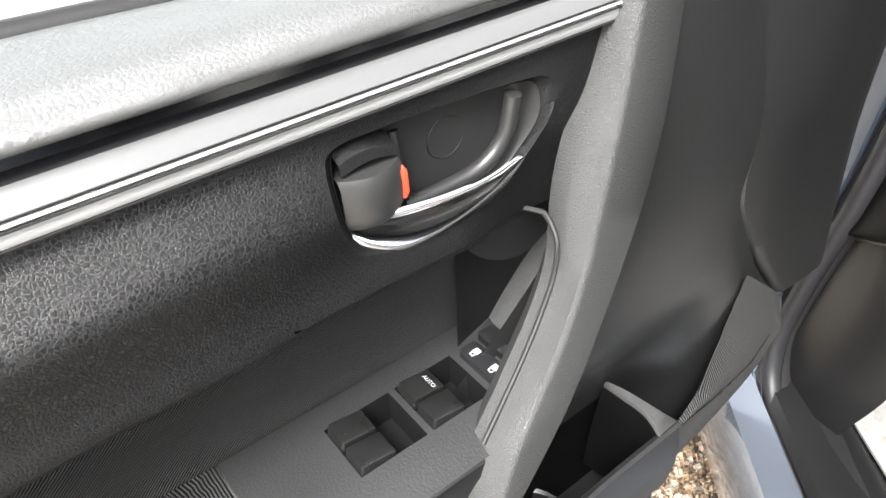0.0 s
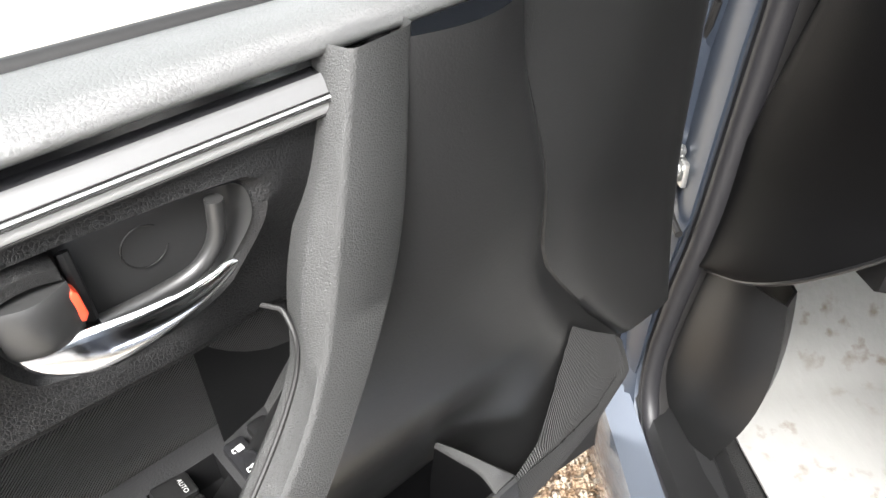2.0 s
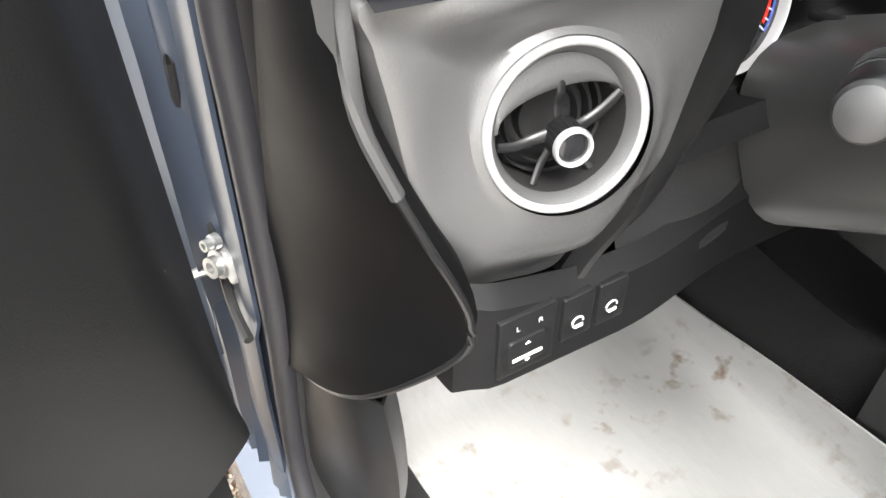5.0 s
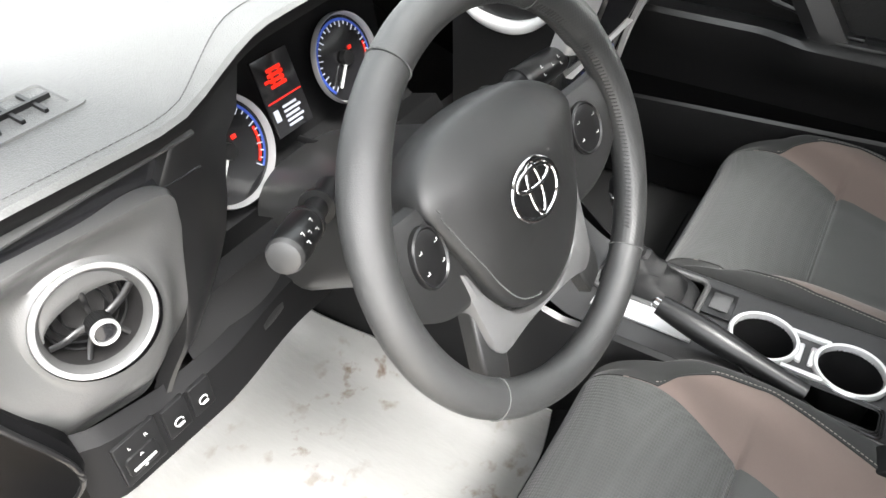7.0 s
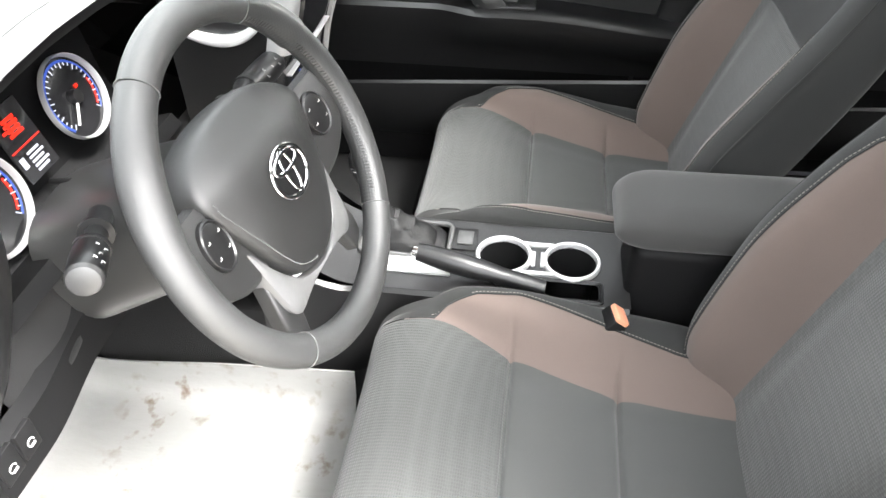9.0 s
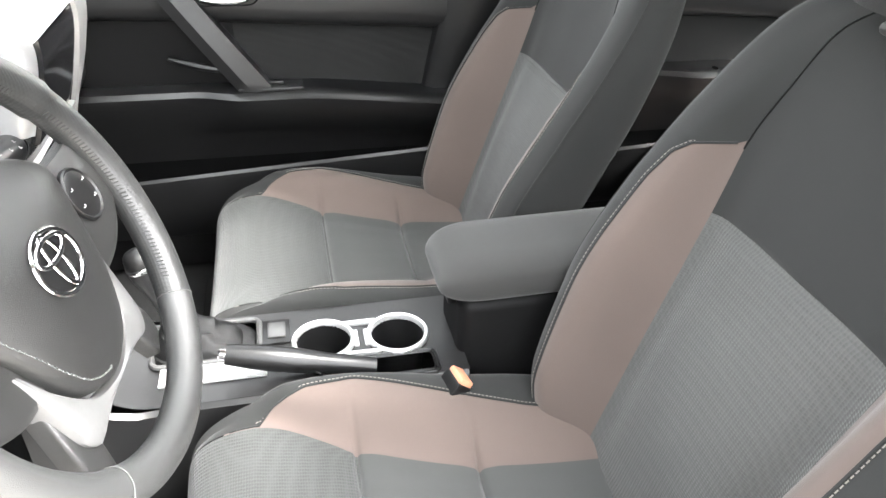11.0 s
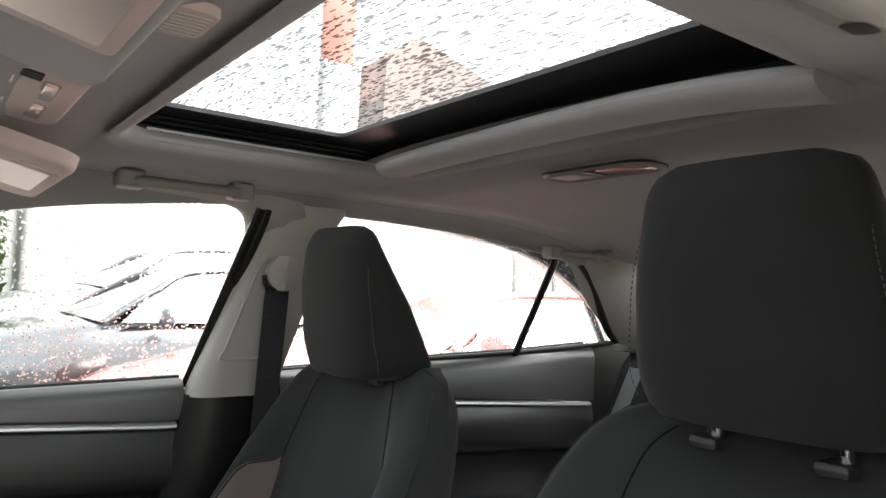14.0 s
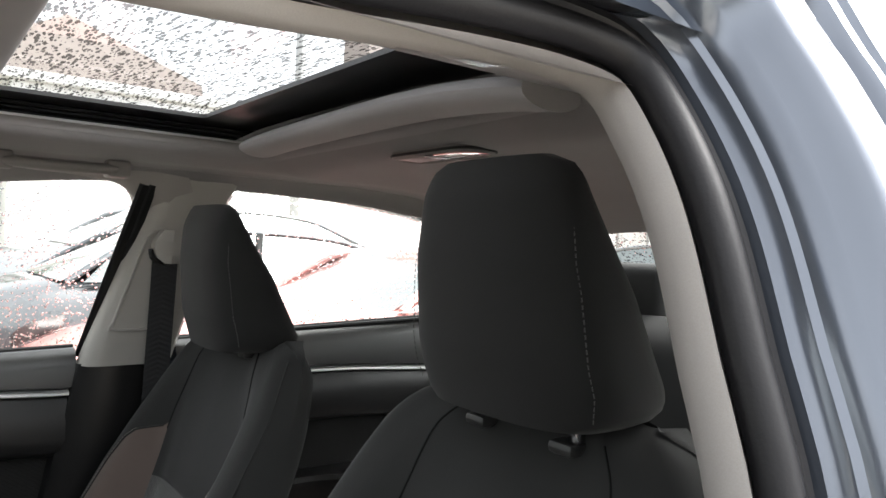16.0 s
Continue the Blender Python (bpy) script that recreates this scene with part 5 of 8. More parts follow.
bm = bmesh.new()
rows = []
for z in np.linspace(1.0462, 0.50, 60):
    front = crease_u(z) if z > 0.672 else 0.052 + 0.17 * ease(0.672, 0.52, z)
    rear = max(curve_table(z, [(0.44, 0.70), (0.70, 0.62), (0.80, 0.50), (0.86, 0.425), (0.912, 0.372), (0.985, 0.332), (1.05, 0.310)]), front + 0.02)
    row = []
    for f in np.linspace(0, 1, 30):
        u = front + (rear - front) * f
        n = 0.008 + 0.014 * math.sin(f * math.pi) * ease(0.66, 0.9, z) - 0.008 * (1 - ease(0.0, 0.10, f))
        n -= (0.026 * ease(0.80, 0.69, z) + 0.02 * ease(0.69, 0.62, z)) * ease(0.17, 0.27, u)
        n += shoulder_n(u, z)
        row.append((u, n, z))
    rows.append(row)
sheet(bm, rows)
door_part("lower_panel", bm, DOOR_PLASTIC, "black plastic lower panel")
bm = bmesh.new()
rows = []
for z in np.linspace(1.0462, 0.676, 40):
    front = -0.042
    rear = crease_u(z) + 0.003
    row = [(front + (rear - front) * f, shoulder_n(front + (rear - front) * f, z) * ease(0.2, 0.6, f) + 0.004 + 0.0045 * math.sin(f * math.pi) ** 0.4 - 0.030 * (1 - ease(0, 0.30, f)), z) for f in np.linspace(0, 1, 16)]
    e = shoulder_n(rear, z)
    rows.append(row + [(rear + 0.001, 0.0015 + e, z - 0.002), (rear - 0.002, -0.006 + e, z - 0.003)])
rows.append([(u, n - 0.004, z - 0.003) for u, n, z in rows[-1]])
rows.append([(u, n - 0.012, z) for u, n, z in rows[-1]])
sheet(bm, rows)
door_part("front_panel", bm, DOOR_PLASTIC, "smooth black front panel")
# speaker cloth: a triangle above the seam, rolling under below it
left = lerp_line([(0.156, 0.015, 0.760), (0.166, 0.0155, 0.728), (0.180, 0.018, 0.690), (0.200, 0.022, 0.650), (0.235, 0.029, 0.645)], 26)
crest = lerp_line([(0.086, 0.012, 0.700), (0.066, 0.016, 0.652), (0.120, 0.025, 0.637), (0.18, 0.029, 0.638), (0.236, 0.031, 0.644)], 26)
low = lerp_line([(0.070, -0.002, 0.680), (0.042, -0.006, 0.604), (0.120, -0.004, 0.548), (0.18, 0.002, 0.540), (0.245, 0.012, 0.545)], 26)
bm = bmesh.new()
rows = []
for a, b, c in zip(left, crest, low):
    row = [a.lerp(b, g) + Vector((0, 0.003 * math.sin(g * math.pi), 0)) for g in np.linspace(0, 1, 12)]
    row += [b.lerp(c, g) + Vector((0, 0.012 * math.sin(g * math.pi), 0)) for g in np.linspace(0.12, 1, 10)]
    rows.append(row + [c + Vector((0, -0.03, -0.004))])
sheet(bm, rows)
cloth = door_part("speaker_cloth", bm, GRILLE, "ribbed black speaker cloth", smooth=60)
bm = bmesh.new()
stitches(bm, [b + Vector((0, 0.0015, 0.0005)) for b in crest[8:]], step=0.0035, length=0.0024, r=0.0007)
part("cloth_seam", bm, KEY, cloth)
# map pocket: its wall, the flat rim at its front corner, the bottle holder
bm = bmesh.new()
rows = []
for x in np.linspace(0.236, 0.98, 34):
    n = 0.030 + 0.020 * ease(0.30, 0.6, x)
    rows.append([(x, n - 0.006, 0.50), (x, n - 0.006, 0.640), (x, n - 0.004, 0.645), (x, n, 0.647), (x, n + 0.003, 0.645), (x, n + 0.005, 0.635), (x, n + 0.008, 0.60), (x, n + 0.004, 0.565), (x, n - 0.016, 0.545), (x, -0.04, 0.54)])
sheet(bm, rows)
pocket = door_part("map_pocket", bm, VINYL_FINE, "black plastic map pocket with bottle holder")
bm = bmesh.new()
outer = spline([(0.282, -0.014, 0.694), (0.268, 0.000, 0.683), (0.250, 0.016, 0.664), (0.234, 0.029, 0.647)], 20)
inside = spline([(0.284, -0.015, 0.693), (0.274, 0.000, 0.681), (0.262, 0.015, 0.665), (0.258, 0.030, 0.648)], 20)
rows = [[a + Vector((0, -0.01, -0.004)), a, a.lerp(b, 0.1) + Vector((0, 0, 0.0012)), a.lerp(b, 0.9) + Vector((0, 0, 0.0006)), b, b + Vector((0.001, 0, -0.003))] for a, b in zip(outer, inside)]
sheet(bm, rows)
part("pocket_rim", bm, GRIP_GRAIN, pocket, "smooth flat pocket rim")
# inside of the pocket in deep black, its shade put into the colour
bm = bmesh.new()
sheet(bm, [[b + Vector((0.0005, 0, -0.003)), b + Vector((0.004, -0.004, -0.05)), b + Vector((0.006, -0.006, -0.11))] for b in inside])
# added sheet that blacks out the panel behind the opening
sheet(bm, [[(u, -0.027, z) for u in np.linspace(0.262, 0.70, 14)] for z in np.linspace(0.655, 0.50, 6)])
part("pocket_shade_lining", bm, CAP, pocket)
bm = bmesh.new()
hold = Matrix.Translation((0.375, -0.002, 0))
lathe(bm, [(0.041, 0.585), (0.038, 0.583), (0.037, 0.550), (0.034, 0.540), (0.02, 0.537), (0.0, 0.537)], hold, n=30)
lathe(bm, [(0.030, 0.545), (0.027, 0.554), (0.022, 0.545)], hold, n=30)
part("bottle_holder", bm, SMOOTH, pocket)

# ---- dashboard ----
dash = thing("dashboard", "black and grey dashboard with round air vents and satin trim", "dashboard")


def dash_part(name, bm, material, label="", parent=None, smooth=38):
    return part(name, bm, material, parent or dash, label, smooth)


# top pad
bm = bmesh.new()
rows = []
for x in np.linspace(-0.765, 0.765, 70):
    lift = 0.026 * ease(-0.60, -0.46, x) * ease(-0.10, -0.26, x)
    back = curve_table(x, [(-0.765, -0.240), (-0.56, -0.255), (-0.45, -0.232), (-0.36, -0.225), (-0.28, -0.228), (-0.18, -0.24), (0.2, -0.235), (0.765, -0.20)])
    rows.append([(x, back + 0.007, 1.0785 + lift), (x, back, 1.0810 + lift), (x, back + 0.003, 1.0850 + lift), (x, back + 0.02, 1.089 + lift), (x, back + 0.09, 1.096 + lift * 0.95),
                 (x, 0.0, 1.104 + lift * 0.5), (x, 0.12, 1.108 + lift * 0.15), (x, 0.30, 1.106), (x, 0.60, 1.098), (x, 0.82, 1.085)])
for end, s in ((0, -1), (-1, 1)):
    ends = bmesh.new()
    sheet(ends, [[(p[0] + s * dx, p[1] + dy, p[2] + dz) for p in rows[end][1:]] for dx, dy, dz in ((0.0, 0.0, 0.0), (0.006, 0.001, -0.002), (0.012, 0.003, -0.007), (0.016, 0.006, -0.015), (0.018, 0.010, -0.030), (0.018, 0.012, -0.055))])
    # the pad's ends use a darker grey: their shade is put into the colour
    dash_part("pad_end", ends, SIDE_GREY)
sheet(bm, rows)
pad = dash_part("top_pad", bm, TOP_PAD, "soft grained dash top")
bm = bmesh.new()
sheet(bm, [[(x, y, z + 0.0005), (x, y + 0.001, z - 0.008), (x, y + 0.004, z - 0.014), (x, y + 0.020, z - 0.017)] for x, y, z in (r[0] for r in rows)])
part("pad_underside", bm, MATTE, pad, "matte black underside of the pad's edge")
bm = bmesh.new()
line = []
for x in np.linspace(-0.74, 0.5, 90):
    lift = 0.026 * ease(-0.60, -0.46, x) * ease(-0.10, -0.26, x)
    back = curve_table(x, [(-0.765, -0.240), (-0.56, -0.255), (-0.45, -0.232), (-0.36, -0.225), (-0.28, -0.228), (-0.18, -0.24), (0.2, -0.235), (0.765, -0.20)])
    line.append((x, back + 0.010 + 0.018 * ease(-0.58, -0.47, x), 1.0868 + 0.0037 * ease(-0.58, -0.47, x) + lift))
stitches(bm, line, step=0.0055, length=0.0040, r=0.0005)
part("pad_stitching", bm, KNEE, pad, "dark stitching")
# demister grille at the corner
bm = bmesh.new()
m = pose(-0.645, -0.165, 1.0950, 4, 0, 0)
t = bmesh.new()
outer, inner = rounded(-0.052, -0.027, 0.052, 0.027, 0.006), rounded(-0.041, -0.018, 0.041, 0.018, 0.004)
rows = [[(x, y, -0.002) for x, y in outer], [(x * 0.99, y * 0.98, 0.0015) for x, y in outer], [(x * 1.05, y * 1.1, 0.002) for x, y in inner], [(x, y, 0.0) for x, y in inner], [(x, y, -0.012) for x, y in inner]]
sheet(t, rows, close_v=True)
well = bmesh.new()
box(well, (-0.041, -0.018, -0.013), (0.041, 0.018, -0.011), m=m)
join(bm, t, m)
vent0 = dash_part("demister_vent", bm, TOP_PAD, "demister vent")
part("vent_well", well, MATTE, vent0)
for k in range(4):
    bm = bmesh.new()
    box(bm, (-0.028 + 0.0175 * k, -0.016, -0.010), (-0.025 + 0.0175 * k, 0.016, 0.003), m=m)
    part("slat", bm, SMOOTH, vent0)
bm = bmesh.new()
box(bm, (-0.039, -0.002, -0.008), (0.039, 0.001, 0.0045), m=m)
part("slat", bm, SMOOTH, vent0)

# side cap towards the door
for s in (-1, 1):
    fore = spline([(s * 0.786, -0.150, 1.062), (s * 0.787, -0.128, 1.00), (s * 0.787, -0.09, 0.90), (s * 0.787, -0.055, 0.80), (s * 0.786, -0.035, 0.72), (s * 0.784, -0.028, 0.664)], 40)
    aft = spline([(s * 0.778, -0.215, 1.064), (s * 0.779, -0.222, 1.035), (s * 0.778, -0.226, 1.00), (s * 0.768, -0.234, 0.965), (s * 0.756, -0.243, 0.932), (s * 0.745, -0.249, 0.905), (s * 0.738, -0.251, 0.880), (s * 0.738, -0.249, 0.856), (s * 0.752, -0.226, 0.818), (s * 0.772, -0.175, 0.757), (s * 0.781, -0.115, 0.706), (s * 0.784, -0.045, 0.664)], 40)
    bm = bmesh.new()
    rows = []
    for a, b in zip(fore, aft):
        row = [a + Vector((-s * 0.012, 0.02, 0))]
        row += [a.lerp(b, g) + Vector((s * 0.006 * math.sin(g * math.pi), 0, 0)) for g in np.linspace(0, 1, 12)]
        row += [b + Vector((-s * 0.010, 0.006, 0.004)), b + Vector((-s * 0.016, 0.03, 0.008))]
        rows.append(row)
    sheet(bm, rows)
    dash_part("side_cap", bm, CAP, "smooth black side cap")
    bm = bmesh.new()
    upper = spline([(s * 0.790, 0.16, 1.086), (s * 0.789, 0.0, 1.084), (s * 0.788, -0.10, 1.080), (s * 0.783, -0.185, 1.074)], 14)
    run = [p + Vector((-s * 0.002, -0.001, 0)) for p in aft]
    tube(bm, run[11:], 0.0030, n=8, flat=0.8)
    dash_part("cap_edge", bm, SMOOTH)
    bm = bmesh.new()
    tube(bm, upper + run[:12], 0.0048, n=8, flat=0.8)
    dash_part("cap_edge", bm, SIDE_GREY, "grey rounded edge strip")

# gloss strip under the pad
bm = bmesh.new()
rows = []
slot, ledge = [], []
for x in np.linspace(-0.770, -0.552, 20):
    zt = 1.073
    zb = table(x, [(-0.772, 1.0515), (-0.72, 1.0490), (-0.66, 1.0432), (-0.592, 1.0365), (-0.55, 1.034)])
    zl = zt - 0.009
    slot.append([(x, -0.236, zt + 0.002), (x, -0.226, zt), (x, -0.226, zl), (x, -0.234, zl - 0.001)])
    ledge.append([(x, -0.226, zl), (x, -0.238, zl - 0.0002), (x, -0.2405, zl - 0.0018), (x, -0.2395, zl - 0.004), (x, -0.228, zl - 0.005)])
    rows.append([(x, -0.230, zl - 0.0045), (x, -0.227, zl - 0.006), (x, -0.228, zb + 0.002), (x, -0.238, zb - 0.003)])
sheet(bm, rows)
edge_bm = bmesh.new()
sheet(edge_bm, slot)
dash_part("pad_slot", edge_bm, MATTE)
edge_bm = bmesh.new()
sheet(edge_bm, ledge)
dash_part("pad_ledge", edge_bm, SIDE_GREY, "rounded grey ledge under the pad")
rows = []
for x in np.linspace(-0.14, 0.765, 40):
    rows.append([(x, -0.225, 1.079), (x, -0.208, 1.074), (x, -0.205, 1.05), (x, -0.215, 1.02), (x, -0.23, 1.005)])
sheet(bm, rows)
dash_part("gloss_strip", bm, GLOSSY, "gloss black strip under the pad")

# grey panel with the round vent: outer outline to circle
VC = (-0.6725, 0.9695)
edge = [(-0.772, 1.051), (-0.72, 1.0485), (-0.66, 1.0427), (-0.592, 1.036), (-0.585, 1.01), (-0.590, 0.98), (-0.598, 0.93), (-0.611, 0.882), (-0.628, 0.846), (-0.648, 0.834), (-0.70, 0.847), (-0.730, 0.857), (-0.742, 0.874), (-0.747, 0.91), (-0.755, 0.95), (-0.764, 1.0), (-0.770, 1.03)]
e3 = [(p.x, p.y) for p in spline([(a, b, 0) for a, b in edge], 160, closed=True)]


def panel_y(x, z):
    r = math.hypot(x - VC[0], z - VC[1])
    return -0.238 - 0.008 * ease(0.85, 1.03, z) + 0.020 * ease(-0.712, -0.775, x) + 0.032 * ease(0.935, 0.840, z) + 0.006 * math.exp(-((r - 0.062) / 0.012) ** 2) * 0.6


bm = bmesh.new()
rows = []
order = sorted(e3, key=lambda p: math.atan2(p[1] - VC[1], p[0] - VC[0]))
for f in (0.0, 0.05, 0.1, 0.16, 0.22, 0.28, 0.34, 0.4, 0.46, 0.52, 0.6, 0.7, 0.8, 0.88, 0.94, 1.0):
    row = []
    for x, z in order:
        a = math.atan2(z - VC[1], x - VC[0])
        cx, cz = VC[0] + 0.0452 * math.cos(a), VC[1] + 0.0452 * math.sin(a)
        px, pz = cx + (x - cx) * f, cz + (z - cz) * f
        near = 1 - ease(0.0, 0.85, f)
        lean = (-0.20 * (px - VC[0]) + 0.20 * (pz - VC[1])) / 0.95
        row.append((px, (panel_y(px, pz) + 0.008 * ease(0.93, 1.0, f)) * (1 - near) + (-0.2420 + lean + 0.003 * ease(0.0, 0.1, f)) * near, pz))
    rows.append(row)
rows.append([(x, y + 0.03, z) for x, y, z in rows[-1]])
sheet(bm, rows, close_v=True)
dash_part("vent_panel", bm, GREY_PANEL, "grey grained panel round the air vent")


VENT_N = Vector((-0.20, -0.95, 0.20)).normalized()


def round_vent(x, y, z, r, normal):
    k = r / 0.051
    m = frame_at((x, y, z), (1, 0, 0), normal) @ Matrix.Scale(k, 4)
    bm = bmesh.new()
    lathe(bm, [(0.0560, -0.012), (0.0556, -0.001), (0.0545, 0.0025), (0.0528, 0.0038), (0.0510, 0.0036), (0.0498, 0.0022), (0.0492, 0.0)], m, n=72)
    v = dash_part("air_vent", bm, SATIN_DIM, "round air vent with satin silver ring", smooth=60)
    bm = bmesh.new()
    lathe(bm, [(0.0441, -0.008), (0.0425, -0.020), (0.040, -0.040), (0.02, -0.046), (0, -0.046)], m, n=48)
    part("vent_back", bm, RUBBER, v)
    bm = bmesh.new()
    lathe(bm, [(0.0494, 0.0012), (0.0470, -0.002), (0.0445, -0.007), (0.0440, -0.009)], m, n=64)
    part("inner_ring", bm, GREY_PANEL, v)
    # hood over the upper part
    bm = bmesh.new()
    t = bmesh.new()
    rows = []
    for a in np.linspace(4, 176, 40):
        c, s = math.cos(radians(a)), math.sin(radians(a))
        lip = 0.006 + 0.017 * s + 0.003 * c
        rows.append([(0.0440 * c, 0.0440 * s, -0.008), (0.0425 * c, max(0.5 * (0.0425 * s + lip), lip), -0.0065), (0.0415 * c, lip + 0.001, -0.0080), (0.0415 * c, lip, -0.0100), (0.0405 * c, lip + 0.002, -0.022)])
    sheet(t, rows)
    join(bm, t, m)
    part("vent_hood", bm, GREY_PANEL, v, smooth=60)

    def vane(path, w0, w1):
        bm = bmesh.new()
        p = [m @ Vector(q) for q in spline(path, 14)]
        tube(bm, p, [k * (w0 + (w1 - w0) * i / 13) for i in range(14)], n=10, flat=0.55, up=normal)
        part("vane", bm, SMOOTH, v)

    vane([(0.008, -0.006, -0.012), (0.018, -0.004, -0.013), (0.030, 0.002, -0.012), (0.0425, 0.012, -0.010)], 0.0045, 0.0038)
    vane([(-0.008, -0.006, -0.012), (-0.018, -0.008, -0.014), (-0.030, -0.009, -0.013), (-0.0425, -0.006, -0.010)], 0.0045, 0.0030)
    vane([(0.001, 0.034, -0.010), (0.001, 0.022, -0.009), (0.001, 0.010, -0.016), (0.001, -0.004, -0.016)], 0.0032, 0.0026)
    vane([(-0.006, -0.016, -0.014), (-0.012, -0.026, -0.016), (-0.019, -0.038, -0.014)], 0.0030, 0.0026)
    vane([(0.008, -0.016, -0.014), (0.016, -0.026, -0.016), (0.022, -0.036, -0.014)], 0.0030, 0.0026)
    for rr, h in ((0.020, -0.026), (0.029, -0.028), (0.036, -0.028)):
        bm = bmesh.new()
        t = bmesh.new()
        lathe(t, [(rr, h), (rr + 0.0016, h + 0.0015), (rr + 0.0016, h - 0.010), (rr, h - 0.010), (rr, h)], None, n=44)
        join(bm, t, m)
        part("vane_ring", bm, SMOOTH, v)
    knob = m @ pose(0.001, -0.010, 0.0, 6, -4, 0)
    bm = bmesh.new()
    t = bmesh.new()
    n = 72
    rows = []
    for i in range(n):
        a = 2 * math.pi * i / n
        r = 0.0125 if i % 2 else 0.0118
        rows.append([(r * math.cos(a), r * math.sin(a), h) for h in (-0.014, 0.004)] + [(0.0105 * math.cos(a), 0.0105 * math.sin(a), 0.006)])
    sheet(t, rows, close_u=True)
    join(bm, t, knob)
    part("knob", bm, SMOOTH, v)
    bm = bmesh.new()
    lathe(bm, [(0.0098, 0.0055), (0.0104, 0.0080), (0.0122, 0.0080), (0.0130, 0.0055), (0.0126, 0.003)], knob, n=36)
    part("knob_ring", bm, SATIN_DIM, v, "satin silver knob ring")
    bm = bmesh.new()
    lathe(bm, [(0.0, 0.0072), (0.005, 0.0072), (0.0092, 0.0060)], knob, n=30)
    part("knob_cap", bm, GLOSSY, v)
    return v


round_vent(VC[0], -0.2400, VC[1], 0.0415, VENT_N)
round_vent(0.66, -0.222, 0.985, 0.051, Vector((0.10, -0.97, 0.15)))

# lower switch box with its mirror and headlamp keys
bm = bmesh.new()
rows = []
for x in np.linspace(-0.729, -0.30, 40):
    zt = curve_table(x, [(-0.729, 0.859), (-0.64, 0.836), (-0.56, 0.832), (-0.40, 0.83), (-0.3, 0.83)])
    zb = curve_table(x, [(-0.729, 0.780), (-0.60, 0.774), (-0.47, 0.768), (-0.30, 0.762)])
    y = -0.232 + 0.010 * ease(-0.70, -0.73, x) + 0.02 * ease(-0.60, -0.45, x)
    rows.append([(x, y + 0.012, zt + 0.012), (x, y, zt), (x, y - 0.001, (zt + zb) / 2), (x, y, zb + 0.003), (x, y + 0.004, zb), (x, y + 0.06, zb - 0.004), (x, y + 0.30, zb + 0.05)])
rows = [[(p[0] - 0.004, p[1] + 0.05, p[2]) for p in rows[0]]] + rows
sheet(bm, rows)
box_part = dash_part("switch_box", bm, MATTE, "matte black lower switch panel")
for x0, x1, z0, z1 in ((-0.704, -0.661, 0.792, 0.843), (-0.655, -0.630, 0.800, 0.838), (-0.626, -0.602, 0.800, 0.836)):
    bm = bmesh.new()
    m = Matrix(((1, 0, 0, 0), (0, 0, -1, -0.2325), (0, 1, 0, 0), (0, 0, 0, 1)))
    prism(bm, rounded(x0, z0, x1, z1, 0.002), -0.002, 0.003, m, bev=0.0012)
    blank = part("key_blank", bm, SMOOTH, box_part)
    if x0 < -0.7:
        bm = bmesh.new()
        prism(bm, rounded(-0.699, 0.801, -0.668, 0.824, 0.005), 0.003, 0.0052, m, bev=0.001)
        part("mirror_key", bm, SMOOTH, blank, "square mirror adjusting key")
        bm = bmesh.new()
        prism(bm, rounded(-0.695, 0.8065, -0.672, 0.8095, 0.0008), 0.0052, 0.0056, m @ pose(0, 0, 0, 0, 0, 0))
        prism(bm, [(-0.6835, 0.8215), (-0.6815, 0.8190), (-0.6855, 0.8190)], 0.0052, 0.0056, m)
        prism(bm, [(-0.6835, 0.8025), (-0.6815, 0.8045), (-0.6855, 0.8045)], 0.0052, 0.0056, m)
        part("symbol", bm, WHITE_INK, blank)
        for word, xx in (("L", -0.6905), ("R", -0.6735)):
            t = bpy.data.curves.new("text", "FONT")
            t.body, t.size, t.align_x, t.align_y = word, 0.0062, "CENTER", "CENTER"
            tmp = bpy.data.objects.new("tmp", t)
            scene.collection.objects.link(tmp)
            bpy.context.view_layer.update()
            me = bpy.data.meshes.new_from_object(tmp.evaluated_get(bpy.context.evaluated_depsgraph_get()))
            bpy.data.objects.remove(tmp)
            me.materials.append(WHITE_INK)
            ink = new("lettering", me)
            ink.parent, ink.matrix_basis = blank, m @ pose(xx, 0.833, 0.0034)
    else:
        bm = bmesh.new()
        c = ((x0 + x1) / 2, 0.814)
        tube(bm, [m @ Vector((c[0] + 0.0045 * math.cos(a), c[1] + 0.0045 * math.sin(a), 0.0034)) for a in np.linspace(0, 5.6, 14)], 0.0007, n=5)
        prism(bm, rounded(c[0] - 0.002, c[1] - 0.006, c[0] + 0.005, c[1] - 0.003, 0.0006), 0.003, 0.0035, m)
        part("symbol", bm, WHITE_INK, blank)

# curved blade between vent panel and instruments, knee panel, column shroud
bm = bmesh.new()
rows = []
for z in np.linspace(1.085, 0.842, 30):
    x0 = curve_table(z, [(0.84, -0.640), (0.88, -0.612), (0.93, -0.597), (0.98, -0.589), (1.035, -0.590), (1.06, -0.572), (1.085, -0.553)])
    w = curve_table(z, [(0.84, 0.002), (0.86, 0.012), (0.90, 0.034), (0.95, 0.056), (1.0, 0.066), (1.05, 0.082), (1.085, 0.066)])
    low = 0.010 * ease(0.905, 0.845, z)
    rows.append([(x0 - 0.002, -0.222 + low, z), (x0, -0.2355 + low, z), (x0 + 0.004, -0.2375 + low, z), (x0 + w * 0.5, -0.236 + low, z), (x0 + w, -0.226 + low, z), (x0 + w + 0.01, -0.17, z)])
sheet(bm, rows)
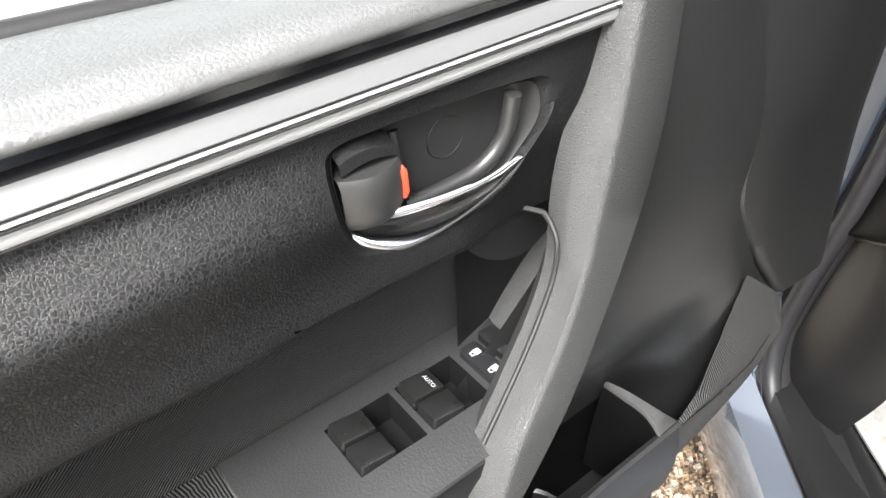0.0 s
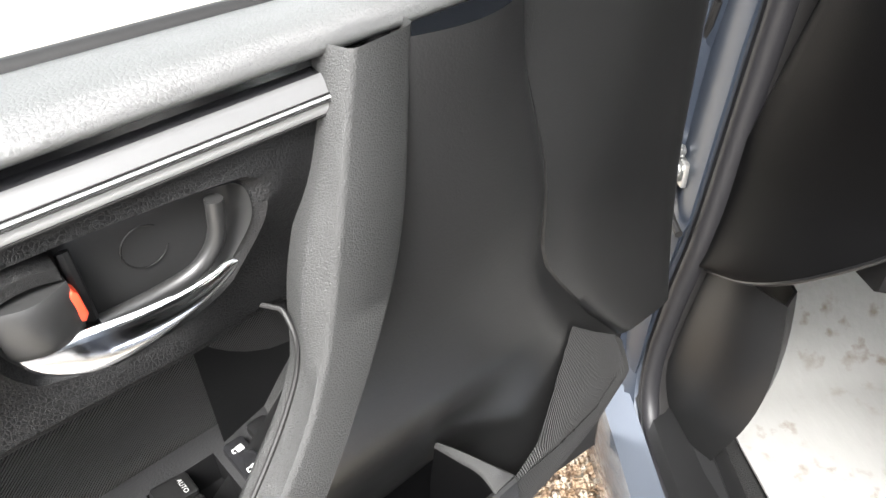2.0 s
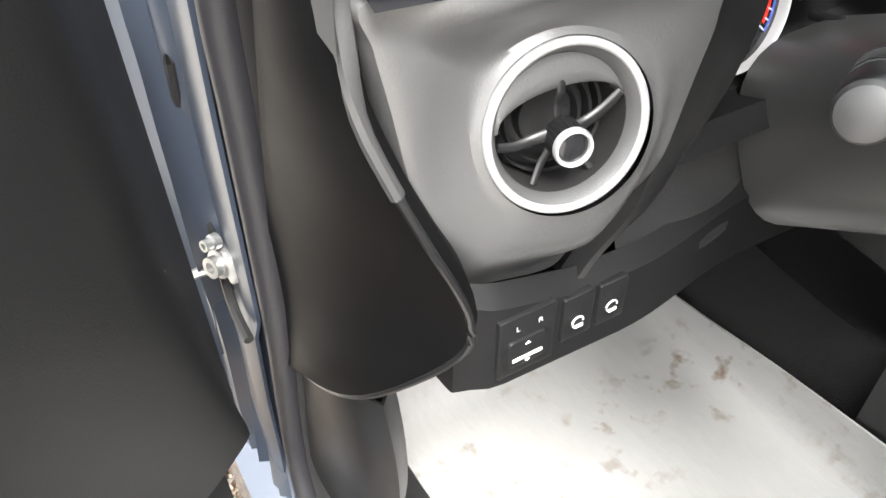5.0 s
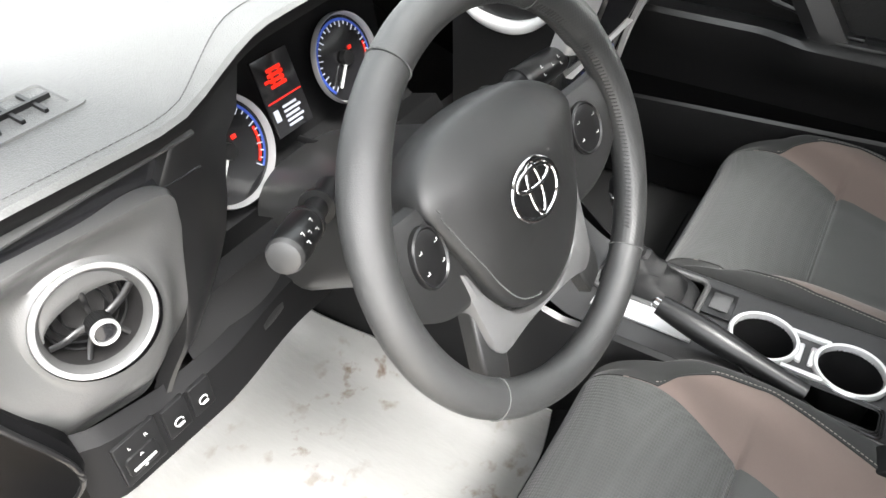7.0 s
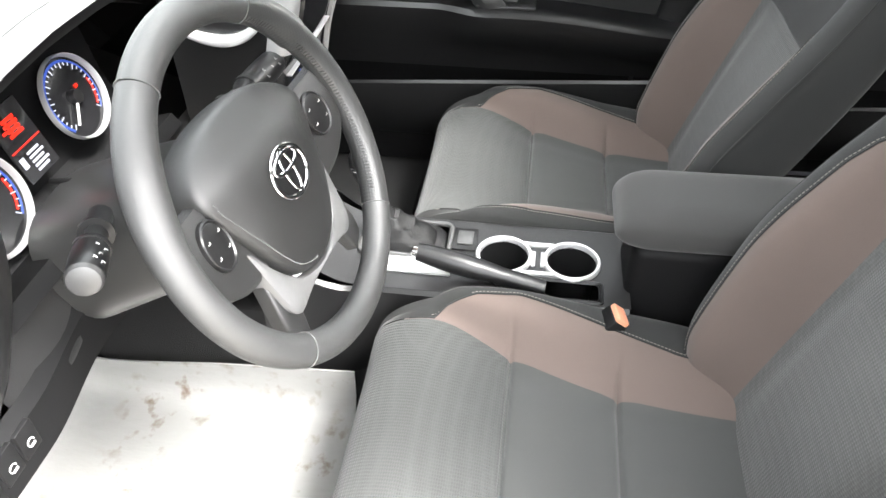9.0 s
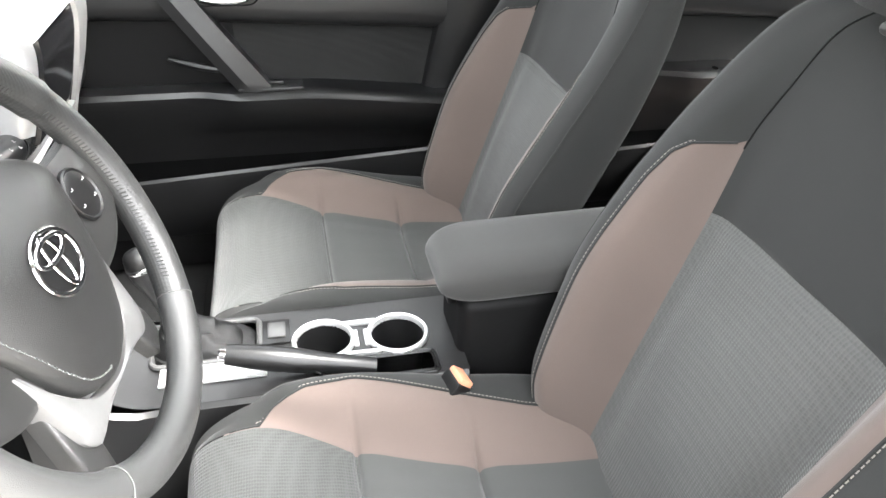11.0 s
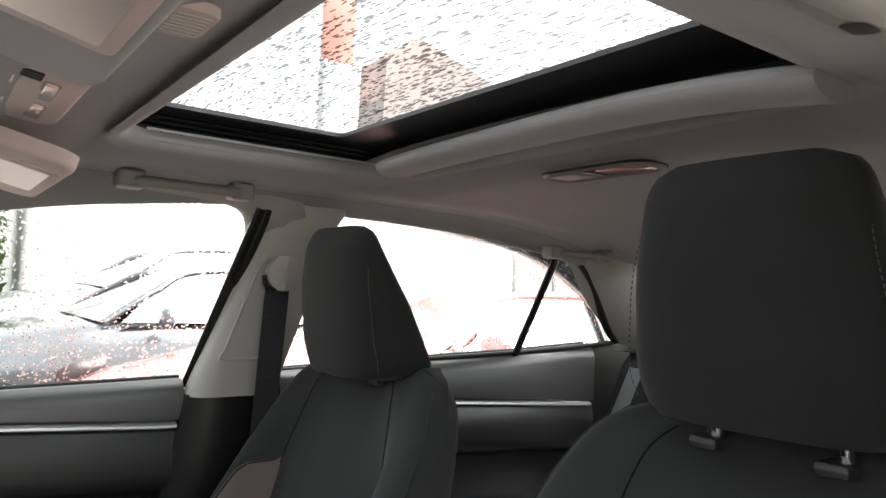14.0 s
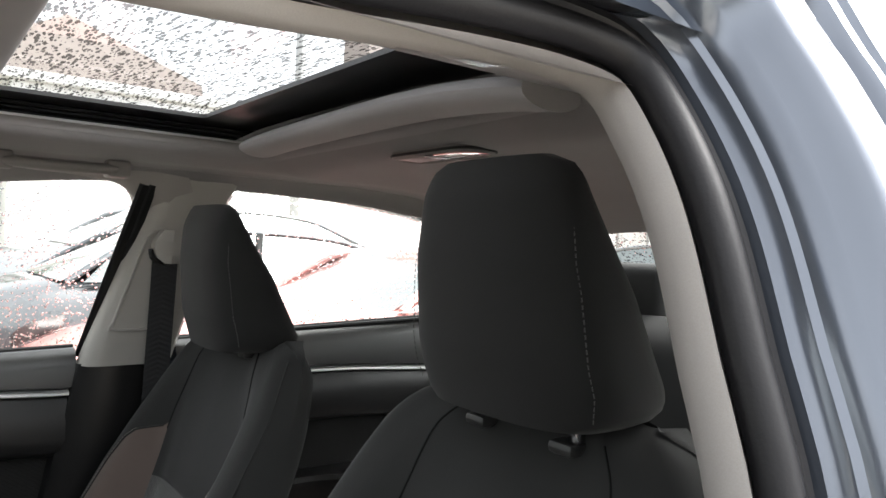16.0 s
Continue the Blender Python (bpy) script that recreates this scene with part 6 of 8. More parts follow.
dash_part("panel_blade", bm, SMOOTH, "curved black blade beside the instruments")
bm = bmesh.new()
rows = []
for z in np.linspace(0.892, 0.765, 18):
    row = []
    for x in np.linspace(-0.60, 0.10, 40):
        y = -0.205 - 0.025 * ease(0.89, 0.80, z) + 0.02 * ease(0.82, 0.76, z) + 0.03 * math.exp(-((x + 0.38) / 0.11) ** 2)
        row.append((x, y, z))
    rows.append(row)
rows.append([(x, y + 0.35, z + 0.12) for x, y, z in rows[-1]])
sheet(bm, rows)
dash_part("knee_panel", bm, VINYL_FINE, "smooth black knee panel")
# instrument cowl with the two dials and the display
bm = bmesh.new()
rows = []
for x in np.linspace(-0.565, -0.165, 40):
    f = (x + 0.365) / 0.2
    top = 1.120 - 0.045 * abs(f) ** 2.6
    rows.append([(x, -0.205, top - 0.022), (x, -0.15, top - 0.022), (x, -0.105, top - 0.03), (x, -0.118, 0.97), (x, -0.135, 0.915), (x, -0.165, 0.895), (x, -0.200, 0.905), (x, -0.212, 0.89)])
sheet(bm, rows)
cowl = dash_part("instrument_cowl", bm, MATTE, "matte black instrument cowl")
for cx, cz, r in ((-0.455, 0.962, 0.056), (-0.268, 0.982, 0.050)):
    m = Matrix.Translation((cx, -0.150, cz)) @ pose(0, 0, 0, 72, 0, 0)
    bm = bmesh.new()
    lathe(bm, [(r * 0.998, -0.004), (r * 1.0, 0.002), (r * 0.985, 0.004), (r * 0.96, 0.002), (r * 0.93, -0.004)], m, n=56)
    dial = part("dial", bm, SATIN_DIM, cowl, "dial with satin silver ring")
    bm = bmesh.new()
    lathe(bm, [(0, -0.004), (r * 0.93, -0.004)], m, n=48)
    part("dial_face", bm, GLOSSY, dial)
    bm = bmesh.new()
    lathe(bm, [(r * 0.86, -0.0035), (r * 0.80, -0.003)], m, n=60, a0=-45, a1=225)
    part("dial_band", bm, LED_BLUE, dial, "glowing blue dial band")
    bm = bmesh.new()
    for i in range(28):
        a = -45 + 270 * i / 27
        long = 0.13 if i % 3 == 0 else 0.07
        box(bm, (r * (0.80 - long), -0.0006, -0.003), (r * 0.80, 0.0006, -0.0024), m=m @ pose(0, 0, 0, 0, 0, a))
    part("dial_marks", bm, LED_WHITE, dial)
    bm = bmesh.new()
    box(bm, (-0.006, -0.0012, 0.0), (r * 0.70, 0.0012, 0.002), m=m @ pose(0, 0, 0, 0, 0, 228))
    part("needle", bm, WHITE_INK, dial)
    bm = bmesh.new()
    lathe(bm, [(0, 0.005), (0.008, 0.004), (0.009, -0.002)], m, n=20)
    part("needle_hub", bm, SMOOTH, dial)
    bm = bmesh.new()
    lathe(bm, [(r * 0.76, -0.0032), (r * 0.70, -0.0030)], m, n=20, a0=-40, a1=10)
    box(bm, (r * 0.20, r * 0.12, -0.003), (r * 0.31, r * 0.20, -0.0024), m=m)
    part("red_band", bm, LED_RED, dial, "glowing red band")
m = Matrix.Translation((-0.370, -0.150, 0.982)) @ pose(0, 0, 0, 72, 0, 0)
bm = bmesh.new()
box(bm, (-0.026, -0.036, -0.004), (0.026, 0.045, 0.0), 0.001, m=m)
disp = part("display", bm, GLOSSY, cowl, "dark display with a red warning sign")
bm = bmesh.new()
for a in range(4):
    box(bm, (-0.012 + 0.001 * (a % 2), 0.012 + 0.0055 * a, 0.0), (0.010 - 0.001 * (a % 2), 0.0155 + 0.0055 * a, 0.0008), m=m)
box(bm, (-0.008, 0.012, 0.0), (-0.005, 0.032, 0.0008), m=m)
box(bm, (0.004, 0.012, 0.0), (0.007, 0.032, 0.0008), m=m)
box(bm, (-0.018, 0.019, 0.0), (-0.011, 0.022, 0.0008), m=m)
box(bm, (-0.024, -0.0005, 0.0), (0.024, 0.0008, 0.0008), m=m)
part("warning_sign", bm, LED_RED, disp, "glowing red door warning")
bm = bmesh.new()
box(bm, (-0.022, -0.020, 0.0), (-0.015, -0.008, 0.0006), m=m)
for i in range(5):
    box(bm, (-0.008, -0.030 + 0.005 * i, 0.0), (0.012 + 0.004 * (i % 2), -0.0275 + 0.005 * i, 0.0006), m=m)
part("display_bars", bm, LED_WHITE, disp)
bm = bmesh.new()
tube(bm, [(-0.358, -0.150, 0.925), (-0.362, -0.178, 0.930)], 0.004, n=10)
part("trip_knob", bm, SMOOTH, cowl)

# centre stack: a leaning gloss black face in a satin surround that narrows to a point below
def stack_y(z):
    return table(z, [(0.60, -0.305), (0.80, -0.318), (0.90, -0.338), (1.00, -0.372), (1.06, -0.384), (1.10, -0.374), (1.12, -0.350)])


bm = bmesh.new()
sheet(bm, [[(x, stack_y(z) + 0.004 + 0.006 * (abs(x) / 0.13) ** 4, z) for x in np.linspace(-0.138, 0.138, 16)] for z in np.linspace(1.085, 0.60, 30)])
stack = dash_part("stack_face", bm, GLOSSY, "gloss black centre stack")
for s in (-1, 1):
    bm = bmesh.new()
    sheet(bm, [[(s * (0.140 + 0.008 * f), stack_y(z) + 0.010 + f * (-0.225 - stack_y(z)), z) for f in np.linspace(0, 1, 6)] for z in np.linspace(1.115, 0.60, 24)])
    part("stack_cheek", bm, SMOOTH, stack)
    bm = bmesh.new()
    rows = []
    for z in np.linspace(1.074, 0.845 if s > 0 else 0.985, 24):
        edge = table(z, [(0.845, 0.139), (0.92, 0.120), (1.00, 0.092), (1.074, 0.078)]) if s > 0 else table(z, [(0.985, 0.138), (1.035, 0.118), (1.074, 0.110)])
        y = stack_y(z)
        rows.append([(s * edge, y + 0.006, z), (s * (edge + 0.001), y, z), (s * (edge + (0.138 - edge) * 0.5), y - 0.002, z), (s * 0.138, y, z), (s * 0.143, y + 0.004, z), (s * 0.146, y + 0.014, z), (s * 0.146, y + 0.030, z)])
    sheet(bm, rows)
    part("stack_wing", bm, SATIN_DIM, stack, "satin silver wing of the surround")
bm = bmesh.new()
rows = []
for z in np.linspace(1.072, 1.12, 14):
    y = stack_y(z)
    rows.append([(-0.146, y + 0.030, z), (-0.143, y + 0.004, z), (-0.135, y, z)] + [(x, y - 0.002, z) for x in np.linspace(-0.10, 0.10, 8)] + [(0.135, y, z), (0.143, y + 0.004, z), (0.146, y + 0.030, z)])
rows.append([(x, -0.24, 1.112) for x, y, z in rows[-1]])
sheet(bm, rows)
part("stack_brow", bm, SATIN_DIM, stack, "satin silver brow over the screen")
bm = bmesh.new()
tube(bm, spline([(-0.150, -0.222, 1.035), (-0.150, -0.245, 1.012), (-0.150, -0.285, 1.004), (-0.148, -0.318, 1.012), (-0.146, -0.345, 1.035)], 24), [0.003 + 0.005 * math.sin(i / 23 * math.pi) for i in range(24)], n=10)
part("surround_edge", bm, SATIN, stack, "satin silver lower edge of the surround")
bm = bmesh.new()
sheet(bm, [[(x, stack_y(z) + dy, z) for z in np.linspace(0.955, 1.068, 8)] for x, dy in ((-0.092, 0.006), (-0.090, 0.001), (0.0, 0.0), (0.062, 0.001), (0.064, 0.006))])
part("screen", bm, GLOSSY, stack, "dark touch screen")
for z in (0.935, 0.868):
    bm = bmesh.new()
    box(bm, (-0.10, stack_y(z) - 0.002, z - 0.0012), (0.10, stack_y(z) + 0.01, z + 0.0012), 0.001)
    part("stack_trim", bm, SATIN, stack, "satin silver trim bar")
for i in range(6):
    bm = bmesh.new()
    box(bm, (-0.09 + 0.033 * i, stack_y(0.90) + 0.0015, 0.902), (-0.086 + 0.033 * i, stack_y(0.90) + 0.006, 0.905))
    part("lit_key", bm, LED_BLUE, stack, "glowing blue key mark")
for x in (-0.07, 0.07):
    bm = bmesh.new()
    lathe(bm, [(0.016, 0), (0.015, 0.014), (0.0, 0.015)], frame_at((x, stack_y(0.82), 0.82), (1, 0, 0), (0, -1, 0.15)), n=30)
    part("heater_knob", bm, SMOOTH, stack)
# passenger side of the dashboard and glove box
bm = bmesh.new()
rows = []
for z in np.linspace(1.01, 0.70, 20):
    y = -0.215 - 0.02 * math.sin((z - 0.7) / 0.31 * math.pi) + 0.05 * ease(0.78, 0.70, z)
    rows.append([(x, y + 0.01 * ease(0.60, 0.765, x), z) for x in np.linspace(0.15, 0.768, 24)])
rows.append([(x, y + 0.3, z + 0.1) for x, y, z in rows[-1]])
sheet(bm, rows)
dash_part("glove_box_panel", bm, MATTE, "matte black glove box panel")

# column shroud, stalks
bm = bmesh.new()
ax = Vector((0.0, math.cos(radians(25)), -math.sin(radians(25))))
rows = []
for k, r in ((0.05, 0.046), (0.075, 0.062), (0.11, 0.075), (0.17, 0.082), (0.26, 0.088)):
    c = Vector((-0.375, -0.432, 0.970)) + ax * k
    rows.append([c + Vector((1, 0, 0)) * r * 1.05 * math.copysign(abs(math.cos(a)) ** 0.7, math.cos(a)) + Vector((0, math.sin(radians(25)), math.cos(radians(25)))) * r * 0.85 * math.copysign(abs(math.sin(a)) ** 0.7, math.sin(a)) for a in np.linspace(0, 2 * math.pi, 33)[:-1]])
sheet(bm, rows, close_v=True)
dash_part("column_shroud", bm, KNEE, "black steering column shroud")


def stalk(a, b, r0, r1, grip):
    bm = bmesh.new()
    a, b = Vector(a), Vector(b)
    p = [a.lerp(b, f) for f in (0, 0.25, 0.5, 0.56, 0.62, 0.8, 0.95, 0.99, 1.0)]
    tube(bm, p, [r0 * 1.25, r0 * 1.1, r0, r1 * 0.95, r1, r1 * 1.05, r1, r1 * 0.85, r1 * 0.6], n=20)
    for f in (0.30, 0.575):
        tube(bm, [a.lerp(b, f - 0.025), a.lerp(b, f - 0.02), a.lerp(b, f + 0.02), a.lerp(b, f + 0.025)], [r0, r1 * 1.04, r1 * 1.04, r0], n=20)
    st = dash_part("stalk", bm, SMOOTH, "black column stalk with white symbols")
    bm = bmesh.new()
    d = (b - a).normalized()
    up = Vector((0, -0.8, 0.6))
    up = (up - d * up.dot(d)).normalized()
    q = d.cross(up)
    for f, g in ((0.70, -0.004), (0.70, 0.005), (0.80, 0.0), (0.88, -0.004), (0.88, 0.004)):
        c = a.lerp(b, f) + up * (r1 * 1.03) + q * g
        tube(bm, [c - q * 0.0016, c + q * 0.0016, c + q * 0.0016 + d * 0.0032], 0.0005, n=5)
    part("symbol", bm, WHITE_INK, st)
    bm = bmesh.new()
    lathe(bm, [(0, 0.0042), (r1 * 0.55, 0.0038), (r1 * 0.85, 0.0015), (r1 * 0.98, -0.003)], frame_at(b, d.orthogonal(), d), n=28)
    part("end_cap", bm, SIDE_GREY, st, "dark grey end cap")
    return st


stalk((-0.442, -0.262, 0.952), (-0.560, -0.318, 0.981), 0.010, 0.0162, True)
stalk((-0.355, -0.340, 0.996), (-0.135, -0.345, 0.974), 0.0115, 0.0165, True)

# ---- steering wheel ----
wheel_pose = frame_at((-0.387, -0.432, 0.976), (math.cos(radians(-6)), math.sin(radians(-6)), 0), (math.sin(radians(-6)) * math.cos(radians(25)), -math.cos(radians(25)) * math.cos(radians(6)), math.sin(radians(25))))
wheel = thing("steering_wheel", "black leather steering wheel with satin silver spoke and stitched grips", "steering wheel", wheel_pose)
R0 = 0.1735


def rim_arc(a0, a1, mat_, label, r=0.0175, n=40):
    bm = bmesh.new()
    pts, rad = [], []
    for a in np.linspace(a0, a1, n):
        c, s = math.cos(radians(a)), math.sin(radians(a))
        pts.append((R0 * c, R0 * s, 0))
        fat = 0.0022 * (math.exp(-((((a - 30) % 360) - 0) / 16) ** 2) + math.exp(-((a - 150) / 16) ** 2))
        rad.append(r + fat)
    tube(bm, pts, rad, n=18, closed=False, flat=0.92)
    return part("rim", bm, mat_, wheel, label)


LEATHER = mat("black_grained_leather", (0.028, 0.0285, 0.0285), 0.38, spec=0.8, bump=0.35, scale=520, kind="leather", depth=0.0006)
HUB = mat("grained_black_hub_cover", (0.015, 0.0151, 0.0151), 0.36, spec=0.75, bump=0.3, scale=620, kind="leather", depth=0.0006)
LEATHER_RIB = mat("perforated_black_leather", (0.022, 0.0225, 0.0225), 0.42, spec=0.6, bump=0.35, scale=330, kind="cells", depth=0.0008)
for a0, a1, m_ in ((121, 229, LEATHER), (229, 314, LEATHER), (-46, 60, LEATHER_RIB), (60, 121, LEATHER)):
    rim_arc(a0 + 0.25, a1 - 0.25, m_, "grained leather rim")
for a in (121, 229, -46, 60):
    bm = bmesh.new()
    c, s = math.cos(radians(a)), math.sin(radians(a))
    tube(bm, [Vector((R0 * c, R0 * s, 0)) + Vector((c * math.cos(b), s * math.cos(b), math.sin(b) * 0.92)) * 0.0180 for b in np.linspace(0, 2 * math.pi, 25)[:-1]], 0.0006, n=6, closed=True)
    part("rim_seam", bm, FABRIC_MID, wheel)
bm = bmesh.new()
for i in range(70):
    a = -40 + 98 * i / 69
    c, s = math.cos(radians(a)), math.sin(radians(a))
    p = Vector(((R0 - 0.0145) * c, (R0 - 0.0145) * s, 0.0095))
    q = Vector(((R0 - 0.0175) * c, (R0 - 0.0175) * s, 0.0045)) + Vector((-s, c, 0)) * 0.0015
    tube(bm, [p, q], 0.0007, n=5)
part("rim_stitching", bm, FABRIC, wheel)
# hub: airbag cover
hub = [(-0.106, 0.040), (-0.094, 0.064), (-0.058, 0.081), (0.0, 0.087), (0.058, 0.081), (0.094, 0.064), (0.106, 0.040), (0.095, 0.006), (0.080, -0.030), (0.065, -0.062), (0.044, -0.089), (0.014, -0.1015), (-0.014, -0.1015), (-0.044, -0.089), (-0.065, -0.062), (-0.080, -0.030), (-0.095, 0.006)]
ho = [(p.x, p.y) for p in spline([(a, b, 0) for a, b in hub], 96, closed=True)]


def hub_h(x, y):
    """The cover's face: it falls away above the crease at the top and towards the foot."""
    return -0.014 * ease(0.040, 0.088, y) - 0.008 * ease(-0.02, -0.10, y) - 0.004 * ease(0.05, 0.10, abs(x))


bm = bmesh.new()
rows = []
for f, h in ((0.985, -0.036), (1.0, -0.026), (1.0, -0.010), (0.993, -0.0045), (0.978, -0.001), (0.95, 0.001), (0.90, 0.003), (0.80, 0.0055), (0.65, 0.008), (0.5, 0.010), (0.3, 0.012), (0.02, 0.0125)):
    rows.append([(x * f, y * f, h + hub_h(x * f, y * f)) for x, y in ho])
vs = sheet(bm, rows, close_v=True)
bm.faces.new(vs[-1])
cover = part("airbag_cover", bm, HUB, wheel, "black airbag cover")
bm = bmesh.new()
run = [(x * 0.91, y * 0.91, 0.0031 + hub_h(x * 0.91, y * 0.91)) for x, y in ho if y < 0.040 and x < -0.012]
stitches(bm, run, step=0.0050, length=0.0034, r=0.0008)
part("cover_stitching", bm, FABRIC_MID, cover)
bm = bmesh.new()
tube(bm, [(x * 0.985, y * 0.985, z - 0.001) for x, y, z in run], 0.0007, n=5)
part("cover_seam", bm, MATTE, cover)
# oval badge drawn as plain chrome rings
bm = bmesh.new()


def oval(bm, cx, cy, a, b, r, h):
    tube(bm, [(cx + a * math.cos(t), cy + b * math.sin(t), h) for t in np.linspace(0, 2 * math.pi, 41)[:-1]], r, n=8, closed=True, flat=0.6)


oval(bm, 0, 0.004, 0.0310, 0.0250, 0.0026, 0.0150)
oval(bm, 0, 0.005, 0.0085, 0.0225, 0.0022, 0.0155)
oval(bm, 0, 0.0145, 0.0225, 0.0085, 0.0022, 0.0158)
badge = part("badge", bm, CHROME, cover, "plain chrome oval badge")
bm = bmesh.new()
lathe(bm, [(0, 0.0138), (0.029, 0.0128)], Matrix.Translation((0, 0.004, 0)) @ Matrix.Diagonal((1, 0.8, 1, 1)), n=40)
part("badge_ground", bm, SMOOTH, badge)
# side spokes with key pads
for s in (-1, 1):
    bm = bmesh.new()
    rows = []
    for f in np.linspace(0, 1, 14):
        x = 0.070 + 0.092 * f
        top = 0.046 - 0.006 * f + 0.010 * f * f
        bot = -0.060 + 0.006 * f + 0.036 * f ** 3
        h = -0.016 + 0.014 * f
        rows.append([(s * x, top, h - 0.014), (s * x, top - 0.002, h - 0.002), (s * x, top - 0.008, h + 0.001), (s * x, (top + bot) / 2, h + 0.0025), (s * x, bot + 0.008, h + 0.001), (s * x, bot + 0.002, h - 0.002), (s * x, bot, h - 0.014)])
    sheet(bm, rows)
    spoke = part("side_spoke", bm, HUB, wheel, "black spoke with round key pad")
    bm = bmesh.new()
    k = frame_at((s * 0.118, 0.008, -0.006), (1, 0, 0), (-s * 0.15, 0, 1))
    lathe(bm, [(0.0235, -0.006), (0.0235, 0.003), (0.0222, 0.0045), (0.0205, 0.003), (0.0195, 0.0035), (0.010, 0.0045), (0, 0.0045)], k @ Matrix.Diagonal((0.88, 1.1, 1, 1)), n=40)
    pad_ = part("key_pad", bm, SMOOTH, spoke, "round black key pad")
    bm = bmesh.new()
    for a in (35, 145, 215, 325):
        c, sn = 0.0130 * math.cos(radians(a)), 0.0155 * math.sin(radians(a))
        tube(bm, [k @ Vector((c - 0.0016, sn, 0.0046)), k @ Vector((c + 0.0014, sn, 0.0046)), k @ Vector((c + 0.0014, sn + 0.0020, 0.0046))], 0.0005, n=5)
    part("symbol", bm, WHITE_INK, pad_)
# lower silver spoke
bm = bmesh.new()
inner = [(x * 1.035, y * 1.035) for x, y in ho if y < -0.022]
inner.sort(key=lambda p: math.atan2(p[0], -p[1]))
inner = lerp_line([(x, y, 0) for x, y in inner], 48)
half = [(0.094, -0.024), (0.089, -0.050), (0.086, -0.080), (0.082, -0.106), (0.070, -0.119), (0.054, -0.1165), (0.036, -0.1130), (0.018, -0.1115)]
outer = spline([(-x, y, 0) for x, y in half] + [(0, -0.1110, 0)] + [(x, y, 0) for x, y in reversed(half)], 48)
rows = []
for a, b in zip(inner, outer):
    rows.append([a + Vector((0, 0, -0.026)), a + Vector((0, 0, -0.014)), a.lerp(b, 0.08) + Vector((0, 0, -0.0115)), a.lerp(b, 0.5) + Vector((0, 0, -0.0100)), a.lerp(b, 0.90) + Vector((0, 0, -0.0125)), b + Vector((0, 0, -0.016)), b + Vector((0, 0, -0.030))])
sheet(bm, rows)
part("lower_spoke", bm, SPOKE_SILVER, wheel, "satin silver lower spoke")
for s in (-1, 1):
    bm = bmesh.new()
    prism(bm, [(s * x, y) for x, y in ((0.086, -0.060), (0.098, -0.118), (0.094, -0.138), (0.072, -0.150), (0.066, -0.132), (0.060, -0.112), (0.070, -0.080))][::s], -0.036, -0.019, bev=0.004, seg=3)
    part("spoke_foot", bm, HUB, wheel, "black spoke foot")
bm = bmesh.new()
lathe(bm, [(0.060, -0.030), (0.058, -0.060), (0.05, -0.075)], None, n=36)
part("hub_back", bm, SMOOTH, wheel)

# ---- centre console ----
console = thing("centre_console", "black centre console with satin silver cup holder frame", "centre console")


def con(name, bm, material, label="", parent=None):
    return part(name, bm, material, parent or console, label)


bm = bmesh.new()
rows = []
for y in np.linspace(-0.25, -0.86, 24):
    z = 0.552 + 0.06 * ease(-0.40, -0.26, y)
    w = 0.108 + 0.03 * ease(-0.45, -0.25, y)
    rows.append([(-w - 0.006, y, 0.27), (-w, y, z - 0.03), (-w + 0.004, y, z - 0.006), (-w + 0.012, y, z - 0.001), (-0.02, y, z), (w - 0.012, y, z), (w - 0.004, y, z - 0.006), (w, y, z - 0.03), (w + 0.006, y, 0.27)])
# the top is left open where the cups and wells sink in
bm2 = bmesh.new()
sheet(bm2, [[r[0], r[1], r[2], r[3]] for r in rows])
sheet(bm2, [[r[5], r[6], r[7], r[8]] for r in rows])
con("console_side", bm2, SMOOTH, "black console sides")
CUPS = [(0.007, -0.648), (0.004, -0.766)]
bm = bmesh.new()
xs = np.linspace(-0.096, 0.096, 65)
ys = np.linspace(-0.862, -0.25, 200)


def gap(x, y):
    if any(math.hypot(x - a, y - b) < 0.0425 for a, b in CUPS):
        return True
    if -0.092 < x < -0.044 and -0.815 < y < -0.655:
        return True
    return -0.012 < x < 0.075 and -0.545 < y < -0.395


vs = {}
for i in range(64):
    for j in range(199):
        if gap((xs[i] + xs[i + 1]) / 2, (ys[j] + ys[j + 1]) / 2):
            continue
        q = []
        for a, b in ((i, j), (i + 1, j), (i + 1, j + 1), (i, j + 1)):
            if (a, b) not in vs:
                vs[a, b] = bm.verts.new((xs[a], ys[b], 0.552 + 0.06 * ease(-0.40, -0.26, ys[b])))
            q.append(vs[a, b])
        bm.faces.new(q)
con("console_top", bm, VINYL_FINE)
bm = bmesh.new()
for a, b in CUPS:
    lathe(bm, [(0.043, 0.5525), (0.0415, 0.545), (0.040, 0.48), (0.037, 0.475), (0, 0.475)], Matrix.Translation((a, b, 0)), n=40)
con("cup_well", bm, MATTE)
bm = bmesh.new()
for (a, b), s in zip(CUPS, (1, -1)):
    lathe(bm, [(0.0500, 0.5515), (0.0500, 0.5575), (0.0480, 0.5600), (0.0440, 0.5595), (0.0425, 0.5560), (0.0425, 0.549)], Matrix.Translation((a, b, 0)), n=48)
for x in (-0.034, 0.042):
    box(bm, (x - 0.004, -0.735, 0.5505), (x + 0.004, -0.680, 0.559), 0.002)
frame_part = con("cup_frame", bm, SATIN, "satin silver cup holder frame")
bm = bmesh.new()
for y in (-0.699, -0.716):
    box(bm, (-0.014, y - 0.004, 0.54), (0.024, y + 0.004, 0.5565), 0.002)
part("cup_divider", bm, SATIN, frame_part)
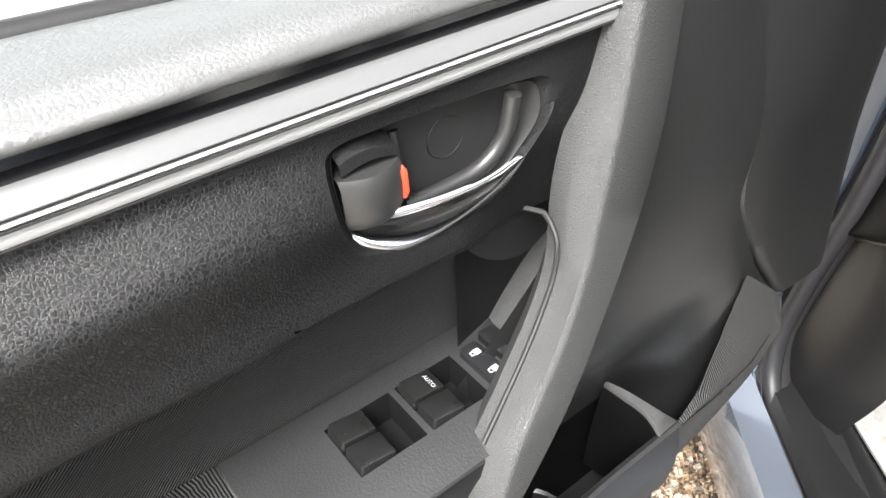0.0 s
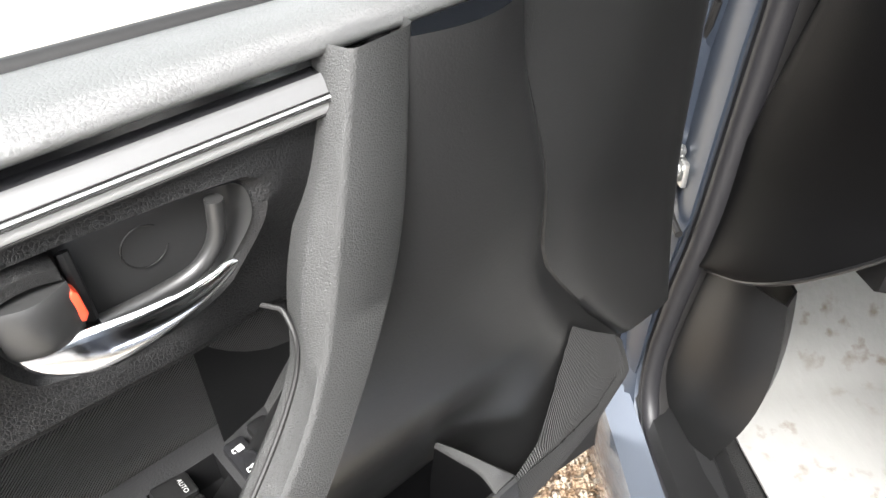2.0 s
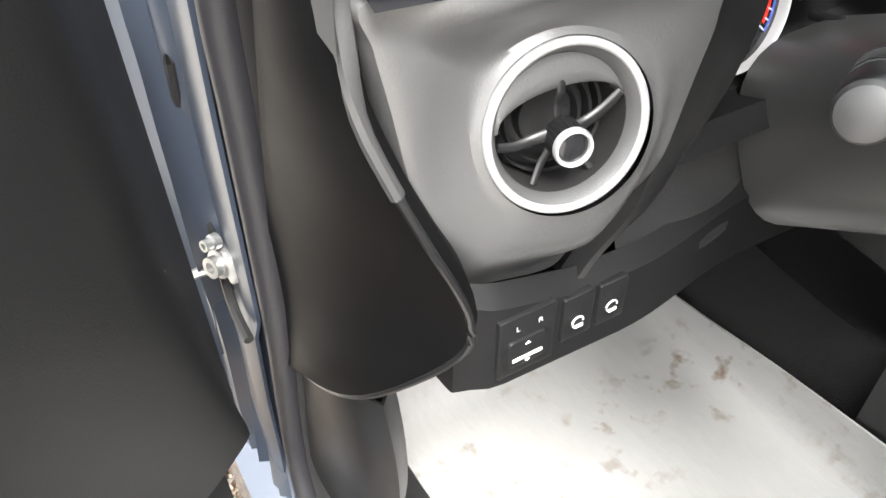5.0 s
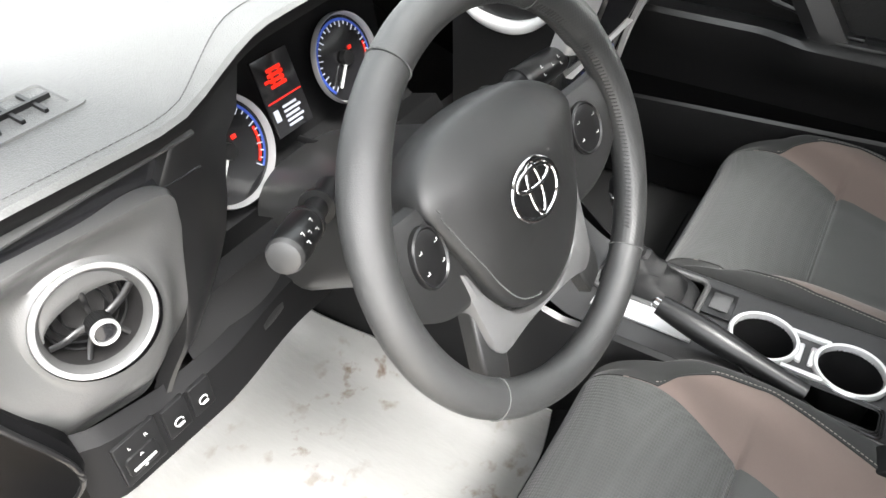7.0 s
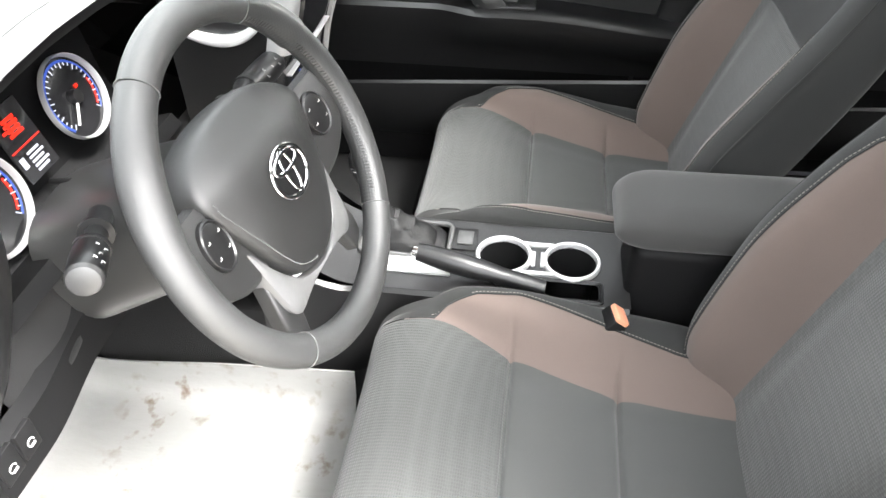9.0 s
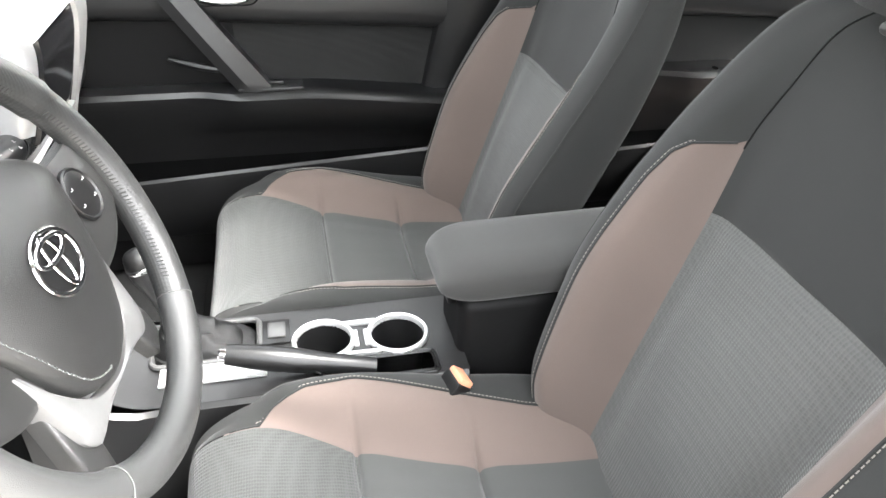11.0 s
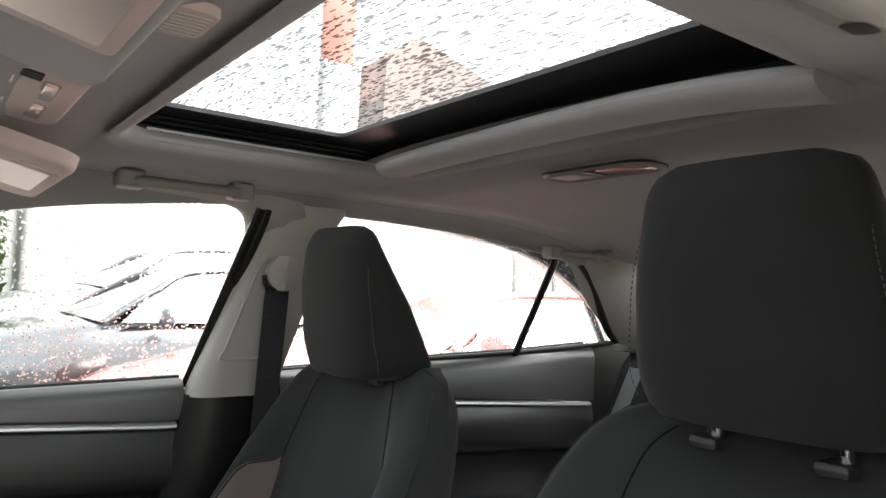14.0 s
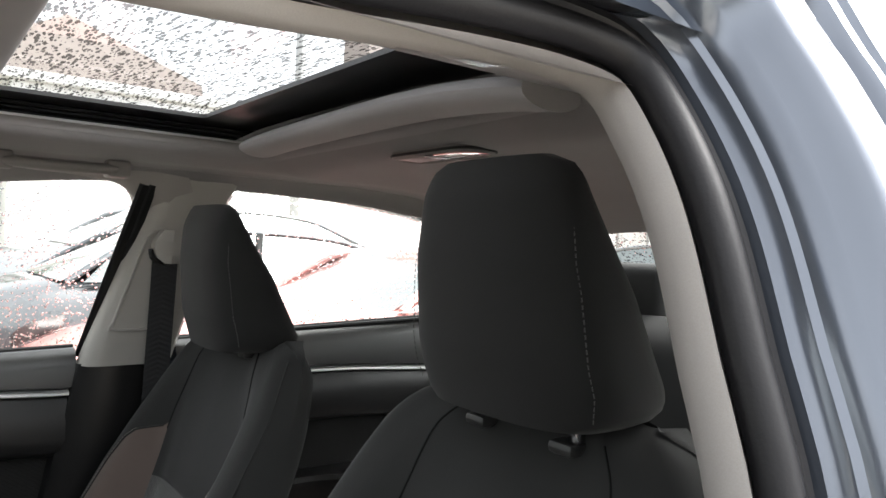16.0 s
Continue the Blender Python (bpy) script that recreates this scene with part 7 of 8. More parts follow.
# handbrake: well, boot, lever, button
bm = bmesh.new()
for k in range(3):
    rr = rounded(-0.094 + 0.003 * k, -0.817 + 0.003 * k, -0.042 - 0.003 * k, -0.653 - 0.003 * k, 0.008)
    tube(bm, [(x, y, 0.554) for x, y in rr], 0.0022 if k == 0 else 0.001, n=6, closed=True)
con("brake_well_frame", bm, SMOOTH)
bm = bmesh.new()
box(bm, (-0.092, -0.815, 0.50), (-0.044, -0.655, 0.508))
con("brake_well", bm, MATTE)
brake = thing("handbrake", "black handbrake lever with chrome button and leather boot", "handbrake")
a, b = Vector((-0.054, -0.505, 0.600)), Vector((-0.066, -0.72, 0.552))
bm = bmesh.new()
p = [a.lerp(b, f) for f in np.linspace(0, 1, 16)]
tube(bm, p, [0.0150 + 0.0045 * math.sin(min(f * 1.5, 1) * math.pi) for f in np.linspace(0, 1, 16)], n=16)
part("lever", bm, SMOOTH, brake)
bm = bmesh.new()
d = (a - b).normalized()
tube(bm, [a - d * 0.002, a + d * 0.008, a + d * 0.010], [0.0088, 0.0085, 0.006], n=16)
part("button", bm, CHROME, brake, "chrome button")
bm = bmesh.new()
rows = []
for f in np.linspace(0, 1, 12):
    c = Vector((-0.061, -0.625, 0.5685)).lerp(Vector((-0.068, -0.735, 0.508)), f)
    w, l = 0.015 + 0.009 * f, 0.014 + 0.05 * f
    rows.append([c + Vector((w * math.cos(t), l * math.sin(t) * 0.9, (0.014 - 0.008 * f) * math.sin(t) + 0.0025 * math.sin(5 * t + 9 * f))) for t in np.linspace(0, 2 * math.pi, 25)[:-1]])
sheet(bm, rows, close_v=True)
part("boot", bm, VINYL, brake, "wrinkled leather boot")
# gear lever with boot and plate
gear = thing("gear_lever", "gear lever with silver knob trim and grey leather boot", "gear lever")
bm = bmesh.new()
rr = rounded(-0.016, -0.549, 0.079, -0.391, 0.014)
tube(bm, [(x, y, 0.556) for x, y in rr], 0.005, n=8, closed=True)
part("gate_frame", bm, GREY_PANEL, gear)
bm = bmesh.new()
rows = []
for f in np.linspace(0, 1, 14):
    c = Vector((0.032, -0.465, 0.55)).lerp(Vector((0.034, -0.420, 0.63)), f)
    w, l = 0.042 * (1 - f) ** 1.3 + 0.010, 0.070 * (1 - f) ** 1.3 + 0.010
    rows.append([c + Vector((w * math.copysign(abs(math.cos(t)) ** 0.7, math.cos(t)), l * math.copysign(abs(math.sin(t)) ** 0.7, math.sin(t)), 0.003 * math.sin(4 * t) * math.sin(f * math.pi) + 0.003 * math.sin(f * 30))) for t in np.linspace(0, 2 * math.pi, 33)[:-1]])
sheet(bm, rows, close_v=True)
part("boot", bm, VINYL, gear, "grey-black leather boot")
bm = bmesh.new()
tube(bm, spline([(0.034, -0.420, 0.62), (0.034, -0.408, 0.67), (0.034, -0.400, 0.70), (0.034, -0.396, 0.725), (0.034, -0.394, 0.735)], 14), [0.011, 0.011, 0.012, 0.014, 0.017, 0.019, 0.020, 0.0205, 0.0205, 0.020, 0.019, 0.016, 0.011, 0.004], n=20)
part("knob", bm, SMOOTH, gear)
bm = bmesh.new()
lathe(bm, [(0.0215, -0.004), (0.0225, 0.0), (0.0215, 0.004)], frame_at((0.034, -0.399, 0.708), (1, 0, 0), (0, 0.2, 1)), n=30)
part("knob_ring", bm, CHROME, gear, "chrome ring")
bm = bmesh.new()
box(bm, (-0.0585, -0.560, 0.5525), (-0.014, -0.405, 0.5570), 0.0015)
con("silver_plate", bm, SATIN, "satin silver plate beside the gear gate")
bm = bmesh.new()
box(bm, (0.012, -0.597, 0.5530), (0.072, -0.553, 0.5565), 0.002)
pk = con("key_tray", bm, SMOOTH)
bm = bmesh.new()
box(bm, (0.024, -0.590, 0.5565), (0.062, -0.562, 0.5595), 0.0015)
part("tray_key", bm, GREY_PANEL, pk)
# armrest box
arm = thing("armrest_box", "grey cloth armrest lid on a black console box", "armrest")
bm = bmesh.new()
box(bm, (-0.062, -1.12, 0.30), (0.070, -0.852, 0.650), 0.020, 4)
part("bin", bm, MATTE, arm)
bm = bmesh.new()
rows = []
for f in np.linspace(0, 1, 34) ** 1.6:
    y = -0.820 - 0.33 * f
    e = math.sqrt(max(1 - max((0.22 - f) / 0.22, 0) ** 2.3, 0)) * 0.92 + 0.08
    z = 0.682 + 0.006 * f - 0.010 * (1 - e)
    rows.append([(0.004 + 0.082 * math.copysign(abs(math.cos(t)) ** 0.55, math.cos(t)) * (0.62 + 0.38 * e), y, z + 0.037 * e * math.copysign(abs(math.sin(t)) ** 0.65, math.sin(t))) for t in np.linspace(0, 2 * math.pi, 33)[:-1]])
vs = sheet(bm, rows, close_v=True)
bm.faces.new(vs[0])
bm.faces.new(vs[-1])
part("lid", bm, ARM_CLOTH, arm, "grey cloth armrest lid")
bm = bmesh.new()
box(bm, (-0.034, -0.852, 0.630), (-0.014, -0.838, 0.652), 0.003)
part("latch", bm, SMOOTH, arm, "black latch")
# seat belt buckle of the driver
buckle = thing("seat_belt_buckle", "black seat belt buckle with orange-red release button", "belt buckle")
m = pose(-0.122, -0.842, 0.563, 40, 0, 12)
bm = bmesh.new()
box(bm, (-0.021, -0.014, -0.12), (0.021, 0.014, -0.004), 0.004, m=m)
part("housing", bm, SMOOTH, buckle)
bm = bmesh.new()
box(bm, (-0.019, -0.0125, -0.008), (0.019, 0.0125, 0.004), 0.004, m=m)
part("release_button", bm, ORANGE, buckle, "orange-red release button")
# floor mats
for s, label, material in ((-1, "dusty whitish protective film over the driver's floor mat", MAT_FILM), (1, "black ribbed passenger floor mat", CARPET)):
    fm = bmesh.new()
    rows = []
    for v in np.linspace(0, 1, 40):
        y = -0.40 + 0.66 * v
        z = 0.281 + 0.16 * ease(0.08, 0.30, y)
        row = [(s * (0.063 + 0.028 * ease(-0.40, 0.12, y) + (0.565 - 0.015 * v) * u), y, z + 0.0022 * math.sin(u * 23 + v * 7) * math.sin(v * 17)) for u in np.linspace(0, 1, 34)]
        if s < 0:
            top = table(y, [(-0.40, 0.384), (-0.158, 0.368), (0.09, 0.345), (0.27, 0.445)])
            side = [(s * x, y, z + (top - z) * f) for x, f in ((0.146, 1.0), (0.149, 0.75), (0.154, 0.45), (0.164, 0.18), (0.180, 0.05))]
            row = side + [q for q in row if abs(q[0]) > 0.19]
            row = row[:5] + [Vector(row[5]).lerp(Vector(row[-1]), g) for g in np.linspace(0, 1, 30)]
        rows.append(row)
    sheet(fm, rows)
    thick(fm, -0.004)
    tagged(link("floor_mat", fm, material), label, "floor mat")

# ---- the passenger's side: doors, pillar, belt, windows ----
def side_x(z):
    """The inner face of the window glass on the passenger's side."""
    return 0.706 - 0.145 * (z - 1.05) / 0.33


def belt_z(y):
    return curve_table(y, [(-2.3, 1.125), (-1.84, 1.096), (-1.52, 1.082), (-1.0, 1.056), (-0.6, 1.042), (-0.1, 1.02)])


def strip_z(y):
    return curve_table(y, [(-2.1, 0.950), (-1.63, 0.980), (-1.2, 0.99), (-0.975, 0.972), (-0.415, 1.002), (-0.1, 1.01)])


def inner_door(name, label, y0, y1, lever_y):
    """A closed door seen from inside, from y0 (front) back to y1."""
    d = thing(name, label, "car door", group="closed doors", kind="structure")
    ys = np.linspace(y0, y1, 40)
    bm = bmesh.new()
    rows = []
    for y in ys:
        b = belt_z(y)
        rows.append([(0.712, y, b - 0.02), (0.708, y, b + 0.001), (0.700, y, b + 0.005), (0.688, y, b + 0.003), (0.672, y, b - 0.012), (0.664, y, b - 0.032), (0.664, y, strip_z(y) + 0.016), (0.674, y, strip_z(y) + 0.010)])
    sheet(bm, rows)
    part("sill_pad", bm, GREY_PANEL, d, "black grained sill pad")
    bm = bmesh.new()
    tube(bm, [(0.712, y, belt_z(y) + 0.004) for y in ys], 0.006, n=8)
    part("glass_seal", bm, RUBBER, d)
    bm = bmesh.new()
    yend = y1 + 0.012
    sheet(bm, [[(x, y, strip_z(y) + dz) for x, dz in ((0.680, 0.0100), (0.668, 0.0090), (0.661, 0.0060), (0.660, 0.0020), (0.665, -0.0010))] for y in np.linspace(y0 - 0.24 if lever_y > -1 else y0 - 0.05, yend, 20)])
    part("satin_strip", bm, SATIN, d, "satin silver trim strip")
    bm = bmesh.new()
    rows = []
    for y in ys:
        s = strip_z(y)
        rows.append([(0.674, y, s - 0.002), (0.668, y, s - 0.008), (0.662, y, s - 0.05), (0.660, y, s - 0.085), (0.664, y, s - 0.105), (0.676, y, s - 0.118), (0.694, y, s - 0.122)])
    sheet(bm, rows)
    up = part("vinyl_panel", bm, VINYL_FINE, d, "grained black vinyl panel")
    bm = bmesh.new()
    sheet(bm, [[(0.690 + 0.004 * f, y, strip_z(y) - 0.120 + (0.700 - strip_z(y) + 0.120) * f) for f in np.linspace(0, 1, 6)] for y in ys])
    part("cloth_insert", bm, DOOR_CLOTH, d, "charcoal ribbed cloth insert")
    bm = bmesh.new()
    rows = []
    for y in ys:
        f = ease(y0 - 0.30, y0 - 0.42, y)
        z = 0.742 - 0.03 * ease(y0 - 0.5, y0 - 0.9, y)
        rows.append([(0.694, y, z + 0.004), (0.66 - 0.02 * f, y, z + 0.004), (0.64 - 0.03 * f, y, z + 0.002), (0.632 - 0.034 * f, y, z - 0.008), (0.634 - 0.03 * f, y, z - 0.04), (0.655, y, z - 0.09), (0.668, y, 0.60), (0.672, y, 0.575)])
    sheet(bm, rows)
    part("armrest", bm, SMOOTH, d, "black armrest and lower panel")
    bm = bmesh.new()
    rows = []
    for y in ys:
        zt = curve_table(y, [(y1, 0.592), (y0 - 0.10, 0.545), (y0, 0.535)])
        rows.append([(0.676, y, 0.45), (0.640, y, zt - 0.02), (0.632, y, zt - 0.002), (0.626, y, zt + 0.002), (0.620, y, zt - 0.004), (0.618, y, zt - 0.03), (0.626, y, 0.45), (0.66, y, 0.385), (0.70, y, 0.37)])
    sheet(bm, rows)
    backing = bmesh.new()
    sheet(backing, [[(0.700 + 0.012 * f, y, 0.735 - 0.42 * f) for f in np.linspace(0, 1, 6)] for y in ys])
    part("lower_panel", backing, MATTE, d, "black lower door panel")
    part("map_pocket", bm, SMOOTH, d, "black map pocket")
    if lever_y > -1:
        bm = bmesh.new()
        rows = []
        for f in np.linspace(0, 1, 24):
            p = Vector((0.656, -0.335, 1.014)).lerp(Vector((0.628, -0.540, 0.730)), f)
            q = Vector((0.656, -0.405, 1.012)).lerp(Vector((0.628, -0.615, 0.730)), f)
            bow = 0.010 * math.sin(f * math.pi)
            rows.append([p + Vector((0.035, 0, 0)), p + Vector((-bow, 0, 0)), p.lerp(q, 0.4) + Vector((-0.010 - bow, 0, 0)), q + Vector((-bow, 0, 0)), q + Vector((0.035, 0, 0))])
        sheet(bm, rows)
        part("pull_grip", bm, VINYL_FINE, d, "grained black pull grip")
        # black sheet laid over the insert's front to darken it
        bm = bmesh.new()
        sheet(bm, [[(0.688, y, strip_z(y) - 0.118 + (0.70 - strip_z(y) + 0.118) * f) for f in np.linspace(0, 1, 6)] for y in np.linspace(-0.14, -0.53, 10)])
        part("front_panel", bm, MATTE, d, "matte black sheet over the front of the cloth insert")
        bm = bmesh.new()
        box(bm, (0.622, -0.665, 0.744), (0.668, -0.530, 0.7515), 0.003)
        sw = part("switch_plate", bm, VINYL_FINE, d)
        bm = bmesh.new()
        box(bm, (0.640, -0.625, 0.7515), (0.660, -0.590, 0.760), 0.003)
        part("window_switch", bm, SMOOTH, sw)
        bm = bmesh.new()
        tube(bm, [(0.655, -0.395, 0.812), (0.652, -0.45, 0.796), (0.650, -0.50, 0.785)], [0.004, 0.009, 0.006], n=8)
        part("grip_foot", bm, SMOOTH, d)
    # handle
    hy, hz = lever_y, strip_z(lever_y) - 0.052
    m = Matrix(((0, 0, -1, 0.660), (-1, 0, 0, hy), (0, 1, 0, hz), (0, 0, 0, 1)))
    bm = bmesh.new()
    o = rounded(-0.068, -0.030, 0.068, 0.030, 0.026)
    t = bmesh.new()
    rows = [[(x, y, 0.0015) for x, y in o], [(x * 0.97, y * 0.94, 0.002) for x, y in o], [(x * 0.94, y * 0.88, -0.006) for x, y in o], [(x * 0.5, y * 0.5, -0.009) for x, y in o]]
    vs = sheet(t, rows, close_v=True)
    t.faces.new(vs[-1])
    join(bm, t, m)
    bowl_ = part("handle_bowl", bm, GLOSSY, d, "black handle bowl")
    bm = bmesh.new()
    tube(bm, [m @ Vector(p) for p in spline([(-0.060, -0.012, 0.008), (-0.02, -0.019, 0.011), (0.03, -0.017, 0.010), (0.058, -0.006, 0.004)], 20)], [0.004 + 0.003 * math.sin(i / 19 * math.pi) for i in range(20)], n=10)
    part("lever", bm, CHROME, bowl_, "chrome door lever")
    bm = bmesh.new()
    box(bm, (0.020, 0.004, -0.004), (0.029, 0.020, 0.007), 0.003, m=m)
    part("lock_knob", bm, RED_PLASTIC, bowl_, "red marked lock knob")
    bm = bmesh.new()
    rows = []
    for y in ys:
        rows.append([(0.72, y, belt_z(y)), (0.80, y, 0.98), (0.86, y, 0.85), (0.88, y, 0.6), (0.865, y, 0.40), (0.80, y, 0.36), (0.70, y, 0.37)])
    sheet(bm, rows)
    part("outer_skin", bm, PAINT, d)
    return d


pdoor = inner_door("door_2", "closed passenger door with black vinyl trim and satin strip", -0.13, -1.0, -0.525)
rdoor = inner_door("door_3", "closed rear door with black vinyl trim behind the passenger seat", -1.19, -2.12, -1.40)


def glass_between(front, rear, parent, label, name="window_pane"):
    """A side pane between a lower-to-upper front edge and rear edge, given as (y, z) pairs."""
    bm = bmesh.new()
    rows = []
    for f in np.linspace(0, 1, 12):
        rows.append([])
        for g in np.linspace(0, 1, 10):
            a = (front[0][0] + (front[1][0] - front[0][0]) * g, front[0][1] + (front[1][1] - front[0][1]) * g)
            b = (rear[0][0] + (rear[1][0] - rear[0][0]) * g, rear[0][1] + (rear[1][1] - rear[0][1]) * g)
            y, z = a[0] + (b[0] - a[0]) * f, a[1] + (b[1] - a[1]) * f
            rows[-1].append((side_x(z) + 0.012, y, z))
    sheet(bm, rows)
    w = part(name, bm, GLASS, parent, label)
    w.visible_shadow = False
    return w


glass_between(((-0.10, 1.02), (-0.62, 1.40)), ((-1.02, 1.05), (-1.10, 1.42)), pdoor, "side window beaded with rain")
glass_between(((-1.14, 1.06), (-1.22, 1.42)), ((-1.835, 1.09), (-1.87, 1.36)), rdoor, "rear side window beaded with rain")
glass_between(((-1.835, 1.09), (-1.87, 1.36)), ((-2.25, 1.11), (-1.95, 1.345)), rdoor, "small rear quarter window beaded with rain")
# black window frames
bm = bmesh.new()
for line, r in (([(-1.012, 1.045), (-1.045, 1.20), (-1.085, 1.385)], 0.013), ([(-1.03, 1.045), (-1.062, 1.20), (-1.10, 1.385)], 0.010)):
    tube(bm, [(side_x(z) - 0.006, y, z) for y, z in line], r, n=8, flat=0.6)
part("window_frame", bm, SMOOTH, pdoor, "black window frame")
bm = bmesh.new()
tube(bm, [(side_x(z) - 0.004, y, z) for y, z in ((-1.838, 1.085), (-1.852, 1.20), (-1.868, 1.35))], 0.013, n=8, flat=0.6)
part("window_divider", bm, SMOOTH, rdoor, "black divider bar")
bm = bmesh.new()
tube(bm, [(side_x(p.y) - 0.004, p.x, p.y) for p in spline([(-1.86, 1.36, 0), (-1.94, 1.340, 0), (-2.04, 1.265, 0), (-2.15, 1.165, 0), (-2.21, 1.125, 0)], 24)], 0.012, n=8, flat=0.6)
part("quarter_frame", bm, SMOOTH, rdoor, "black quarter window frame")
bm = bmesh.new()
tube(bm, [(side_x(z) - 0.002, y, z) for y, z in [(-2.20, 1.122), (-2.0, 1.108), (-1.84, 1.098), (-1.5, 1.084), (-1.15, 1.066)]], 0.006, n=8)
part("glass_seal", bm, RUBBER, rdoor)

# pillar between the doors, with belt guide and webbing
for s in (1,):
    pil = thing("pillar_trim", "light grey door pillar trim with a belt guide", "pillar trim", kind="structure")
    bm = bmesh.new()
    rows = []
    for z in np.linspace(1.03, 1.40, 22):
        f = (z - 1.03) / 0.37
        ya, yb = (-1.004 if s > 0 else -1.112) - (0.105 if s > 0 else 0.02) * f, -1.175 - 0.095 * f
        x = (0.640 if s > 0 else 0.668) - (0.080 if s > 0 else 0.105) * f
        grow = 1 + 0.12 * ease(0.90, 1.0, f)
        ym = (ya + yb) / 2
        ya, yb = ym + (ya - ym) * grow, ym + (yb - ym) * grow
        rows.append([(s * (x + (0.05 if s > 0 else 0.03)), ya + 0.002, z), (s * (x + 0.018), ya + 0.001, z), (s * x, ya - 0.012, z), (s * (x - 0.006), ya - 0.028, z), (s * (x - 0.008), ya - 0.045, z), (s * (x - 0.004), (ya + yb) / 2, z), (s * (x - 0.008), yb + 0.03, z), (s * x, yb + 0.012, z), (s * (x + (0.05 if s > 0 else 0.02)), yb - 0.01, z)])
    sheet(bm, rows)
    part("upper_trim", bm, PILLAR, pil, "light grey upper trim")
    bm = bmesh.new()
    rr = [(s * (0.640 - 0.080 * (z - 1.03) / 0.37 - 0.009), y, z) for y, z in ((-1.043, 1.105), (-1.052, 1.12), (-1.098, 1.285), (-1.112, 1.296), (-1.17, 1.296))]
    tube(bm, rr, 0.0035, n=6)
    rr = [(s * (0.640 - 0.080 * (z - 1.03) / 0.37 - 0.009), y, z) for y, z in ((-1.043, 1.105), (-1.06, 1.101), (-1.15, 1.103))]
    tube(bm, rr, 0.0035, n=6)
    part("trim_ridge", bm, PILLAR, pil)
    bm = bmesh.new()
    rows = []
    for z in np.linspace(1.034, 0.36, 24):
        f = (1.034 - z) / 0.67
        ya, yb = -1.006 + 0.13 * f, -1.17 - 0.03 * f
        x = 0.645 + 0.045 * f
        rows.append([(s * (x + 0.06), ya + 0.02, z), (s * (x + 0.012), ya + 0.004, z), (s * x, ya - 0.014, z), (s * (x - 0.004), (ya + yb) / 2, z), (s * x, yb + 0.014, z), (s * (x + 0.06), yb - 0.01, z)])
    sheet(bm, rows)
    part("lower_trim", bm, SMOOTH, pil, "black lower pillar trim")
    belt = thing("seat_belt", "black seat belt hanging from a grey guide on the pillar", "seat belt", group="front seat belts")
    bm = bmesh.new()
    rows = []
    for z in np.linspace(1.262, 0.45, 30):
        f = (1.262 - z) / 0.81
        y = -1.133 + 0.005 * f
        x = 0.582 + 0.085 * f - 0.012
        rows.append([(s * x, y + 0.024, z), (s * (x + 0.001), y, z), (s * x, y - 0.024, z), (s * (x + 0.002), y - 0.024, z), (s * (x + 0.003), y, z), (s * (x + 0.002), y + 0.024, z)])
    sheet(bm, rows, close_v=True)
    part("webbing", bm, WEBBING, belt)
    bm = bmesh.new()
    rows = []
    for f in np.linspace(0, 1, 12):
        z = 1.235 + 0.065 * f
        w = 0.034 * math.sin(0.5 + f * 2.1)
        x = 0.588 - 0.080 * (z - 1.23) / 0.37 - 0.008
        rows.append([(s * (x + 0.006), -1.140 + w, z), (s * (x - 0.012), -1.140 + w * 0.9, z), (s * (x - 0.022), -1.140, z), (s * (x - 0.012), -1.140 - w * 0.9, z), (s * (x + 0.006), -1.140 - w, z)])
    sheet(bm, rows)
    part("belt_guide", bm, PILLAR, belt, "light grey belt guide cover")
    bm = bmesh.new()
    tube(bm, spline([(s * 0.572, -1.105, 1.262), (s * 0.568, -1.108, 1.245), (s * 0.570, -1.133, 1.236), (s * 0.572, -1.158, 1.245), (s * 0.574, -1.162, 1.262)], 16), 0.005, n=8)
    part("belt_loop", bm, SMOOTH, belt)

# panels behind the rear doors, light grey
for s in (-1, 1):
    bm = bmesh.new()
    rows = []
    for f in np.linspace(0, 1, 16):
        a = Vector((s * (side_x(1.36) + 0.004), -1.90, 1.358)).lerp(Vector((s * (side_x(1.12) + 0.004), -2.235, 1.118)), f) + Vector((0, -0.030 * math.sin(f * math.pi) * -1, 0))
        b = Vector((s * 0.50, -2.11, 1.362)).lerp(Vector((s * 0.63, -2.60, 1.03)), f)
        rows.append([a.lerp(b, g) + Vector((-s * 0.012 * math.sin(g * math.pi), 0, 0)) for g in np.linspace(0, 1, 8)])
    sheet(bm, rows)
    tagged(link("rear_pillar_trim", bm, PILLAR), "light grey trim panel behind the rear door", "pillar trim", kind="structure")
    bm = bmesh.new()
    sheet(bm, [[(s * 0.70, y, z) for z in np.linspace(0.35, 1.12, 6)] for y in np.linspace(-2.12, -2.6, 6)])
    tagged(link("rear_side_trim", bm, SMOOTH), "black plastic trim beside the rear bench", "side trim", kind="structure")
rb = thing("seat_belt", "grey rear seat belt lying against the bench", "seat belt")
bm = bmesh.new()
rows = []
for f in np.linspace(0, 1, 16):
    c = Vector((0.505, -2.10, 1.07)).lerp(Vector((0.560, -1.93, 0.66)), f)
    rows.append([c + Vector((0.024, -0.004, 0.0)), c + Vector((0, 0.003, 0)), c + Vector((-0.024, 0, 0.0))])
sheet(bm, rows)
thick(bm, -0.0015)
part("webbing", bm, GREY_WEB, rb)
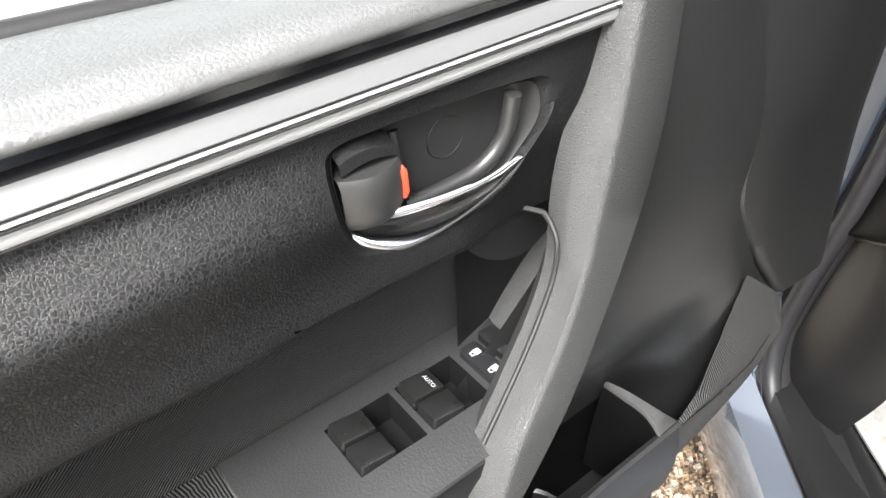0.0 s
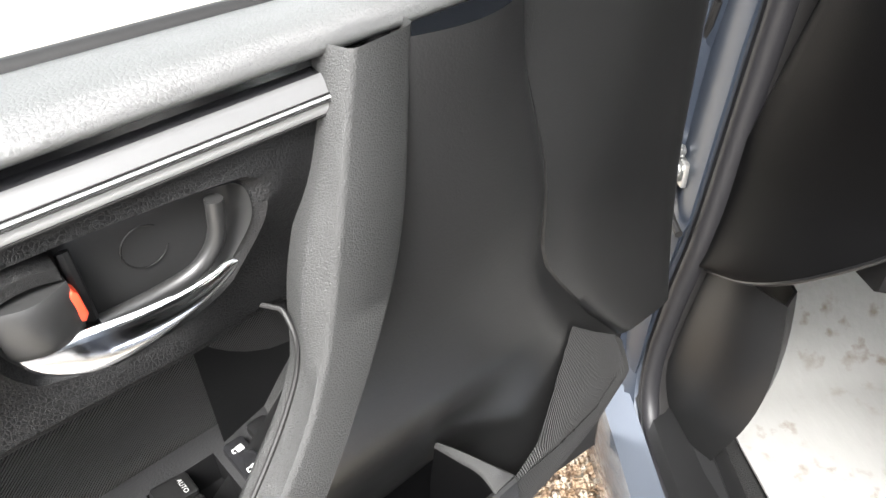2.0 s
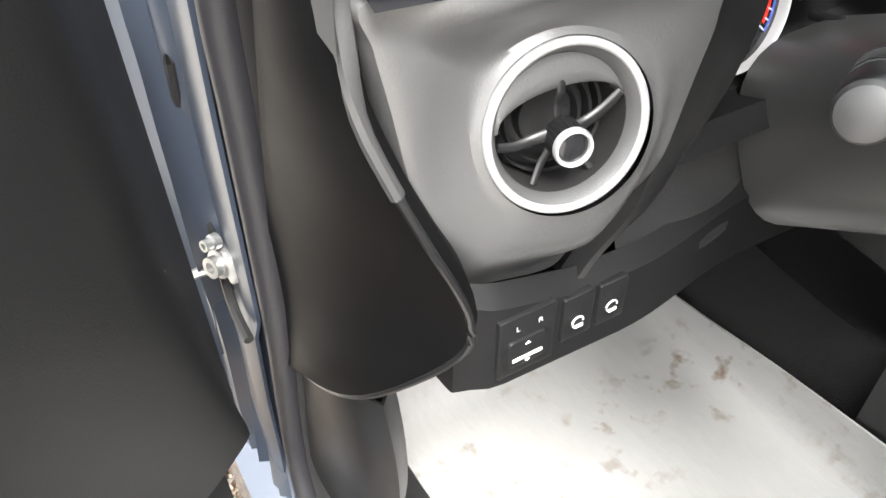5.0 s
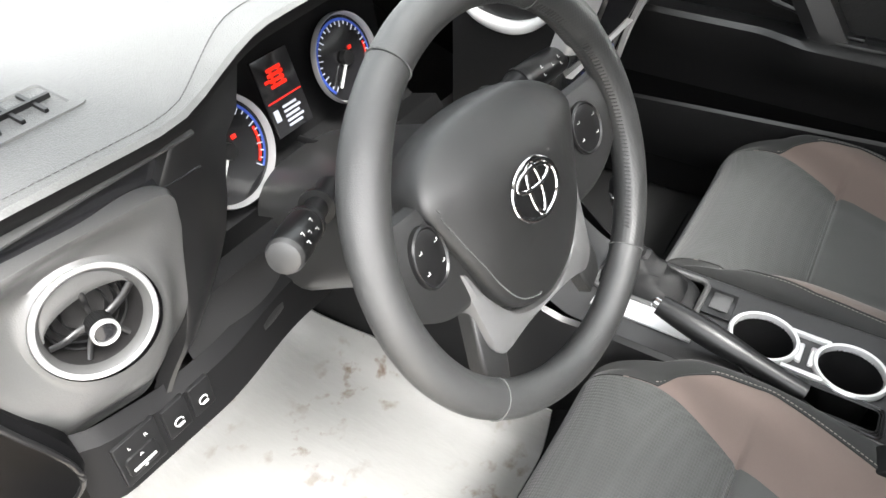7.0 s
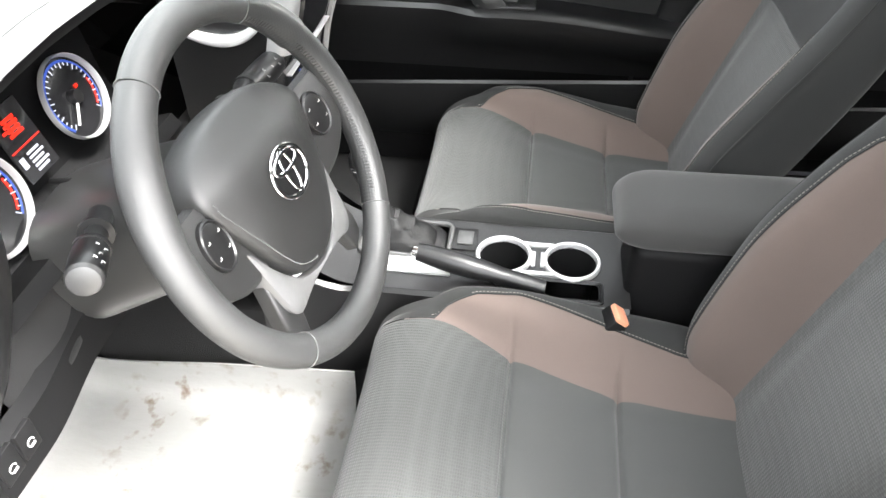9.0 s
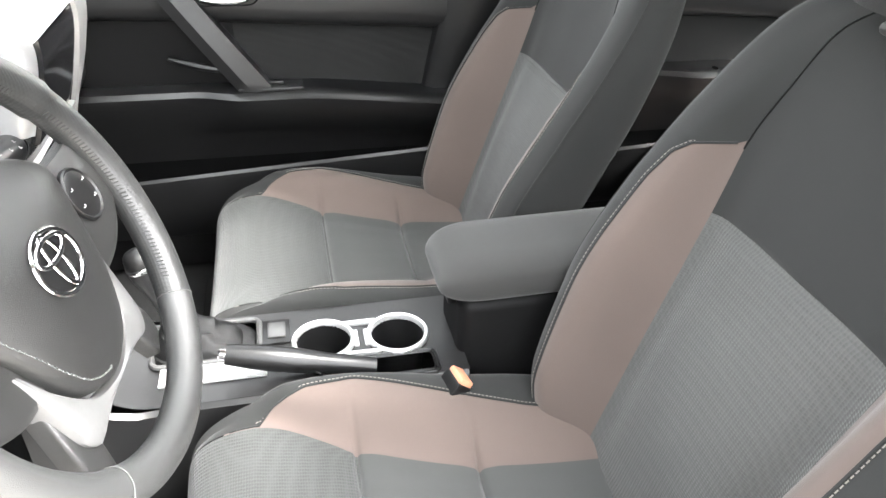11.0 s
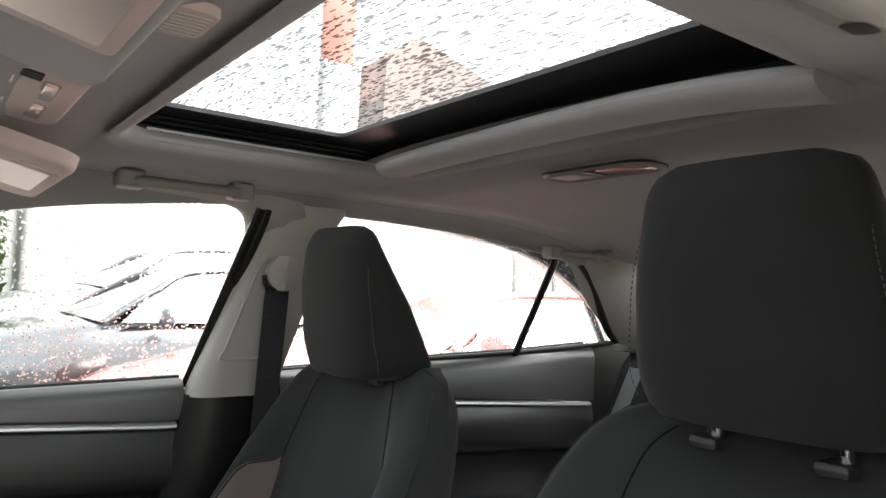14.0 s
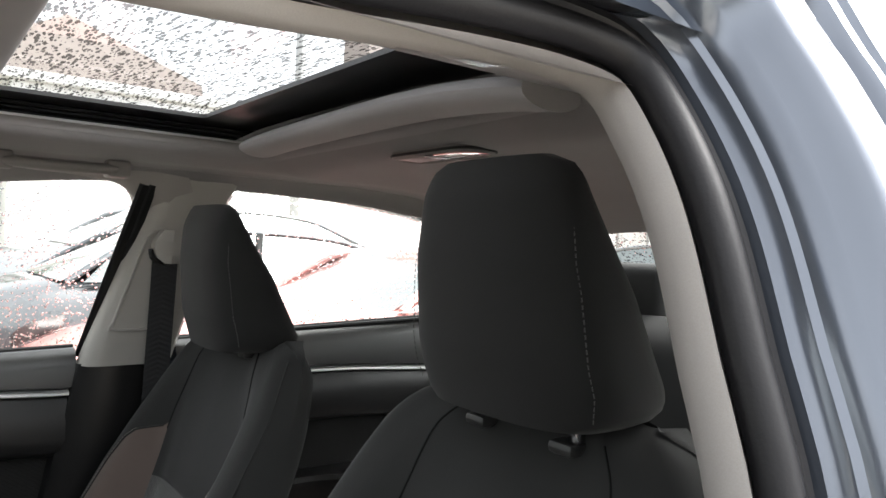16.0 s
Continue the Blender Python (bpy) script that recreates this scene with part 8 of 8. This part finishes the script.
# driver's rear door and closing panel on the near side
bm = bmesh.new()
sheet(bm, [[(-0.69, y, z) for z in np.linspace(0.35, 1.08, 6)] for y in np.linspace(-1.18, -2.12, 8)])
tagged(link("wall_rear_left", bm, SMOOTH), "black inner panel of the rear door on the driver's side", "door panel", kind="structure")
bm = bmesh.new()
sheet(bm, [[(-side_x(z) - 0.012, y, z) for z in np.linspace(1.05, 1.39, 6)] for y in np.linspace(-1.18, -2.0, 8)])
w = link("window_1", bm, GLASS)
tagged(w, "rear side window on the driver's side", "window", kind="structure")
w.visible_shadow = False

# ---- sunroof, lamps, visors, grab handles ----
sunroof = thing("sunroof", "tinted glass sunroof streaked with rain in a black frame", "sunroof")
rim = rounded(SUN_X0, SUN_Y0, SUN_X1, SUN_Y1, 0.05, 8)
bm = bmesh.new()
rows = []
for k, (grow, dz) in enumerate(((0.030, -0.014), (0.016, -0.012), (0.004, -0.005), (-0.001, 0.004), (0.000, 0.014))):
    row = []
    for x, y in rounded(SUN_X0 - grow, SUN_Y0 - grow, SUN_X1 + grow, SUN_Y1 + grow, 0.05 + grow, 8):
        row.append((x, y, roof_z(x, y) + dz * (0.25 if dz < 0 and x < -0.35 else 1)))
    rows.append(row)
sheet(bm, rows, close_v=True)
part("opening_lip", bm, HEADLINER, sunroof, "cloth lip round the opening")
bm = bmesh.new()
rows = []
for grow, z in ((0.012, 0.012), (0.013, 0.022), (0.002, 0.026), (0.003, 0.036)):
    rows.append([(x, y, roof_z(x, y) * 0.4 + 1.445 * 0.6 + z) for x, y in rounded(SUN_X0 - grow, SUN_Y0 - grow, SUN_X1 + grow, SUN_Y1 + grow, 0.04, 8)])
rows.append([(x, y, 1.482) for x, y in rounded(SUN_X0 + 0.02, SUN_Y0 + 0.118, SUN_X1 - 0.055, SUN_Y1 + 0.03, 0.012, 8)])
rows.append([(x, y, 1.488) for x, y in rounded(SUN_X0 + 0.02, SUN_Y0 + 0.118, SUN_X1 - 0.055, SUN_Y1 + 0.03, 0.012, 8)])
sheet(bm, rows, close_v=True)
part("glass_frame", bm, PLATE, sunroof, "black seal frame under the glass")
for s in (1, -1):
    x = SUN_X1 if s > 0 else SUN_X0
    for k in range(3):
        bm = bmesh.new()
        tube(bm, [(x - s * (0.004 + 0.009 * k), y, 1.462 + 0.006 * k) for y in np.linspace(SUN_Y0, SUN_Y1, 8)], 0.003, n=6)
        part("guide_rail", bm, GLOSSY, sunroof)
bm = bmesh.new()
tube(bm, [(x, SUN_Y1 + 0.02, 1.470) for x in np.linspace(SUN_X0, SUN_X1, 8)], 0.006, n=6)
tube(bm, [(SUN_X1 - 0.012, y, 1.4565) for y in np.linspace(SUN_Y0 + 0.02, SUN_Y1 - 0.03, 8)], 0.0022, n=6)
part("front_rail", bm, SATIN, sunroof)
bm = bmesh.new()
sheet(bm, [[(x, y, 1.492 + 0.012 * (1 - (x / 0.45) ** 2)) for x in np.linspace(SUN_X0 - 0.05, SUN_X1 + 0.05, 12)] for y in np.linspace(SUN_Y0 - 0.05, SUN_Y1 + 0.05, 10)])
g = part("glass_panel", bm, ROOF_GLASS, sunroof, "rain-streaked tinted glass")
g.visible_shadow = False
# sliding shade pushed back, with its rolled front edge
shade = thing("sun_blind", "light grey cloth sunroof shade pushed back", "sunroof shade")
bm = bmesh.new()
rows = []
for f in np.linspace(0, 1, 40):
    x = SUN_X0 - 0.012 + (0.301 - SUN_X0) * f
    end = math.sqrt(max(1 - max((f - 0.965) / 0.035, 0) ** 2, 0.02))
    yc, z = -1.158 - 0.034 * f, roof_z(x, SUN_Y0) - 0.008
    rows.append([(x, yc + 0.036 * end * math.cos(a), z + 0.015 * end * math.sin(a)) for a in np.linspace(0, 2 * math.pi, 21)[:-1]])
vs = sheet(bm, rows, close_v=True)
bm.faces.new(vs[0])
bm.faces.new(vs[-1])
part("front_edge", bm, HEADLINER, shade)
bm = bmesh.new()
sheet(bm, [[(x, y, roof_z(x, SUN_Y0) + 0.016) for x in np.linspace(SUN_X0 - 0.02, SUN_X1 + 0.02, 8)] for y in (SUN_Y0 + 0.05, SUN_Y0 - 0.25)])
part("panel", bm, HEADLINER, shade)

# dome lamp
dome = thing("dome_lamp", "oblong clear dome lamp in the headliner, unlit", "dome lamp")
zc = liner_z(-0.03, -1.345)
m = Matrix.Translation((-0.033, -1.345, zc)) @ pose(0, 0, 0, 180, 0, 0)
bm = bmesh.new()
o = rounded(-0.098, -0.036, 0.098, 0.036, 0.030)
rows = [[(x, y, -0.004) for x, y in o], [(x, y, 0.0035) for x, y in o], [(x * 0.965, y * 0.90, 0.0055) for x, y in o], [(x * 0.93, y * 0.83, 0.004) for x, y in o], [(x * 0.92, y * 0.80, -0.004) for x, y in o]]
t = bmesh.new()
sheet(t, rows, close_v=True)
join(bm, t, m)
part("bezel", bm, HANDLE_GREY, dome)
bm = bmesh.new()
tube(bm, [m @ Vector((x * 1.01, y * 1.02, 0.0008)) for x, y in o], 0.0022, n=6, closed=True)
part("bezel_gap", bm, RUBBER, dome)
for name, x0, x1, mt in (("lens", -0.086, -0.004, RED_LAMP), ("lens", 0.022, 0.086, HANDLE_GREY), ("switch", 0.000, 0.018, SMOOTH)):
    bm = bmesh.new()
    prism(bm, rounded(x0, -0.022, x1, 0.022, 0.008), -0.003, 0.0045, m, bev=0.002)
    part(name, bm, mt, dome)
# overhead console
over = thing("overhead_console", "grey overhead console, tinted for reflected red, with reading lamps and slots", "overhead console")
m = Matrix.Translation((0.030, -0.622, roof_z(0, -0.63) - 0.006)) @ pose(0, 0, 0, 180 + 10, 0, 0)
bm = bmesh.new()
o = rounded(-0.112, -0.090, 0.112, 0.068, 0.030)
t = bmesh.new()
rows = [[(x, y, -0.010) for x, y in o], [(x, y, 0.008) for x, y in o], [(x * 0.975, y * 0.965, 0.014) for x, y in o], [(x * 0.94, y * 0.92, 0.0165) for x, y in o], [(x * 0.4, y * 0.4, 0.018) for x, y in o]]
vs = sheet(t, rows, close_v=True)
t.faces.new(vs[-1])
join(bm, t, m)
part("housing", bm, ROSE, over)
bm = bmesh.new()
tube(bm, [m @ Vector(p) for p in spline([(-0.104, -0.030, 0.0155), (-0.05, -0.020, 0.0172), (0.05, -0.020, 0.0172), (0.104, -0.030, 0.0155)], 20)], 0.0016, n=6)
part("housing_seam", bm, HANDLE_GREY, over)
for y0 in (0.002, 0.034):
    for x0 in (-0.082, 0.008):
        bm = bmesh.new()
        prism(bm, rounded(x0, y0, x0 + 0.070, y0 + 0.014, 0.005), 0.0150, 0.0176, m)
        well = part("key_recess", bm, HANDLE_GREY, over)
        bm = bmesh.new()
        prism(bm, rounded(x0 + 0.003, y0 + 0.002, x0 + 0.036, y0 + 0.012, 0.002), 0.0170, 0.0205, m, bev=0.001)
        part("key", bm, LENS, well)
for k in range(3):
    bm = bmesh.new()
    box(bm, (-0.100 + 0.008 * k, 0.016, 0.0145), (-0.0965 + 0.008 * k, 0.032, 0.0190), m=m)
    part("slot", bm, RUBBER, over)
# visors with vanity mirrors
for s in (-1, 1):
    v = thing("sun_visor", "light grey folded sun visor with a vanity mirror", "sun visor", group="sun visors")
    m = Matrix.Translation((0.325 if s > 0 else -0.348, -0.632 if s > 0 else -0.592, 1.386 if s > 0 else 1.402)) @ pose(0, 0, 0, 180 + 14, 0, 0)
    bm = bmesh.new()
    prism(bm, rounded(-0.185, -0.075, 0.185, 0.085, 0.030), -0.010, 0.010, m, bev=0.008, seg=3)
    part("flap", bm, ROSE if s > 0 else HEADLINER, v)
    bm = bmesh.new()
    prism(bm, rounded(-0.135, -0.018, 0.085, 0.076, 0.010), 0.010, 0.0125, m, bev=0.002)
    part("mirror_lid", bm, ROSE, v)
    bm = bmesh.new()
    prism(bm, rounded(-0.120, -0.004, 0.070, 0.066, 0.003), 0.0125, 0.0134, m)
    part("vanity_mirror", bm, MIRROR, v, "vanity mirror")
    bm = bmesh.new()
    prism(bm, rounded(-0.175, -0.070, -0.09, -0.030, 0.010), 0.009, 0.0125, m, bev=0.002)
    clip = part("pivot_plate", bm, HANDLE_GREY, v)
    bm = bmesh.new()
    tube(bm, [m @ Vector(p) for p in ((-0.160, -0.048, 0.016), (-0.12, -0.050, 0.017), (-0.10, -0.058, 0.012))], 0.005, n=8)
    part("pivot_rod", bm, HANDLE_GREY, clip)
mic = thing("roof_grille", "small ribbed grey grille in the headliner", "roof grille")
m = Matrix.Translation((-0.222, -0.714, liner_z(-0.222, -0.714) - 0.003)) @ pose(0, 0, 0, 180, 0, 0)
bm = bmesh.new()
prism(bm, rounded(-0.03, -0.018, 0.03, 0.018, 0.012), -0.004, 0.004, m, bev=0.003)
part("cover", bm, ROSE, mic)
for k in range(7):
    bm = bmesh.new()
    box(bm, (-0.022 + 0.0068 * k, -0.012, 0.0035), (-0.019 + 0.0068 * k, 0.012, 0.0050), m=m)
    part("rib", bm, PILLAR, mic)


def grab_handle(x, y, z, label, half=0.10):
    g = thing("grab_handle", label, "grab handle", group="grab handles")
    s = 1 if x > 0 else -1
    for e in (-1, 1):
        bm = bmesh.new()
        box(bm, (x - 0.016, y + e * half - 0.020, z - 0.016), (x + 0.022, y + e * half + 0.020, z + 0.014), 0.006, 3)
        part("foot", bm, HANDLE_GREY, g)
    bm = bmesh.new()
    tube(bm, spline([(x, y - half, z - 0.002), (x - s * 0.012, y - half * 0.75, z - 0.004), (x - s * 0.016, y, z - 0.005), (x - s * 0.012, y + half * 0.75, z - 0.004), (x, y + half, z - 0.002)], 20), 0.012, n=12, flat=0.8)
    part("bar", bm, HANDLE_GREY, g)
    return g


grab_handle(0.494, -0.932, 1.404, "light grey grab handle above the passenger door", 0.090)
grab_handle(0.488, -1.860, 1.350, "light grey grab handle above the rear door", 0.085)
grab_handle(-0.505, -1.880, 1.352, "light grey grab handle on the driver's side", 0.085)
# the driver has no handle, only a low blanking cover with a dark slot
cover = thing("handle_cover", "low grey blanking cover on the headliner above the driver's doorway", "blanking cover")
bm = bmesh.new()
rows = []
for f, h in ((1.0, -0.006), (0.98, 0.002), (0.90, 0.005), (0.75, 0.006), (0.3, 0.006), (0.02, 0.006)):
    rows.append([(-0.528 + x * f, -0.985 + y * f, liner_z(-0.528 + x * f, -0.985 + y * f) - h) for x, y in rounded(-0.014, -0.048, 0.014, 0.048, 0.013)])
vs = sheet(bm, rows, close_v=True)
bm.faces.new(vs[-1])
part("plate", bm, HANDLE_GREY, cover)
bm = bmesh.new()
rows = [[(-0.528 + x * f, -1.005 + y * f, liner_z(-0.528 + x * f, -1.005 + y * f) - 0.0068) for x, y in rounded(-0.008, -0.012, 0.008, 0.012, 0.005)] for f in (1.0, 0.02)]
vs = sheet(bm, rows, close_v=True)
bm.faces.new(vs[-1])
part("slot", bm, SMOOTH, cover)

# ---- the yard outside: a row of parked cars, white building, hedge ----
def parked_car(label, paint, x, y, turn=0.0, k=1.0, h=1.0, base=0.42, top=-0.58):
    """A parked saloon facing +y; its own origin is on the ground, under the door mirrors. h: height of the cabin; base, top: foot and head of the windscreen."""
    up = lambda z: 0.96 + (z - 0.96) * h if z > 0.96 else z
    ahead = lambda v: curve_table(v, [(-2.6, -2.6), (-1.1, -1.1), (-0.58, top), (0.42, base), (1.0, 1.0)])
    c = thing("parked_car", label, "car", pose(x, y, 0, 0, 0, turn) @ Matrix.Scale(k, 4), group="parked cars")
    bm = bmesh.new()
    stations = [(1.62, 0.60, 0.30, 0.55), (1.56, 0.72, 0.22, 0.68), (1.35, 0.83, 0.20, 0.76), (0.9, 0.87, 0.19, 0.86), (0.45, 0.885, 0.18, 0.94), (0.0, 0.89, 0.18, 0.97), (-1.0, 0.89, 0.18, 0.98),
                (-2.0, 0.885, 0.18, 1.0), (-2.5, 0.87, 0.20, 1.03), (-2.85, 0.82, 0.24, 1.02), (-2.95, 0.74, 0.30, 0.90)]
    fine = [Vector(q) for q in zip(*[np.interp(np.linspace(0, 10, 61), range(11), [st[i] for st in stations]) for i in range(3)])]
    tops = np.interp(np.linspace(0, 10, 61), range(11), [st[3] for st in stations])
    rows = []
    for p, deck in zip(fine, tops):
        yy, w, low = p
        arch = max(0.34 - math.hypot(yy - 0.95, 0) ** 2 * 2.6, 0.34 - (yy + 1.72) ** 2 * 2.6, 0)
        lo = max(low, arch + 0.19 if arch > 0.05 else low)
        half = [(w * 0.92, lo), (w * 0.985, lo + 0.05), (w, lo + (deck - lo) * 0.45), (w * 0.985, deck - 0.16), (w * 0.93, deck - 0.05), (w * 0.84, deck), (w * 0.5, deck + 0.035), (0, deck + 0.045)]
        rows.append([(a, yy, b) for a, b in half] + [(-a, yy, b) for a, b in reversed(half[:-1])])
    vs = sheet(bm, rows)
    bm.faces.new(vs[0])
    bm.faces.new(vs[-1])
    part("body", bm, paint, c)
    # roof and pillars
    bm = bmesh.new()
    rows = []
    for f in np.linspace(0, 1, 14):
        yy = ahead(-0.55 - 1.25 * f)
        z = up(1.40 + 0.055 * math.sin(f * math.pi) - 0.03 * f)
        rows.append([(xx, yy, z - 0.035 * (abs(xx) / 0.58) ** 3) for xx in np.linspace(-0.58, 0.58, 11)])
    sheet(bm, rows)
    roof = part("roof", bm, paint, c)
    for s in (-1, 1):
        bm = bmesh.new()
        tube(bm, spline([(s * a, ahead(b), up(c)) for a, b, c in ((0.78, 0.42, 0.96), (0.70, -0.10, 1.22), (0.585, -0.58, 1.385), (0.575, -1.1, 1.415), (0.585, -1.78, 1.36), (0.68, -2.15, 1.20), (0.76, -2.45, 1.04))], 40), 0.024, n=8)
        part("roof_rail", bm, paint, roof)
        bm = bmesh.new()
        lo = [(s * 0.84, v, 0.965) for v in np.linspace(0.25, -2.30, 20)]
        rail = spline([(s * a, ahead(b), up(c)) for a, b, c in ((0.80, 0.25, 0.97), (0.70, -0.10, 1.21), (0.59, -0.58, 1.375), (0.58, -1.1, 1.405), (0.59, -1.78, 1.35), (0.68, -2.13, 1.20), (0.80, -2.30, 0.97))], 20)
        sheet(bm, [[Vector(a).lerp(b, g) for g in np.linspace(0, 1, 6)] for a, b in zip(lo, rail)])
        part("side_window", bm, DARK_GLASS, c, "dark side window")
        bm = bmesh.new()
        tube(bm, [(s * 0.845, -0.95, 0.97), (s * 0.60, -1.05, up(1.39))], 0.028, n=6)
        part("centre_pillar", bm, RUBBER, c)
        bm = bmesh.new()
        rows = []
        for t in np.linspace(0, 1, 9):
            r = math.sin(0.35 + t * 2.5)
            rows.append([(s * (0.90 + 0.19 * t), 0.0 + 0.055 * r * math.cos(a), 1.0 + 0.075 * r * math.sin(a)) for a in np.linspace(0, 2 * math.pi, 15)[:-1]])
        vs = sheet(bm, rows, close_v=True)
        bm.faces.new(vs[-1])
        bm.faces.new(vs[0])
        if s < 0:
            part("door_mirror", bm, paint, c)
        else:
            bm.free()
        bm = bmesh.new()
        rows = [[(s * (0.55 + 0.22 * t), 1.60 - 0.28 * t * t, 0.64 + 0.10 * t + q) for q in (0, 0.05, 0.09)] for t in np.linspace(0, 1, 8)]
        sheet(bm, rows)
        part("headlamp", bm, GLOSSY, c)
        bm = bmesh.new()
        rows = [[(s * (0.50 + 0.33 * t), -2.955 + 0.13 * t * t, 0.80 + q) for q in (0, 0.08, 0.14)] for t in np.linspace(0, 1, 8)]
        sheet(bm, rows)
        part("tail_lamp", bm, RED_LENS, c, "red tail lamp")
        for yy in (0.95, -1.72):
            bm = bmesh.new()
            lathe(bm, [(0.20, -0.10), (0.30, -0.09), (0.315, -0.05), (0.315, 0.05), (0.30, 0.09), (0.20, 0.10)], frame_at((s * 0.78, yy, 0.315), (0, 1, 0), (s, 0, 0)), n=30)
            wh = part("wheel", bm, TYRE, c)
            bm = bmesh.new()
            lathe(bm, [(0.0, 0.07), (0.05, 0.075), (0.19, 0.06), (0.205, 0.095)], frame_at((s * 0.78, yy, 0.315), (0, 1, 0), (s, 0, 0)), n=30)
            part("rim", bm, SATIN, wh)
    bm = bmesh.new()
    sheet(bm, [[(xx * (0.74 - 0.16 * f), ahead(0.44 - 1.02 * f) + 0.10 * (1 - xx * xx) * (1 - f), 0.965 + 0.425 * f * h + 0.03 * (1 - xx * xx)) for xx in np.linspace(-1, 1, 11)] for f in np.linspace(0, 1, 8)])
    part("windscreen", bm, DARK_GLASS, c, "rain-wet windscreen")
    bm = bmesh.new()
    sheet(bm, [[(xx * (0.57 + 0.16 * f), -1.78 - 0.70 * f, up(1.37 - 0.33 * f) + 0.03 * (1 - xx * xx)) for xx in np.linspace(-1, 1, 11)] for f in np.linspace(0, 1, 8)])
    part("rear_screen", bm, DARK_GLASS, c)
    return c


parked_car("wet red saloon parked alongside, facing the same way", RED_PAINT, 2.86, -2.78, 0, h=0.64, base=0.08, top=-0.40)
parked_car("wet dark grey saloon parked in the row", DARK_PAINT, 5.15, -1.92, 0, h=0.84, base=0.34, top=-0.30)
parked_car("wet grey saloon parked farther along the row", SILVER_PAINT, 8.0, -2.55, 0, k=1.2, h=0.84, base=0.34, top=-0.30)
parked_car("wet silver car parked behind, seen through the rear window", SILVER_PAINT, 3.0, -8.2, 90)

wall = thing("white_building", "low white rendered building behind the parked cars", "building")
bm = bmesh.new()
box(bm, (12.5, -32, 0), (22, -2.0, 3.7), 0.03)
part("wall", bm, WALL, wall)
bm = bmesh.new()
box(bm, (12.35, -32.2, 3.7), (22.2, -1.85, 3.86), 0.02)
part("coping", bm, WALL, wall)
for yy in (-22.0, -17.5, -13.0):
    bm = bmesh.new()
    for a, b in (((12.44, yy - 0.7, 1.2), (12.52, yy - 0.62, 2.6)), ((12.44, yy + 0.62, 1.2), (12.52, yy + 0.7, 2.6)), ((12.44, yy - 0.7, 2.52), (12.52, yy + 0.7, 2.6)), ((12.44, yy - 0.7, 1.2), (12.52, yy + 0.7, 1.28))):
        box(bm, a, b, 0.01)
    win = part("window", bm, SATIN_DIM, wall, "grey framed window")
    bm = bmesh.new()
    box(bm, (12.47, yy - 0.62, 1.28), (12.49, yy + 0.62, 2.52))
    part("pane", bm, BLIND, win, "pale drawn blind behind glass")
gable = thing("gabled_house", "house with a dark tiled gable roof behind the yard", "house")
bm = bmesh.new()
box(bm, (21, -26, 0), (22.2, -13.6, 5.0), 0.03)
part("wall", bm, BRICKWORK, gable)
bm = bmesh.new()
prism(bm, [(-26.6, 4.9), (-13.2, 4.9), (-13.3, 9.4), (-14.6, 10.4), (-26.6, 7.0)], 20.6, 22.4, Matrix(((0, 0, 1, 0), (1, 0, 0, 0), (0, 1, 0, 0), (0, 0, 0, 1))))
part("roof", bm, ROOF_TILE, gable)
gable2 = thing("gabled_house", "house with a brown tiled gable roof beyond the white building", "house")
bm = bmesh.new()
box(bm, (24, -8.4, 0), (24.9, -3.0, 5.0), 0.03)
part("wall", bm, BRICKWORK, gable2)
bm = bmesh.new()
prism(bm, [(-8.8, 4.9), (-2.6, 4.9), (-2.8, 7.0), (-4.5, 7.9), (-8.6, 6.4)], 23.6, 25.0, Matrix(((0, 0, 1, 0), (1, 0, 0, 0), (0, 1, 0, 0), (0, 0, 0, 1))))
part("roof", bm, ROOF_TILE, gable2)
back = thing("brick_building", "grey brick building behind the yard", "building")
bm = bmesh.new()
box(bm, (-8, -26, 0), (9, -17, 6.5), 0.03)
part("wall", bm, BRICKWORK, back)
for i in range(4):
    bm = bmesh.new()
    box(bm, (-5 + 3.6 * i, -17.05, 1.0), (-3.4 + 3.6 * i, -16.96, 2.7), 0.02)
    part("window", bm, DARK_GLASS, back)
post = thing("sign_post", "grey lamp post with an orange-red banner", "sign post")
bm = bmesh.new()
tube(bm, [(11.4, -6.45, 0), (11.4, -6.45, 9.0)], 0.09, n=12)
part("pole", bm, STEEL, post)
bm = bmesh.new()
box(bm, (11.30, -7.02, 5.5), (11.36, -6.36, 7.8), 0.02)
part("banner", bm, BANNER, post, "orange-red banner")

# hedge beside the white building: many small leaves
random.seed(11)
hedge = thing("hedge", "tall green hedge beside the white building", "hedge")
bm = bmesh.new()
box(bm, (13.4, -1.6, 0), (15.0, -0.55, 3.6), 0.2)
part("twigs", bm, LEAF, hedge)
leaf_v, leaf_f = [], []
for i in range(1800):
    u = random.random()
    yy, zz = -1.75 + 1.35 * random.random(), 0.05 + 3.9 * random.random()
    xx = 13.35 + 0.25 * random.gauss(0, 1) * 0.6
    p = Vector((xx, yy, zz))
    a = Vector((random.gauss(0, 1), random.gauss(0, 1), random.gauss(0, 1))).normalized()
    b = a.orthogonal().normalized()
    r = 0.05 + 0.05 * random.random()
    k = len(leaf_v)
    leaf_v += [p + a * r, p + b * r * 0.5, p - a * r, p - b * r * 0.5]
    leaf_f.append((k, k + 1, k + 2, k + 3))
me = bpy.data.meshes.new("leaves")
me.from_pydata(leaf_v, [], leaf_f)
me.materials.append(LEAF)
lv = new("leaves", me)
lv.parent = hedge
lv["kind"] = "stuff"
